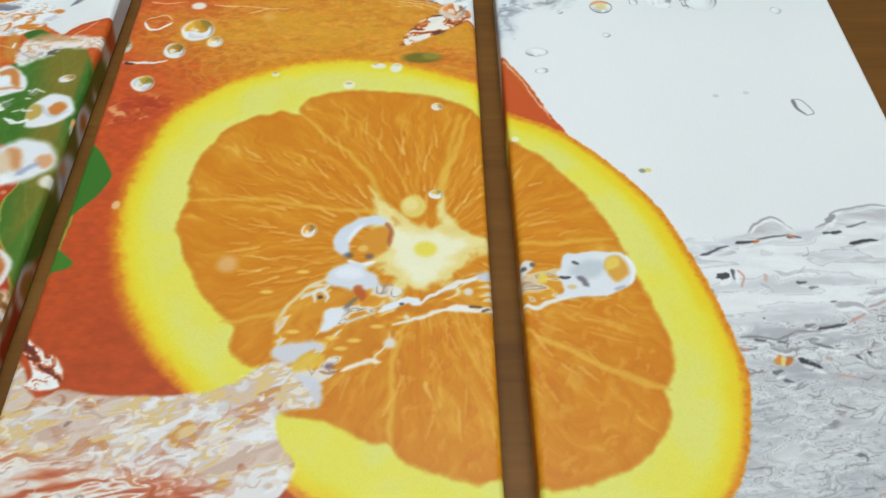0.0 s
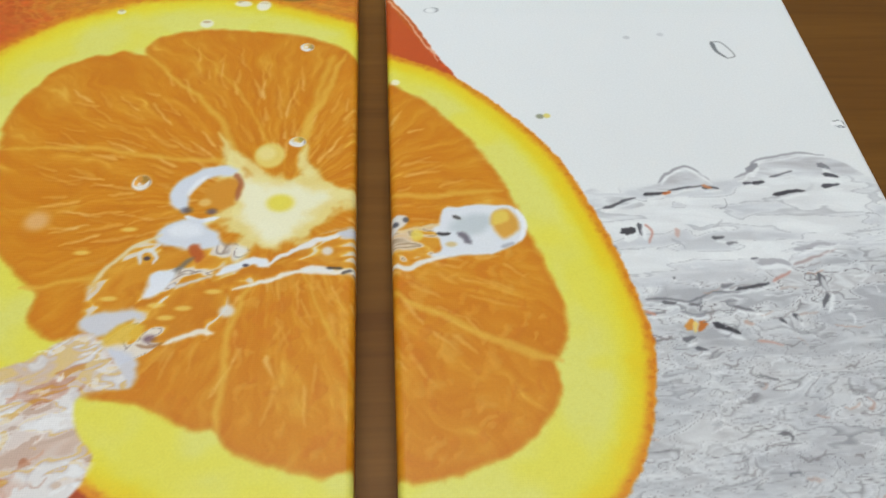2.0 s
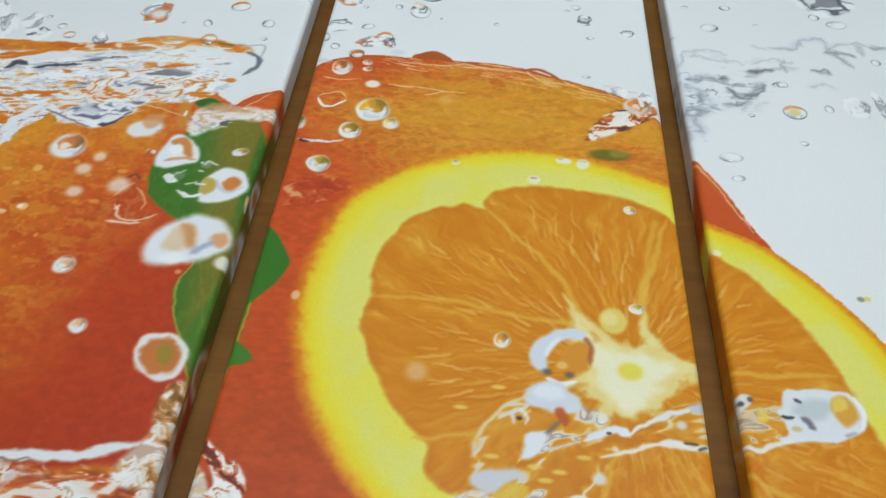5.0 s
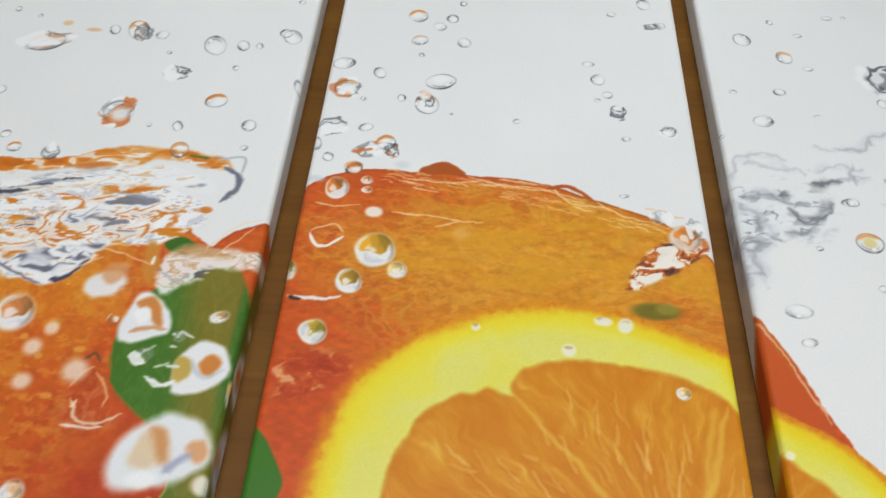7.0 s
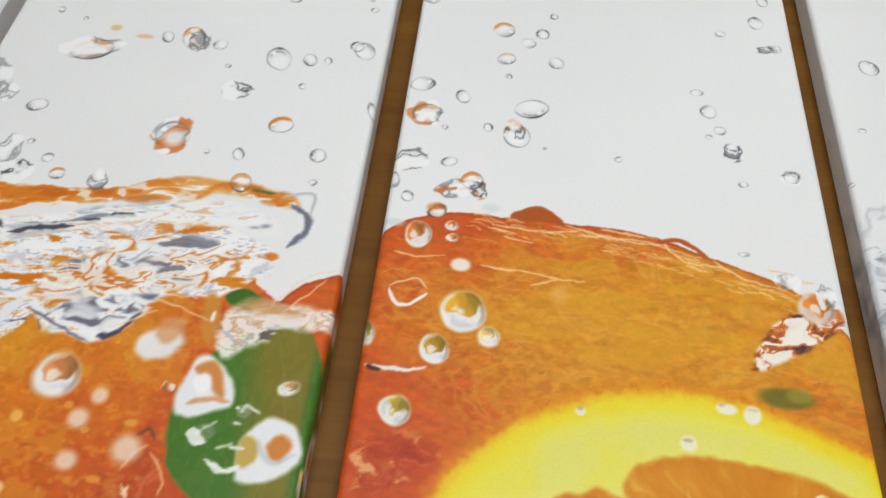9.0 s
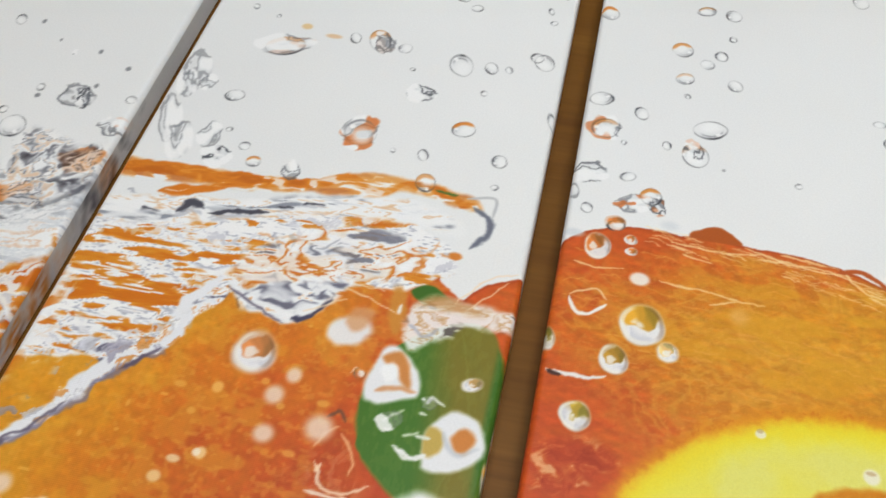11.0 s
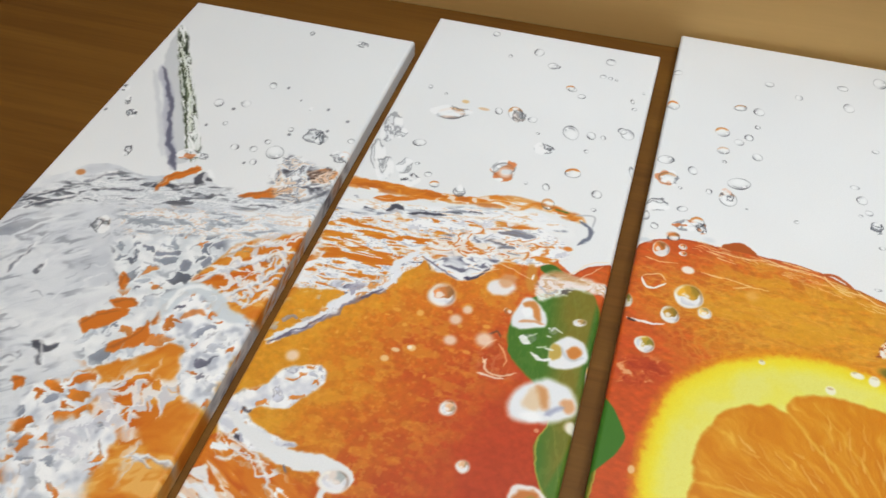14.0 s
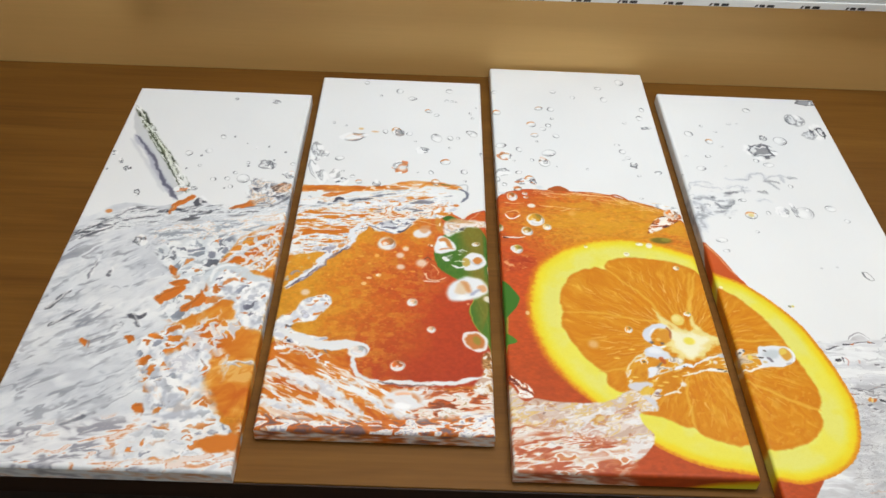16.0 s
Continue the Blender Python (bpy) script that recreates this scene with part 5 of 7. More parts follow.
stroke([(28, 277), (50, 271), (84, 270), (123, 271)], 1.4, 1.8, (224, 174, 66), 1.5, 2.2, 10, 34, 0.75)
stroke([(30, 236), (66, 209), (110, 183), (138, 169)], 0.96, 2.4, (224, 174, 66), 1.5, 2.2, 10, 35, 0.75)
stroke([(7, 223), (-3, 197), (-5, 163), (-4, 140)], 1.3, 1.8, (224, 174, 66), 1.5, 2.2, 10, 36, 0.75)
stroke([(-14, 251), (-49, 227), (-84, 217), (-98, 216)], 0.96, 1.5, (224, 174, 66), 1.5, 2.2, 10, 37, 0.75)
stroke([(21, 297), (30, 354), (36, 382)], 1.6, 1.9, (226, 182, 70), 1.8, 2.0, 10, 33, 0.55)
stroke([(25, 222), (47, 170), (63, 118)], 0.64, 0.6, (224, 174, 66), 1.5, 2.2, 10, 38, 0.75)
stroke([(10, 293), (-15, 351), (-49, 397)], 0.56, 0.3, (224, 174, 66), 1.5, 2.2, 10, 39, 0.75)
fill([(-15, 302), (-7, 289), (2, 285), (16, 283), (30, 289), (36, 279), (52, 272), (42, 260), (32, 250), (22, 239), (11, 234), (1, 240), (-11, 251), (-10, 265), (-17, 281)], (234, 220, 146), 3.2, 6, 8, 40, 0.9)
fill([(-11, 289), (3, 279), (22, 277), (39, 271), (29, 258), (19, 243), (8, 241), (-3, 254), (-7, 269)], (240, 236, 206), 5, 5, 8, 0, 0.9)
stroke([(-9, 289), (-15, 301), (-21, 317)], 4.5, 0.8, (234, 220, 150), 2.2, 2.5, 8, 1, 0.85)
stroke([(5, 281), (-7, 295), (-12, 301)], 4.5, 0.8, (234, 220, 150), 2.2, 2.5, 8, 2, 0.85)
stroke([(27, 285), (23, 295), (24, 306)], 4.5, 0.8, (234, 220, 150), 2.2, 2.5, 8, 3, 0.85)
stroke([(39, 271), (52, 269), (64, 268)], 4.5, 0.8, (234, 220, 150), 2.2, 2.5, 8, 4, 0.85)
stroke([(24, 239), (34, 232), (43, 225)], 4.5, 0.8, (234, 220, 150), 2.2, 2.5, 8, 5, 0.85)
stroke([(0, 243), (-4, 233), (-6, 223)], 4.5, 0.8, (234, 220, 150), 2.2, 2.5, 8, 6, 0.85)
stroke([(-7, 262), (-16, 256), (-27, 251)], 4.5, 0.8, (234, 220, 150), 2.2, 2.5, 8, 7, 0.85)
speck(13.3, 265.2, 6.5, 5.7, (232, 214, 70), 0.9, 0.4)
speck(7.8, 248.6, 6.9, 5.1, (240, 236, 205), 0.6, 0.6)
speck(5.9, 298.9, 7.7, 9.3, (230, 206, 110), 0.95, 0.2)
speck(4.3, 300.5, 4.6, 5.1, (236, 220, 150), 0.7, 0.4)

# stream of water across the cut orange
AMBER = [(0.0, 200, 120, 18), (0.3, 211, 138, 30), (0.55, 222, 160, 48), (0.62, 232, 190, 86), (0.70, 226, 214, 196), (0.84, 226, 227, 233), (0.92, 150, 140, 146), (1.0, 230, 230, 234)]
liquid([(-67, 218), (-54, 238), (-40, 249), (-30, 254), (-13, 241), (1, 234), (-14, 222), (-8, 214), (-7, 199), (-14, 189), (-30, 183), (-36, 172), (-42, 166), (-74, 164), (-77, 181), (-68, 196)], AMBER, 18, 9, 38, 1.0, 2.0, 2.5, 9, 0.85, 1.0)
liquid([(-14, 220), (6, 229), (27, 239), (43, 248), (60, 249), (59, 219), (43, 220), (17, 222), (-3, 213)], AMBER, 18, 7, 12, 1.0, 2.5, 2, 11, 0.8, 1.0)
liquid([(68, 247), (90, 249), (87, 232), (78, 229), (67, 225)], AMBER, 12, 7, 10, 1.0, 1.5, 1, 12, 0.7, 0.9)
# the looped end
fill([(-24, 268), (-22, 277), (-13, 283), (-7, 279), (-8, 268), (-14, 262), (-21, 264)], (212, 144, 44), 2.2, 1.5, 8, 14)
stroke([(-10, 286), (-7, 279), (-8, 268)], 1.6, 1.2, (164, 92, 60), 1.2, 0.8, 6, 15, 0.8)
stroke([(-32, 261), (-35, 269), (-34, 277), (-27, 284), (-19, 288), (-10, 288)], 4.6, 4.0, (213, 217, 227), 1.6, 1.8, 8, 16)
stroke([(-32, 271), (-29, 278), (-24, 284)], 1.4, 1.2, (236, 238, 243), 1.2, 1, 6, 17, 0.8)
stroke([(-31, 257), (-24, 254), (-16, 256)], 1.8, 1.6, (236, 236, 240), 1.0, 1, 6, 18)
speck(-31, 261, 2.6, 2.0, (78, 74, 92), 0.75, 0.75)
speck(-19, 260, 2.4, 1.8, (84, 78, 116), 0.75, 0.75)
speck(-23, 266, 3.0, 2.6, (232, 200, 130), 0.7, 0.5)
fill([(-43, 244), (-38, 252), (-27, 256), (-21, 251), (-15, 247), (-13, 239), (-23, 237), (-36, 237)], (214, 217, 226), 1.8, 2.2, 8, 19)
fill([(-37, 249), (-27, 253), (-21, 247), (-32, 244)], (232, 234, 240), 2.2, 2, 7, 20, 0.8)
fill([(-27, 238), (-23, 239), (-19, 232), (-22, 228), (-25, 232)], (186, 88, 36), 1.4, 1.2, 6, 21, 0.9)
stroke([(-34, 217), (-30, 225), (-24, 231)], 1.3, 1.0, (112, 106, 100), 1.2, 1.2, 6, 22, 0.85)
fill([(-43, 214), (-42, 221), (-36, 224), (-30, 223), (-32, 217), (-37, 212), (-43, 207)], (226, 228, 235), 1.4, 2, 8, 23)
stroke([(-33, 214), (-24, 216), (-14, 220)], 1.2, 0.8, (214, 214, 222), 1.0, 1.5, 6, 24, 0.8)
stroke([(-66, 217), (-61, 227), (-52, 237), (-41, 246)], 1.3, 1.0, (226, 208, 164), 1.1, 1.6, 7, 25, 0.9)
stroke([(-48, 228), (-48, 235), (-44, 236), (-41, 232), (-42, 228)], 1.1, 1.0, (222, 222, 226), 0.9, 1, 6, 26, 0.9)
speck(-45, 231, 1.6, 1.3, (58, 50, 76), 0.85, 0.4)
fill([(-68, 195), (-61, 200), (-47, 202), (-41, 198), (-48, 195), (-54, 189), (-62, 186)], (208, 206, 212), 2.0, 2.4, 8, 27)
fill([(-58, 185), (-51, 193), (-40, 194), (-42, 186), (-51, 183)], (226, 184, 62), 1.8, 2, 8, 28, 0.9)
fill([(-54, 181), (-43, 178), (-40, 171), (-41, 163), (-49, 165)], (208, 208, 219), 1.8, 2.4, 8, 29, 0.95)
speck(-37, 186, 2.6, 2.0, (112, 76, 90), 0.75, 0.8)
stroke([(-42, 183), (-37, 182), (-32, 184)], 0.9, 0.8, (150, 100, 60), 1.0, 1.5, 6, 30, 0.8)
stroke([(-31, 183), (-26, 186), (-17, 189), (-11, 189)], 1.0, 1.9, (236, 228, 216), 1.0, 1.4, 6, 31, 0.95)
speck(-6, 200, 3.4, 3.2, (226, 222, 220), 0.9, 0.5)
for x, y in ((-25, 202), (-13, 211), (-37, 204), (-32, 197), (-58, 208), (-75, 235), (-56, 249)):
    speck(x, y, 3.6, 1.4, (234, 200, 100), 0.8, 0.5)
# threads running on to the right
stroke([(-12, 221), (-4, 225), (3, 229), (10, 226)], 2.0, 2.8, (228, 230, 236), 1.2, 1.6, 7, 32)
speck(0, 226, 1.4, 1.0, (64, 60, 78), 0.85, 0.4)
stroke([(9, 226), (19, 233), (28, 238), (38, 243), (51, 244)], 1.4, 1.6, (232, 230, 232), 0.9, 1.8, 7, 33, 0.95)
stroke([(-4, 212), (10, 217), (18, 221), (28, 223), (40, 221), (51, 222)], 1.0, 1.4, (236, 230, 220), 0.9, 1.8, 7, 34, 0.95)
stroke([(25, 223), (33, 224), (40, 222)], 1.6, 1.2, (240, 240, 243), 0.9, 1, 6, 35, 0.9)
stroke([(37, 224), (44, 223)], 0.9, 0.7, (64, 58, 60), 0.7, 0.8, 6, 36, 0.9)
stroke([(44, 220), (49, 222)], 0.9, 0.7, (84, 76, 74), 0.7, 0.8, 6, 37, 0.9)
fill([(41, 246), (49, 249), (51, 244), (45, 242)], (196, 196, 206), 1.6, 1.5, 6, 38, 0.85)
speck(37, 234, 2.6, 2.6, (226, 224, 226), 0.85, 0.5)
# its rounded head
fill([(93, 260), (105, 262), (116, 263), (127, 261), (132, 254), (132, 246), (129, 239), (121, 234), (112, 230), (102, 230), (88, 229), (86, 231), (90, 234), (89, 243), (87, 246), (90, 252)], (223, 225, 231), 1.1, 1.4, 8, 39)
fill([(94, 248), (101, 254), (113, 256), (115, 249), (108, 243), (98, 245)], (194, 201, 206), 3.0, 2, 8, 40, 0.9)
fill([(116, 256), (124, 259), (128, 252), (127, 245), (120, 240), (116, 246)], (217, 158, 56), 1.8, 1.2, 7, 0, 0.95)
fill([(117, 257), (123, 258), (123, 252), (116, 249)], (230, 202, 90), 1.4, 1, 6, 1, 0.9)
stroke([(128, 259), (131, 252), (131, 246), (128, 239)], 1.2, 1.2, (238, 238, 241), 0.9, 0.8, 6, 2, 0.9)
stroke([(89, 244), (95, 244)], 1.1, 0.9, (48, 44, 46), 0.8, 0.8, 6, 3, 0.95)
stroke([(99, 244), (102, 242), (104, 238)], 2.0, 1.4, (112, 106, 118), 1.4, 1.2, 6, 4, 0.9)
stroke([(97, 255), (100, 253)], 1.2, 0.9, (72, 66, 62), 0.9, 0.8, 6, 5, 0.9)
stroke([(119, 235), (125, 237)], 1.2, 0.8, (168, 168, 178), 1.0, 0.8, 6, 6, 0.85)
speck(95, 237, 2.6, 1.6, (214, 186, 120), 0.8, 0.5)
stroke([(66, 225), (75, 223), (83, 227), (92, 229)], 1.6, 1.3, (234, 230, 226), 0.9, 1.2, 6, 7, 0.95)
stroke([(67, 245), (79, 247), (90, 250)], 0.9, 1.2, (226, 200, 150), 1.0, 1.2, 6, 8, 0.9)
fill([(67, 244), (67, 253), (71, 256), (75, 254), (72, 248)], (222, 222, 226), 1.0, 1, 6, 9, 0.9)
speck(69, 250, 1.6, 1.6, (70, 66, 72), 0.85, 0.45)
speck(74, 253, 1.5, 1.7, (84, 80, 84), 0.85, 0.45)
speck(79, 243, 3.0, 3.6, (231, 207, 88), 0.85, 0.35)

# churned water at the foot of the third picture
SILT = [(-205, 190), (-185, 169), (-172, 173), (-145, 169), (-111, 170), (-89, 175), (-77, 183), (-63, 189), (-55, 182), (-43, 164), (-55, 160), (-62, 155), (-57, 140), (-50, 127), (-66, 102), (-94, 88), (-126, 78), (-156, 68), (-206, 62), (-206, 70)]
liquid(SILT, [(0.0, 188, 146, 120), (0.1, 204, 164, 138), (0.22, 210, 180, 160), (0.36, 212, 194, 184), (0.44, 219, 178, 100), (0.60, 225, 180, 66), (0.68, 206, 170, 140), (0.80, 210, 204, 206), (1.0, 234, 232, 232)], 17, 8, 20, 1.0, 1.2, 1.8, 11, 1, 1.1, None, None, 2)
liquid(SILT, [(0.0, 186, 112, 78), (0.16, 206, 178, 162), (0.26, 216, 206, 202), (1.0, 216, 206, 202)], 12, 6, 24, 1.0, 2, 1.8, 12, 0.45, 1.1, None, None, 2)
liquid(SILT, [(0.0, 226, 224, 226), (0.72, 222, 216, 212), (0.82, 240, 239, 240), (1.0, 240, 239, 240)], 12, 6, 14, 1.2, 2, 1.8, 18, 0.5, 1.1, 0.76, None, 2)
liquid([(-205, 135), (-150, 130), (-100, 122), (-78, 100), (-84, 84), (-120, 70), (-206, 70)], [(0.0, 176, 76, 44), (0.25, 196, 104, 64), (0.42, 216, 176, 156), (0.6, 228, 222, 218), (0.8, 238, 236, 235), (1.0, 206, 124, 76)], 20, 7, 8, 1.1, 7, 3, 13, 0.85, 1.05)
water([(-201, 201), (-197, 205), (-188, 197), (-178, 191), (-174, 175), (-192, 174), (-189, 184)], [(0.0, 110, 50, 40), (0.2, 176, 80, 44), (0.42, 208, 130, 90), (0.58, 236, 232, 230), (1.0, 244, 242, 240)], 8, 5, -40, 1.4, 1, 1.5, 15, 1, 1.3, 0)
squiggles(-198, 84, -70, 172, 60, [(236, 230, 226), (176, 120, 92), (240, 238, 236), (222, 176, 84), (206, 150, 120), (226, 214, 206), (130, 96, 88)], 0.4, 1.1, 7, 12, 78, 0.75, 1.0, lambda x, y: x < -95 or y > 110)
squiggles(184, 90, 395, 262, 120, [(238, 239, 241), (150, 150, 156), (232, 233, 235), (118, 116, 122), (206, 206, 210), (186, 160, 148), (242, 242, 243), (168, 168, 174)], 0.35, 0.9, 8, 8, 81, 0.6, 0.9, lambda x, y: x > 190 + 0.25 * max(0.0, 190 - y) * -1 + 6)
squiggles(192, 20, 395, 215, 110, [(96, 92, 98), (240, 240, 242), (128, 118, 118), (244, 244, 245), (80, 78, 86), (180, 140, 124), (236, 236, 238)], 0.4, 1.0, 7, 4, 84, 0.75, 1.1, lambda x, y: y < 215 - 0.1 * (x - 190) + 30 * math.sin(x * 0.07))

# splash at the leaf, right of the second picture
liquid([(-272, 438), (-272, 458), (-260, 467), (-240, 465), (-215, 465), (-214, 454), (-238, 454), (-249, 444), (-263, 435)], [(0.0, 100, 92, 96), (0.12, 196, 190, 186), (0.26, 236, 236, 238), (0.6, 242, 242, 243), (0.72, 210, 176, 130), (0.84, 226, 216, 206), (1.0, 240, 240, 240)], 12, 6, 8, 1.0, 2.4, 4, 16, 0.9, 1.0)
liquid([(-272, 458), (-261, 470), (-245, 468), (-225, 466), (-235, 460), (-255, 460)], [(0.0, 196, 140, 84), (0.5, 216, 186, 150), (1.0, 238, 232, 226)], 12, 4, 6, 1.0, 2.5, 2, 17, 0.8, 1)
fill([(-284, 454), (-285, 468), (-280, 471), (-275, 458), (-274, 444), (-279, 441)], (205, 138, 56), 1.8, 2, 7, 18, 0.9)
stroke([(-278, 454), (-278, 460)], 1.2, 0.8, (240, 238, 232), 0.8, 0.6, 6, 19, 0.9)
stroke([(-271, 448), (-262, 443), (-256, 448)], 1.0, 0.8, (176, 176, 190), 0.9, 1.5, 6, 20, 0.8)
stroke([(-310, 464), (-293, 459), (-277, 453)], 0.5, 0.4, (240, 214, 180), 0.6, 1.5, 6, 19, 0.8)
stroke([(-303, 468), (-288, 466)], 0.5, 0.4, (240, 214, 180), 0.6, 1.5, 6, 20, 0.8)
stroke([(-328, 445), (-308, 457)], 0.5, 0.4, (240, 214, 180), 0.6, 1.5, 6, 21, 0.8)
stroke([(-250, 466), (-237, 484), (-220, 493)], 0.5, 0.4, (240, 214, 180), 0.6, 1.5, 6, 22, 0.8)
stroke([(-242, 465), (-224, 486)], 0.5, 0.4, (240, 214, 180), 0.6, 1.5, 6, 23, 0.8)
water([(-300, 357), (-296, 379), (-289, 390), (-282, 371), (-275, 357), (-267, 358), (-277, 347), (-289, 347)], [(0.0, 120, 46, 26), (0.45, 190, 84, 40), (0.62, 226, 170, 120), (1.0, 242, 222, 200)], 8, 6, 60, 1.5, 4, 2, 24, 0.18, 1.2, 0)
water([(-314, 354), (-302, 362), (-294, 359), (-299, 352), (-309, 350)], [(0.0, 150, 60, 30), (0.5, 216, 140, 60), (1.0, 244, 214, 170)], 5, 4, 20, 1.4, 2, 1.5, 25, 0.2, 1.2, 0)
water([(-228, 228), (-223, 238), (-215, 233), (-211, 210), (-209, 197), (-210, 182), (-224, 175), (-237, 179), (-236, 192), (-228, 205)], [(0.0, 130, 90, 50), (0.24, 206, 150, 90), (0.44, 228, 220, 212), (0.75, 240, 238, 236), (1.0, 200, 170, 150)], 10, 8, 60, 1.3, 2, 2, 26, 1, 1.1, 0)

for k, (pts, w, c) in enumerate((([(-297, 364), (-290, 353), (-277, 352), (-269, 358)], 0.9, (238, 206, 176)), ([(-297, 349), (-284, 348), (-277, 349)], 1.0, (240, 222, 206)), ([(-297, 388), (-293, 392), (-289, 387)], 1.0, (110, 70, 50)),
                                ([(-299, 372), (-296, 380), (-290, 384)], 0.8, (226, 160, 110)), ([(-289, 381), (-280, 370), (-279, 360)], 0.7, (230, 170, 120)), ([(-293, 414), (-291, 417), (-287, 415), (-287, 412)], 0.6, (240, 200, 170)),
                                ([(-295, 359), (-294, 364)], 0.9, (244, 214, 180)), ([(-252, 405), (-249, 409), (-243, 406)], 1.1, (232, 234, 226)), ([(-254, 399), (-250, 399)], 0.9, (226, 230, 214)),
                                ([(-271, 392), (-266, 396), (-262, 400)], 0.8, (200, 212, 180)), ([(-269, 388), (-264, 388)], 0.8, (226, 230, 216)), ([(-260, 386), (-252, 389)], 0.8, (214, 224, 200)))):
    stroke(pts, w, 0.7 * w, c, 0.7, 1.2, 6, k, 0.9)

# drops before the fruit
drop(-231.5, 420.1, 5.9, 4.2, (190, 150, 90), 0.95, 0.3, 19, 14, 0.15)
drop(-309.2, 313.9, 5.7, 6.3, (196, 110, 56), 0.95, 0.3, 19, 15, 0.15)
drop(-345, 415, 12.5, 13.5, (206, 128, 70), 0.95, 0.26, 15, 2)
fill([(-267, 323), (-268, 336), (-259, 350), (-245, 359), (-229, 357), (-220, 347), (-218, 335), (-227, 325), (-243, 319), (-260, 317)], (228, 230, 234), 3.2, 1.5, 9, 38)
fill([(-259, 332), (-255, 346), (-243, 350), (-241, 338), (-248, 329)], (223, 198, 164), 3.0, 2, 8, 39, 0.9)
fill([(-252, 350), (-244, 349), (-238, 335), (-243, 332), (-248, 340)], (206, 142, 86), 3.0, 2, 8, 40, 0.85)
fill([(-231, 341), (-223, 346), (-219, 338), (-225, 334)], (217, 152, 98), 2.4, 2, 8, 0, 0.85)
stroke([(-239, 328), (-234, 333), (-228, 337)], 2.6, 1.6, (156, 161, 188), 2.0, 1.5, 7, 1, 0.8)
fill([(-258, 323), (-249, 328), (-241, 323), (-250, 319)], (240, 241, 243), 2.5, 1.5, 7, 2, 0.9)
pearl(-314, 165, 24.0, 14.0, (206, 128, 70), 0.19, 0, 8)
fill([(-248, 375), (-249, 388), (-242, 400), (-234, 404), (-224, 399), (-219, 385), (-226, 376), (-236, 371), (-246, 371)], (230, 231, 235), 1.7, 1.2, 8, 3)
fill([(-248, 381), (-248, 393), (-241, 392), (-240, 383), (-244, 377)], (190, 158, 66), 1.6, 1.2, 7, 4, 0.9)
fill([(-236, 390), (-230, 396), (-224, 391), (-228, 383), (-233, 384)], (205, 124, 52), 1.5, 1.2, 7, 5, 0.95)
stroke([(-240, 392), (-236, 384), (-231, 381), (-222, 387)], 1.4, 1.0, (196, 200, 208), 1.2, 1, 6, 6, 0.8)
stroke([(-263, 380), (-255, 375), (-248, 377)], 0.9, 1.1, (232, 234, 230), 0.8, 1, 6, 7, 0.95)
fill([(-285, 404), (-282, 426), (-275, 434), (-263, 426), (-257, 411), (-263, 405), (-277, 400)], (230, 231, 235), 1.7, 1.2, 8, 8)
fill([(-279, 427), (-271, 431), (-263, 420), (-263, 411), (-270, 417)], (206, 130, 62), 1.7, 1.2, 7, 9, 0.95)
stroke([(-278, 407), (-267, 411), (-259, 410)], 1.5, 1.0, (212, 150, 100), 1.2, 1, 6, 10, 0.9)
fill([(-279, 419), (-273, 424), (-269, 417), (-274, 412)], (240, 241, 243), 1.4, 1, 6, 11)
fill([(-312, 434), (-309, 443), (-296, 447), (-289, 440), (-294, 431), (-306, 429)], (231, 232, 236), 2.4, 1.5, 8, 12, 0.95)
fill([(-305, 443), (-301, 453), (-291, 452), (-292, 443), (-299, 439)], (214, 156, 108), 2.2, 1.5, 7, 13, 0.8)
fill([(-248, 247), (-251, 258), (-246, 266), (-235, 268), (-226, 264), (-221, 253), (-223, 242), (-230, 237), (-240, 239)], (232, 230, 230), 1.3, 1.5, 8, 14, 0.95)
fill([(-245, 248), (-247, 257), (-242, 264), (-232, 264), (-225, 254), (-226, 244), (-236, 241)], (192, 112, 52), 2.0, 2.2, 7, 15, 0.95)
fill([(-237, 251), (-237, 259), (-231, 258), (-229, 250), (-232, 246)], (150, 134, 52), 2.0, 2, 7, 16, 0.9)
speck(-327.3, 393.9, 4.9, 5.1, (236, 214, 196), 0.85, 0.5)
speck(-320.9, 406.4, 3.9, 4.3, (236, 214, 196), 0.85, 0.5)
speck(-325.8, 372.7, 5.1, 4.8, (236, 214, 196), 0.85, 0.5)
speck(-300.1, 381.1, 6.8, 6.8, (236, 214, 196), 0.85, 0.5)
speck(-437.7, 322.4, 5.1, 5.2, (236, 214, 196), 0.85, 0.5)
speck(-220.3, 322.3, 4.3, 4.6, (236, 214, 196), 0.85, 0.5)
drop(-151.0, 474.5, 13.4, 15.2, (206, 150, 40), 0.95, 0.12, 19, 0, 0.4)
drop(-136.9, 459.9, 6.2, 6.4, (230, 190, 120), 0.9, 0.3, 19, 1, 0.15)
drop(-163.6, 449.9, 8.3, 9.8, (176, 130, 40), 0.95, 0.15, 19, 2, 0.3)
drop(-178.7, 414.8, 8.7, 9.2, (180, 150, 50), 0.9, 0.15, 19, 3, 0.2)
drop(-199.2, 456.7, 4.9, 8.8, (150, 130, 50), 0.6, 0.2, 19, 4, 0.15)
speck(-154.8, 503.6, 5.4, 4.3, (240, 232, 222), 0.95, 0.3)
speck(-101.1, 490.1, 4.9, 5.4, (232, 176, 96), 0.6, 0.6)
stroke([(-191, 484), (-186, 476), (-180, 475), (-171, 483)], 1.1, 1.1, (240, 234, 228), 0.6, 1, 6, 14, 1)
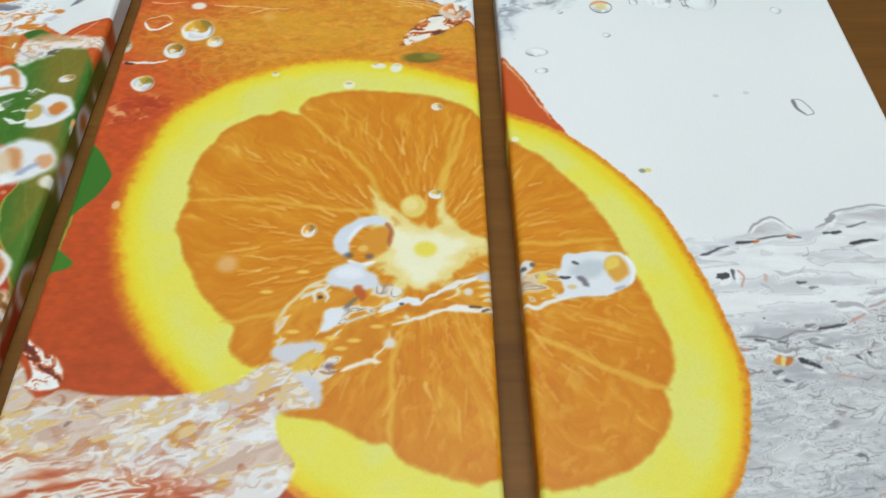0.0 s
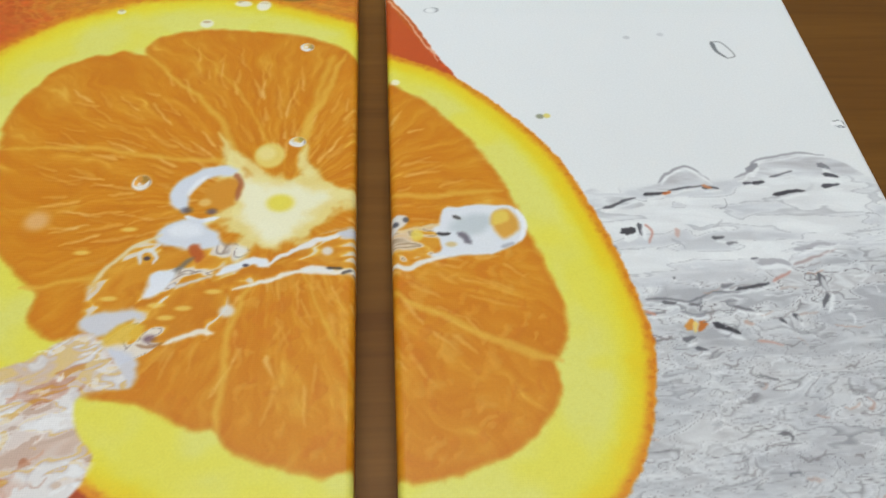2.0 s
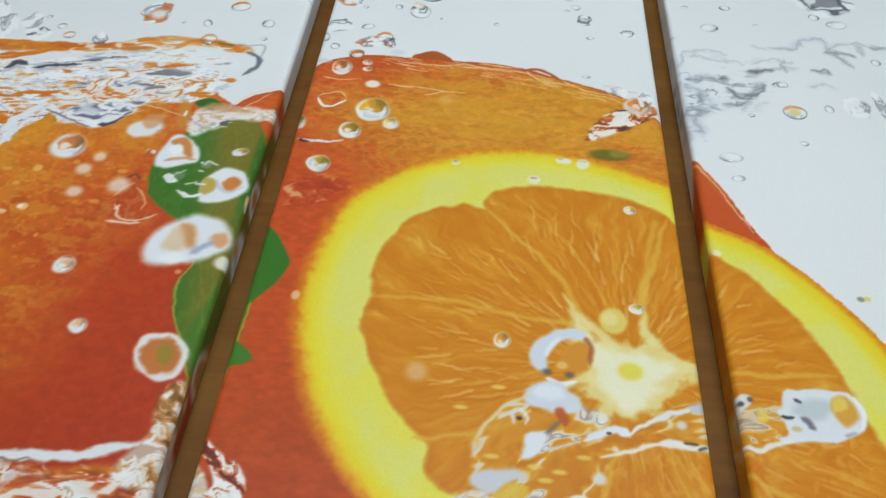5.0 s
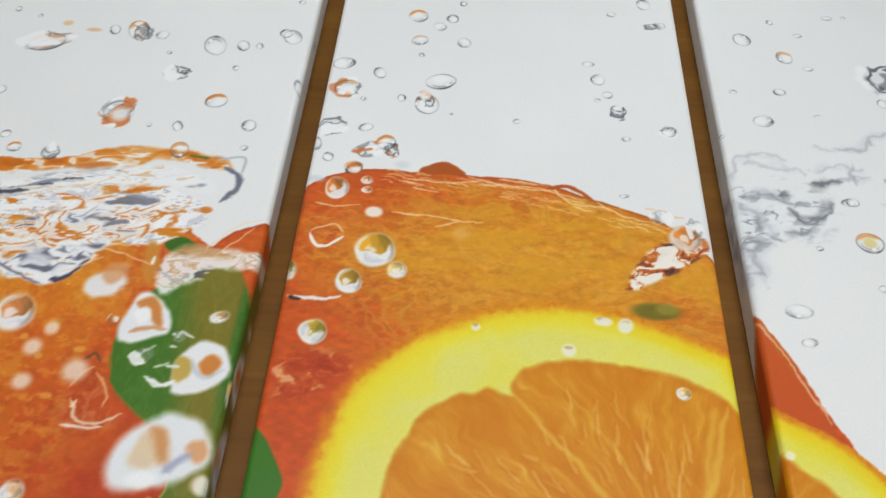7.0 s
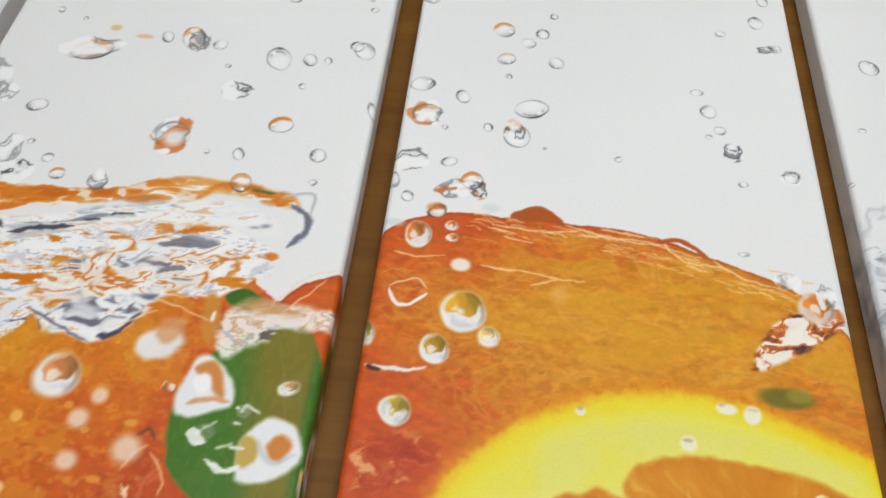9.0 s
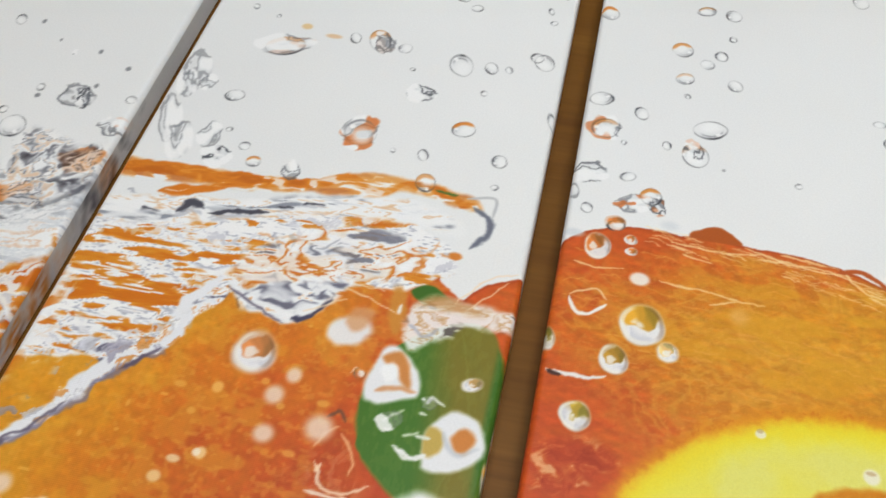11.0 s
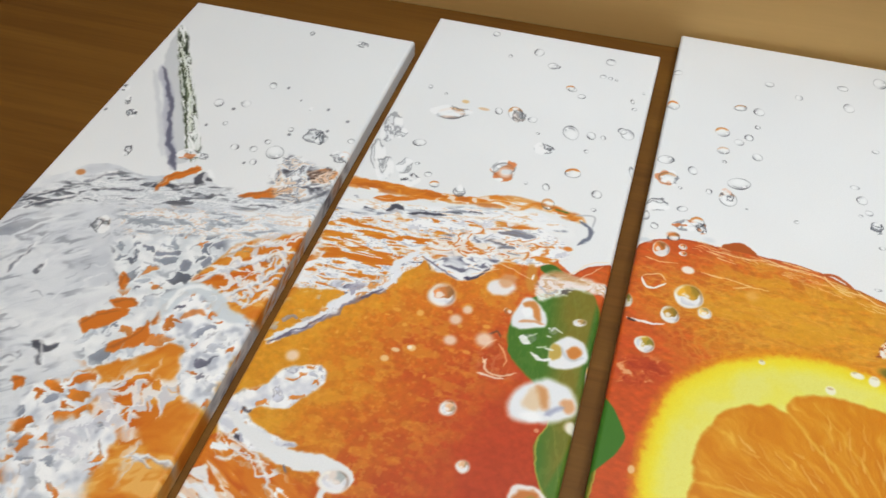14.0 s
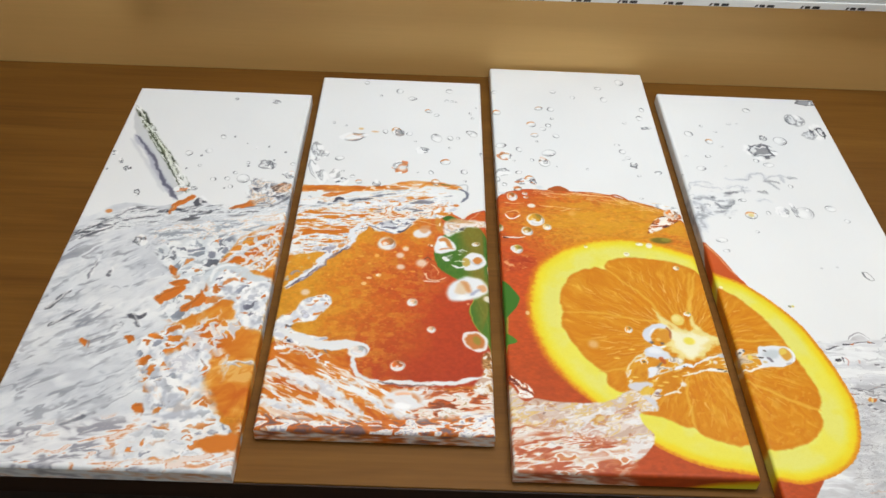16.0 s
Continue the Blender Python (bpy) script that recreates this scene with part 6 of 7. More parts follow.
stroke([(-191, 486), (-178, 492), (-171, 486)], 0.5, 0.5, (238, 200, 150), 0.6, 1, 6, 15, 1)
stroke([(-196, 437), (-184, 436), (-167, 439)], 1.6, 0.9, (232, 226, 224), 0.7, 2, 6, 16, 1)
stroke([(-196, 437), (-189, 436)], 1.4, 0.8, (70, 44, 40), 0.7, 1.5, 6, 17, 1)
bubble(-288.8, 414.7, 3.5, 3.9, 0.3, 0.5, 19, 9)
rag(-250.5, 404.9, 4.8, 4.5, 0.2, 10, 19, 0)
rag(-266.9, 392.9, 6.8, 5.6, 0.2, 11, 19, 0)
stroke([(-261, 378), (-252, 375), (-246, 379)], 1.3, 1.6, (232, 234, 232), 0.7, 1.5, 6, 21, 1)
stroke([(-253, 387), (-246, 387)], 0.9, 0.9, (220, 226, 214), 0.7, 0, 6, 22, 1)
drop(-309.4, 311.4, 6.7, 6.4, (226, 180, 140), 0.95, 0.35, 12, 14, 0.15)
drop(-285.8, 268.9, 5.4, 5.9, (226, 180, 140), 0.95, 0.35, 12, 15, 0.15)
drop(-322.6, 212.8, 9.2, 8.5, (206, 104, 46), 0.9, 0.2, 12, 16, 0.15)
speck(-369.1, 341.1, 3.4, 3.0, (240, 200, 140), 0.9, 0.35)
speck(-351.9, 356.6, 2.9, 3.1, (240, 200, 140), 0.9, 0.35)
speck(-356.4, 392.0, 3.0, 3.2, (236, 176, 90), 0.9, 0.35)
speck(-363.6, 351.3, 3.4, 2.0, (240, 214, 170), 0.8, 0.35)
speck(-353.9, 356.7, 2.1, 2.0, (244, 232, 214), 0.8, 0.35)
speck(-172.5, 301.5, 2.5, 3.4, (232, 190, 140), 0.9, 0.35)
speck(-242.9, 312.5, 1.9, 1.8, (230, 170, 130), 0.7, 0.35)
speck(-218.8, 321.5, 3.9, 5.0, (228, 226, 210), 0.9, 0.35)
speck(-209.5, 317.5, 1.6, 1.3, (150, 190, 120), 0.8, 0.35)
speck(-38.5, 412.1, 3.9, 4.0, (236, 232, 214), 0.9, 0.3)
speck(-38.7, 413.8, 2.4, 1.1, (190, 160, 110), 0.7, 0.35)
speck(-20.0, 432.5, 4.1, 3.0, (236, 232, 214), 0.9, 0.3)
speck(-20.2, 434.3, 2.4, 1.2, (190, 160, 110), 0.7, 0.35)
speck(-6.3, 430.9, 4.1, 4.7, (236, 232, 214), 0.9, 0.3)
speck(-6.5, 432.7, 2.4, 1.2, (190, 160, 110), 0.7, 0.35)
speck(-89.6, 423.5, 2.6, 2.3, (236, 232, 214), 0.9, 0.3)
speck(-89.9, 425.2, 1.6, 1.2, (190, 160, 110), 0.7, 0.35)
drop(21.1, 389.5, 4.5, 4.3, (226, 180, 100), 0.9, 0.2, 0, 18, 0.15)
drop(-55.3, 280.1, 5.2, 6.0, (216, 150, 60), 0.8, 0.2, -0, 19, 0.15)
drop(19.7, 309.0, 4.9, 4.3, (226, 186, 90), 0.85, 0.15, -0, 20, 0.15)
speck(-99.6, 255.1, 5.7, 6.0, (224, 176, 120), 0.85, 0.6)
speck(71.1, 357.3, 2.5, 2.5, (240, 236, 220), 0.8, 0.35)
water([(-4, 458), (6, 477), (19, 491), (43, 497), (46, 487), (29, 473), (13, 462), (-1, 456)], [(0.0, 60, 40, 60), (0.2, 150, 70, 40), (0.4, 206, 110, 44), (0.6, 238, 236, 238), (1.0, 244, 244, 244)], 9, 5, 25, 1.4, 1.5, 2, 30, 0.9, 1.3, 0)
drop(34.1, 497.2, 10.9, 11.9, (206, 120, 46), 0.45, 0.15, 6, 22, 0.05)
speck(11.3, 441.4, 13.6, 5.8, (92, 96, 32), 0.8, 0.3)
speck(17.7, 443.2, 6.1, 4.1, (160, 150, 60), 0.6, 0.4)
speck(-7.1, 429.3, 3.7, 4.0, (236, 232, 214), 0.9, 0.35)
speck(-17.4, 432.2, 3.7, 2.9, (236, 232, 214), 0.9, 0.35)
drop(-180.3, 521.7, 8.4, 10.5, (200, 112, 46), 0.85, 0.12, 5, 23, 0.3)
drop(-161.9, 529.8, 4.4, 4.0, (206, 120, 56), 0.8, 0.15, 5, 24, 0.15)
drop(-161.0, 521.5, 4.0, 3.1, (206, 120, 56), 0.85, 0.15, 5, 25, 0.15)
drop(-171.7, 540.4, 6.9, 5.9, (206, 120, 56), 0.5, 0.12, 5, 26, 0.05)

# bubbles and scraps of water above the fruit
rag(-737.3, 585.4, 4.9, 5.7, 0.85, 27, 18, 0)
rag(-722.7, 566.9, 3.4, 7.8, 0.85, 28, 18, 0)
rag(-710.0, 550.8, 6.6, 6.0, 0.85, 29, 18, 0)
rag(-683.3, 499.3, 4.0, 8.8, 0.85, 30, 18, 0)
bubble(-634.1, 591.9, 5.7, 7.6, 0.6, 0, 18, 31)
bubble(-593.8, 634.5, 4.3, 6.3, 0.8, 0, 18, 32)
bubble(-613.3, 563.8, 2.8, 3.6, 0.6, 0, 18, 33)
bubble(-588.7, 534.0, 4.9, 5.3, 0.6, 0, 18, 34)
bubble(-570.3, 536.7, 4.4, 5.3, 0.6, 0, 18, 35)
bubble(-549.0, 538.2, 9.7, 11.1, 0.5, 0, 18, 36)
bubble(-562.8, 519.6, 3.9, 5.1, 0.6, 0, 18, 0)
bubble(-561.7, 550.6, 3.6, 4.0, 0.8, 0, 18, 1)
bubble(-547.7, 574.4, 3.2, 4.2, 0.6, 0, 18, 2)
bubble(-485.6, 575.7, 4.0, 4.0, 0.6, 0, 18, 3)
speck(-736.8, 548.2, 1.4, 2.3, (110, 112, 118), 0.8, 0.35)
speck(-576.9, 635.9, 1.4, 2.3, (110, 112, 118), 0.8, 0.35)
speck(-615.6, 587.1, 1.9, 2.2, (110, 112, 118), 0.8, 0.35)
speck(-630.1, 556.0, 1.4, 2.1, (110, 112, 118), 0.8, 0.35)
speck(-524.6, 614.6, 1.4, 2.2, (110, 112, 118), 0.8, 0.35)
speck(-499.5, 602.6, 1.8, 2.1, (110, 112, 118), 0.8, 0.35)
speck(-546.5, 566.9, 1.8, 2.0, (110, 112, 118), 0.8, 0.35)
speck(-513.0, 582.9, 1.4, 2.1, (110, 112, 118), 0.8, 0.35)
speck(-570.4, 515.7, 1.3, 1.9, (110, 112, 118), 0.8, 0.35)
speck(-556.4, 620.3, 0.9, 1.5, (110, 112, 118), 0.8, 0.35)
speck(-492.7, 532.3, 1.3, 1.9, (110, 112, 118), 0.8, 0.35)
bubble(-607.3, 599.0, 5.7, 6.7, 0.3, 0, 18, 4)
rag(-522.2, 570.7, 14.3, 13.5, 0.45, 5, 18, 0)
rag(-516.1, 571.3, 5.4, 10.8, 0.8, 6, 18, 0)
rag(-488.2, 549.6, 9.6, 8.9, 0.5, 7, 18, 0.4)
rag(-610.5, 512.5, 5.3, 5.2, 0.6, 8, 18, 0)
rag(-655.1, 403.0, 9.0, 10.2, 0.6, 9, 19, 0)
bubble(-405.2, 646.9, 16.4, 10.7, 0.55, 0.6, 18, 10)
rag(-404.7, 648.5, 18.3, 11.4, 0.35, 11, 18, 0.2)
speck(-396.8, 669.3, 3.7, 2.9, (222, 180, 110), 0.7, 0.35)
bubble(-360.6, 664.5, 4.5, 6.4, 0.6, 0, 18, 12)
bubble(-343.5, 665.6, 9.0, 12.7, 0.7, 0.6, 18, 13)
rag(-340.2, 663.7, 8.1, 11.3, 0.5, 14, 18, 0.1)
bubble(-438.1, 682.7, 2.8, 3.8, 0.6, 0, 18, 15)
bubble(-419.5, 676.0, 1.9, 2.3, 0.6, 0, 18, 16)
bubble(-325.3, 661.3, 5.8, 5.6, 0.5, 0, 18, 17)
bubble(-315.6, 642.2, 2.2, 2.0, 0.6, 0, 18, 18)
bubble(-284.9, 653.0, 9.6, 12.8, 0.85, 0, 18, 19)
bubble(-264.8, 654.1, 5.2, 6.7, 0.6, 0, 18, 20)
bubble(-253.0, 654.5, 3.0, 4.0, 0.4, 0, 18, 21)
bubble(-230.7, 708.5, 3.1, 2.9, 0.6, 0, 18, 22)
bubble(-285.5, 713.4, 5.1, 4.5, 0.6, 0, 18, 23)
bubble(-270.3, 754.3, 4.2, 3.9, 0.6, 0, 18, 24)
bubble(-255.8, 752.4, 1.9, 2.3, 0.6, 0, 18, 25)
bubble(-320.9, 756.2, 5.8, 4.0, 0.8, 0, 18, 26)
bubble(-265.2, 629.4, 2.6, 3.2, 0.6, 0, 18, 27)
bubble(-310.4, 568.3, 2.1, 2.3, 0.4, 0, 18, 28)
bubble(-291.5, 568.4, 4.1, 5.8, 0.6, 0, 18, 29)
bubble(-245.0, 572.5, 5.6, 6.3, 0.8, 0, 18, 30)
bubble(-244.2, 551.8, 2.8, 2.7, 0.6, 0, 19, 31)
bubble(-400.4, 552.7, 4.2, 4.2, 0.6, 0, 18, 32)
bubble(-421.8, 594.0, 7.5, 5.9, 0.8, 0, 18, 33)
bubble(-414.4, 564.2, 2.6, 2.5, 0.8, 0, 18, 34)
bubble(-234.4, 720.8, 2.3, 4.4, 0.6, 0, 18, 35)
bubble(-225.1, 737.7, 1.8, 2.3, 0.3, 0, 18, 36)
bubble(-299.0, 723.9, 5.6, 5.3, 0.5, 0.8, 18, 0)
bubble(-271.4, 595.0, 8.7, 7.8, 0.5, 0.9, 18, 1)
bubble(-390.8, 541.5, 5.4, 5.3, 0.5, 0.8, 18, 2)
speck(-375.8, 663.2, 5.5, 2.2, (220, 170, 110), 0.6, 0.35)
bubble(-231.2, 666.6, 7.4, 9.4, 0.7, 0, 18, 3)
rag(-304.5, 621.8, 10.3, 8.4, 0.7, 4, 18, 0)
rag(-333.9, 579.3, 12.6, 13.3, 0.4, 5, 18, 0.95)
bubble(-333.9, 579.3, 12.2, 13.3, 0.25, 0, 18, 6)
rag(-365.6, 537.6, 7.4, 8.0, 0.5, 7, 18, 0)
rag(-414.3, 541.7, 9.2, 8.4, 0.8, 8, 18, 0)
rag(-454.8, 612.9, 9.9, 20.8, 0.35, 9, 18, 0)
rag(-456.3, 598.0, 6.3, 13.5, 0.35, 10, 18, 0)
rag(-443.6, 602.2, 7.1, 6.8, 0.35, 11, 18, 0)
rag(-454.8, 564.0, 7.8, 25.5, 0.35, 12, 18, 0)
rag(-442.9, 551.4, 8.5, 18.6, 0.35, 13, 18, 0)
rag(-424.7, 557.5, 8.5, 12.4, 0.35, 14, 18, 0)
bubble(-397.0, 797.4, 4.5, 5.1, 0.6, 0, 5, 15)
bubble(-372.4, 761.1, 2.6, 3.3, 0.6, 0, 4, 16)
bubble(-344.0, 776.5, 6.2, 8.3, 0.6, 0, 4, 17)
bubble(-324.6, 756.7, 6.2, 6.5, 0.6, 0, 4, 18)
bubble(-266.5, 782.5, 6.3, 6.7, 0.6, 0, 4, 19)
bubble(-296.7, 722.2, 5.2, 4.7, 0.6, 0, 4, 20)
bubble(-262.1, 753.4, 2.7, 3.2, 0.6, 0, 4, 21)
bubble(-236.8, 670.5, 5.1, 5.9, 0.6, 0, 4, 22)
rag(-591.8, 736.1, 3.4, 4.8, 0.6, 23, 4, 0)
rag(-530.9, 732.8, 7.7, 6.3, 0.6, 24, 4, 0)
rag(-660.4, 755.0, 4.3, 4.9, 0.6, 25, 4, 0)
rag(-541.4, 610.5, 2.4, 2.8, 0.6, 26, 4, 0)
bubble(-195.9, 785.8, 6.1, 4.8, 0.5, 0, 18, 27)
bubble(-138.9, 671.2, 7.2, 6.5, 0.75, 0.3, 18, 28)
bubble(-116.1, 698.3, 4.7, 6.1, 0.6, 0, 18, 29)
bubble(-109.2, 717.2, 3.0, 3.5, 0.6, 0, 18, 30)
bubble(-125.3, 687.8, 5.5, 5.3, 0.3, 0, 18, 31)
bubble(-136.9, 654.9, 2.5, 2.5, 0.4, 0, 18, 32)
bubble(-106.9, 670.7, 5.8, 6.4, 0.35, 0, 18, 33)
bubble(-190.6, 641.0, 9.2, 6.9, 0.8, 0, 18, 34)
bubble(-164.3, 632.5, 4.9, 6.7, 0.8, 0, 18, 35)
bubble(-120.6, 626.7, 12.5, 8.9, 0.9, 0, 18, 36)
bubble(-146.8, 607.7, 3.2, 4.1, 0.6, 0, 18, 0)
bubble(-167.8, 577.4, 5.9, 4.4, 0.6, 0, 19, 1)
bubble(-198.5, 560.3, 3.9, 7.6, 0.6, 0, 19, 2)
bubble(-189.1, 548.4, 4.2, 4.8, 0.6, 0, 19, 3)
bubble(-171.2, 538.3, 6.4, 4.6, 0.7, 0.3, 19, 4)
bubble(-172.9, 605.0, 2.0, 2.3, 0.6, 0, 18, 5)
bubble(-218.5, 613.2, 3.3, 8.5, 0.5, 0, 18, 6)
bubble(-193.7, 728.1, 7.2, 8.8, 0.4, 0.9, 18, 7)
bubble(-127.2, 743.9, 7.1, 5.8, 0.6, 0.5, 18, 8)
bubble(-109.1, 742.4, 6.2, 7.2, 0.8, 0, 18, 9)
bubble(-142.0, 699.4, 8.2, 8.2, 0.35, 0.7, 18, 10)
bubble(-129.8, 603.4, 9.5, 11.4, 0.9, 0.3, 19, 11)
rag(-130.0, 606.2, 7.1, 8.0, 0.6, 12, 18, 0.3)
rag(-185.3, 614.9, 10.6, 9.6, 0.6, 13, 18, 0.8)
bubble(-185.3, 614.9, 10.6, 9.6, 0.5, 0.4, 18, 14)
rag(-191.1, 577.1, 11.1, 10.1, 0.55, 15, 19, 0)
rag(-163.6, 557.0, 11.5, 7.4, 0.4, 16, 19, 0.9)
rag(-148.8, 558.7, 6.1, 8.5, 0.7, 17, 19, 0.6)
bubble(-153.1, 564.4, 7.7, 7.5, 0.5, 0.8, 19, 18)
speck(-112.1, 594.4, 1.2, 1.1, (130, 132, 136), 0.6, 0.35)
bubble(27.3, 727.7, 5.8, 7.3, 0.7, 0, 5, 19)
bubble(2.0, 713.1, 4.1, 3.2, 0.35, 0, 5, 20)
bubble(-17.5, 654.1, 5.1, 3.4, 0.3, 0, 5, 21)
bubble(-11.8, 637.7, 5.7, 6.7, 0.7, 0, 5, 22)
bubble(-6.0, 621.9, 4.5, 4.3, 0.4, 0, 5, 23)
bubble(-13.0, 616.0, 2.6, 2.1, 0.4, 0, 5, 24)
bubble(3.9, 579.4, 3.6, 2.5, 0.35, 0, 5, 25)
bubble(-0.9, 528.2, 3.4, 1.8, 0.35, 0, 5, 26)
bubble(-68.3, 590.7, 2.9, 2.5, 0.4, 0, 5, 27)
bubble(-109.3, 716.4, 3.3, 2.6, 0.4, 0, 5, 28)
bubble(-136.2, 654.0, 1.9, 2.3, 0.5, 0, 5, 29)
bubble(-116.6, 697.9, 4.8, 5.6, 0.6, 0, 5, 30)
rag(31.8, 700.7, 9.0, 4.4, 0.6, 31, 5, 0)
rag(0.3, 604.1, 8.1, 7.8, 0.75, 32, 5, 0)
rag(33.0, 588.7, 6.2, 5.5, 0.7, 33, 5, 0)
bubble(33.0, 588.7, 5.8, 5.5, 0.5, 0, 5, 34)
bubble(-28.0, 809.6, 6.5, 5.2, 0.6, 0, 5, 35)
bubble(-101.5, 793.8, 5.5, 5.1, 0.4, 0, 4, 36)
bubble(-71.2, 779.5, 4.5, 5.0, 0.3, 0, 4, 0)
bubble(-22.1, 776.7, 6.4, 8.4, 0.3, 0, 4, 1)
bubble(-128.6, 742.7, 7.1, 4.8, 0.5, 0, 4, 2)
bubble(34.2, 751.8, 4.5, 6.6, 0.6, 0, 4, 3)
bubble(37.7, 702.2, 4.4, 4.7, 0.6, 0, 4, 4)
bubble(9.5, 829.8, 8.4, 10.6, 0.8, 0, 5, 5)
rag(21.1, 512.0, 7.4, 6.0, 0.25, 6, 4, 0)
speck(-141.0, 544.7, 4.8, 3.2, (214, 218, 222), 0.8, 0.6)
speck(-194.2, 528.6, 5.4, 2.7, (206, 212, 218), 0.8, 0.6)
rag(40.1, 505.1, 5.3, 8.4, 0.3, 7, 4, 0)
bubble(96.6, 691.2, 7.3, 8.1, 0.8, 0, 5, 8)
bubble(120.4, 713.7, 2.9, 3.2, 0.7, 0, 5, 9)
bubble(139.1, 661.5, 4.7, 3.0, 0.3, 0, 5, 10)
bubble(81.9, 632.7, 3.4, 2.2, 0.35, 0, 5, 11)
bubble(114.2, 634.9, 5.0, 3.9, 0.6, 0, 5, 12)
bubble(98.1, 604.2, 8.2, 6.3, 0.85, 0, 5, 13)
bubble(67.7, 587.6, 2.5, 2.0, 0.5, 0, 5, 14)
bubble(164.7, 722.2, 5.0, 2.7, 0.3, 0, 5, 15)
bubble(177.3, 723.9, 2.1, 2.0, 0.3, 0, 5, 16)
bubble(124.2, 672.8, 6.8, 7.8, 0.7, 0.5, 5, 17)
bubble(138.6, 699.2, 3.7, 2.5, 0.3, 0, 5, 18)
bubble(135.7, 611.9, 3.0, 1.6, 0.25, 0, 5, 19)
bubble(92.4, 447.1, 9.3, 5.9, 0.3, 0, 4, 20)
bubble(94.3, 426.4, 5.4, 3.5, 0.3, 0, 4, 21)
bubble(139.6, 533.3, 5.5, 3.6, 0.4, 0, 5, 22)
bubble(113.7, 494.6, 2.6, 2.1, 0.5, 0, 4, 23)
bubble(201.9, 762.8, 7.3, 6.8, 0.6, 0, 4, 24)
bubble(272.2, 740.9, 18.3, 20.0, 0.9, 0, 4, 25)
bubble(275.8, 496.3, 4.8, 5.1, 0.3, 0, 3, 26)
bubble(260.6, 522.0, 9.7, 7.9, 0.3, 0, 4, 27)
bubble(145.1, 501.5, 9.7, 9.4, 0.6, 0.6, 6, 28)
speck(145.1, 501.5, 4.0, 4.0, (214, 190, 90), 0.6, 0.35)
bubble(170.4, 507.4, 3.7, 4.8, 0.7, 0, 6, 29)
bubble(141.9, 534.0, 5.0, 4.3, 0.5, 0, 6, 30)
bubble(144.8, 466.7, 3.5, 3.1, 0.4, 0, 6, 31)
rag(192.1, 512.2, 9.0, 8.3, 0.35, 32, 6, 0)
rag(208.4, 513.9, 4.9, 15.3, 0.4, 33, 6, 0)
bubble(184.3, 628.2, 4.6, 5.2, 0.6, 0, 6, 34)
bubble(200.1, 619.2, 10.0, 6.9, 0.3, 0, 6, 35)
rag(211.9, 651.6, 10.4, 9.1, 0.6, 36, 6, 0)
bubble(218.4, 569.3, 3.9, 4.7, 0.5, 0, 6, 0)
rag(299.8, 708.9, 12.6, 19.5, 0.9, 1, 4, 0)
rag(303.2, 791.7, 20.7, 10.6, 0.6, 2, 4, 0)
rag(284.1, 700.3, 14.3, 12.8, 0.25, 3, 4, 0)
rag(209.3, 687.5, 7.1, 7.8, 0.8, 4, 4, 0)
bubble(233.7, 681.8, 11.5, 12.5, 0.7, 0, 4, 5)
rag(197.8, 653.1, 22.5, 21.1, 0.7, 6, 4, 0)
rag(190.9, 511.6, 9.6, 10.3, 0.3, 7, 3, 0)
bubble(221.6, 509.9, 14.3, 15.4, 0.3, 0, 3, 8)
rag(272.2, 740.9, 16.4, 16.7, 0.4, 9, 4, 0)
stroke([(261, 395), (262, 386), (267, 379)], 1.6, 0.6, (120, 122, 126), 0.6, 0, 6, 40, 1)
stroke([(261, 395), (267, 394), (272, 382), (267, 379)], 0.5, 0.4, (150, 150, 152), 0.5, 0, 6, 0, 1)
speck(148.9, 328.1, 2.2, 1.9, (130, 130, 100), 0.8, 0.35)
speck(152.7, 328.6, 1.9, 1.9, (222, 206, 90), 0.8, 0.35)
rag(313.9, 320.6, 3.8, 3.9, 0.8, 12, -0, 0)
speck(210.1, 399.2, 2.1, 1.7, (180, 180, 184), 0.5, 0.35)
speck(231.3, 402.2, 2.1, 1.7, (190, 190, 194), 0.5, 0.35)


# ---- the four pictures: meshes ----
def linear(c):
    c = c.clip(0, 1)
    return np.where(c <= 0.04045, c / 12.92, ((c + 0.055) / 1.055) ** 2.4)


def softened(inks, rows, cols):
    """The print stretched round an edge runs together a little along it."""
    grid = inks.reshape(rows, cols, 3)
    padded = np.concatenate((np.repeat(grid[:1], 2, 0), grid, np.repeat(grid[-1:], 2, 0)))
    return (sum(padded[k:k + rows] for k in range(5)) / 5).reshape(-1, 3)


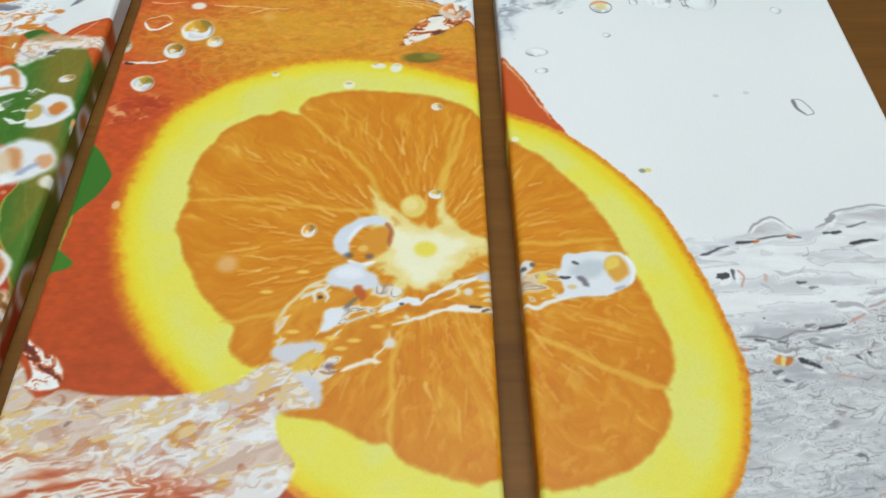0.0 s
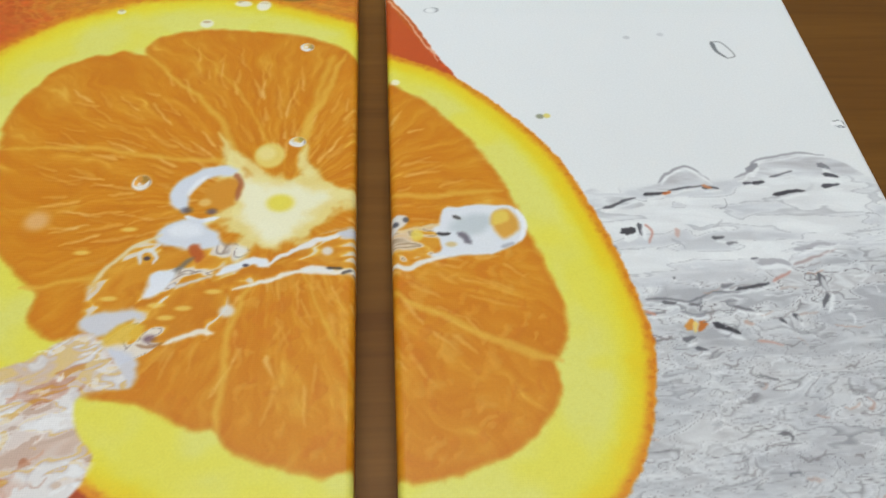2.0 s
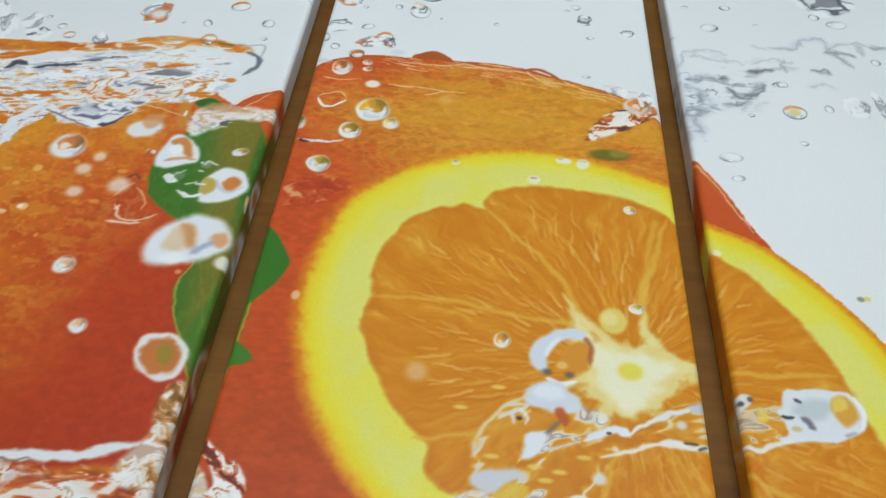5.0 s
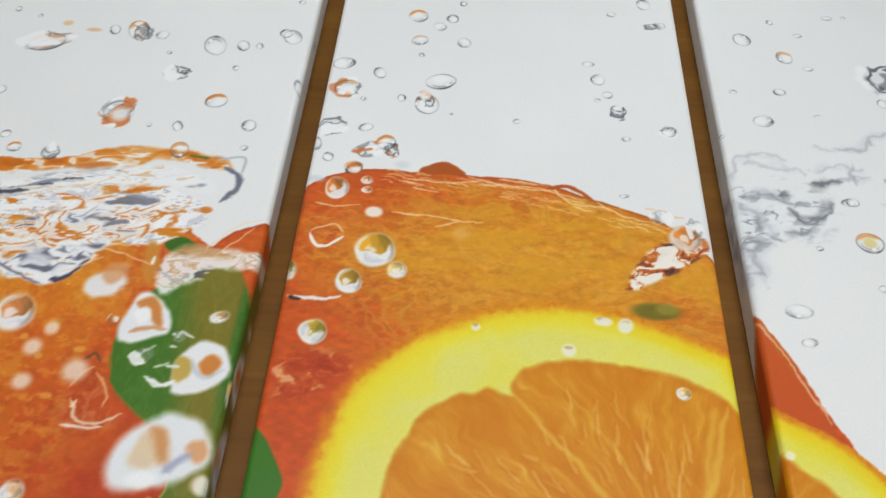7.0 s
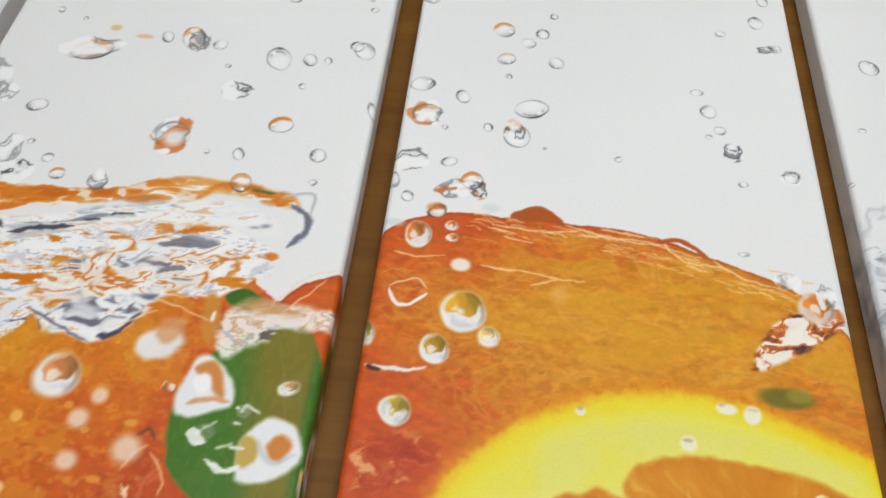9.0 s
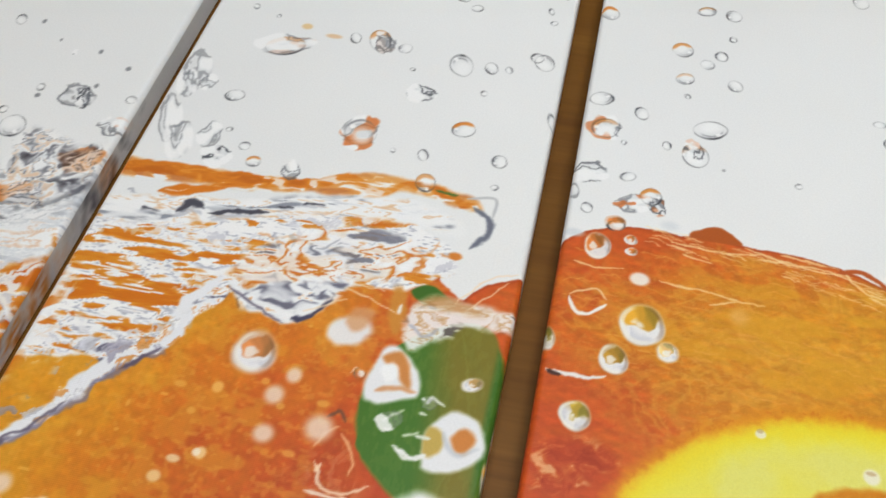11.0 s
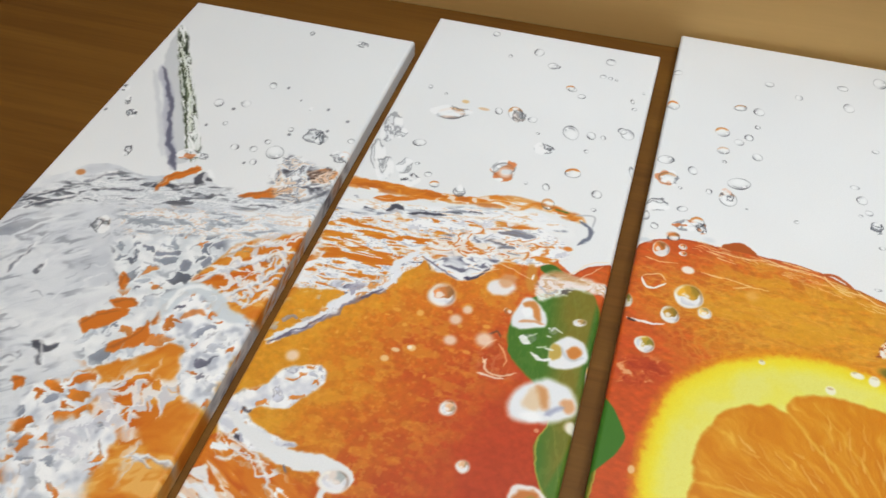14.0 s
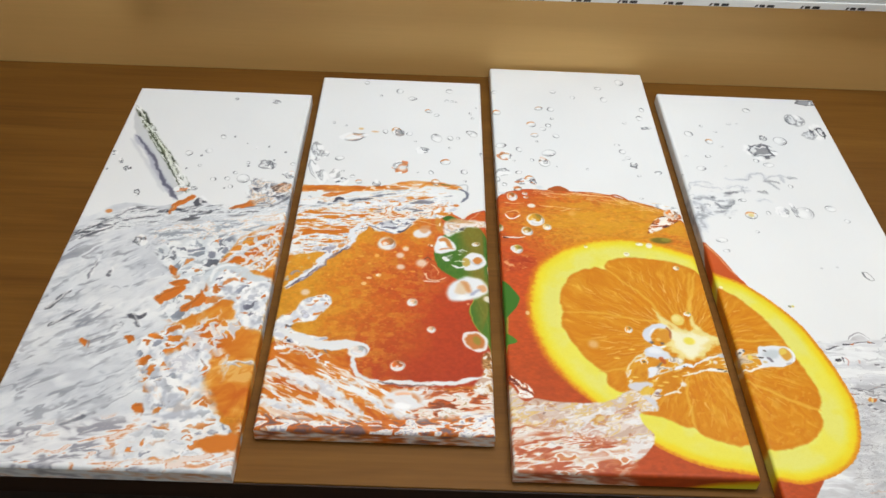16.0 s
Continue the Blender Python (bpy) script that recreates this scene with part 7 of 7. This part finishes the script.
def ink_sheet(name, piece, start, parent, flip, label=""):
    """One sheet of printed canvas as a grid of quads with its ink."""
    _, _, X, Y, Z = piece
    rows, cols = X.shape
    count = rows * cols
    co = np.stack((X / 1000, Y / 1000, (Z + THICK) / 1000), -1).reshape(-1, 3)
    co = co - np.array(parent.location)[None] + np.array((0, 0, TOP))
    i = np.arange(count).reshape(rows, cols)
    quads = np.stack((i[:-1, :-1], i[:-1, 1:], i[1:, 1:], i[1:, :-1]), -1).reshape(-1, 4)
    if flip:
        quads = quads[:, ::-1]
    me = bpy.data.meshes.new(name)
    me.vertices.add(count)
    me.vertices.foreach_set("co", co.astype(np.float32).ravel())
    me.loops.add(quads.size)
    me.loops.foreach_set("vertex_index", quads.ravel().astype(np.int32))
    me.polygons.add(len(quads))
    me.polygons.foreach_set("loop_start", np.arange(0, quads.size, 4, dtype=np.int32))
    me.update(calc_edges=True)
    me.polygons.foreach_set("use_smooth", np.ones(len(quads), bool))
    ink = me.color_attributes.new("ink", "FLOAT_COLOR", "POINT")
    rgba = np.ones((count, 4), np.float32)
    inks = INKS[start:start + count]
    rgba[:, :3] = linear(softened(inks, rows, cols) if name == "wrapped_edge" else inks)
    ink.data.foreach_set("color", rgba.ravel())
    me.materials.append(CANVAS)
    ob = new(name, me)
    ob.parent = parent
    return tagged(ob, label)


LABELS = ("canvas print of a water jet splashing over an orange",
          "short canvas print of a whole wet orange with a green leaf",
          "tall canvas print with most of a cut orange, touching the wall",
          "canvas print with the edge of a cut orange and clear water")
place = 0
for k, p in enumerate(PANELS):
    picture = new("canvas_picture")
    picture.location = ((p[0] + p[1]) / 2000, (p[2] + p[3]) / 2000, TOP)
    tagged(picture, LABELS[k], "picture", "four-part picture")
    for j in range(5):
        piece = PIECES[5 * k + j]
        ink_sheet("printed_front" if j == 0 else "wrapped_edge", piece, place, picture, j in (2, 4), "" if j == 0 else "print folded over the edge")
        place += piece[0].size
    part("backing", box_bm(*[c / 1000 - o for c, o in ((p[0] + 4, picture.location.x), (p[2] + 4, picture.location.y))], 0.0,
                           *[c / 1000 - o for c, o in ((p[1] - 4, picture.location.x), (p[3] - 4, picture.location.y))], THICK / 1000 - 0.004), BACKING, picture, "raw wooden stretcher")
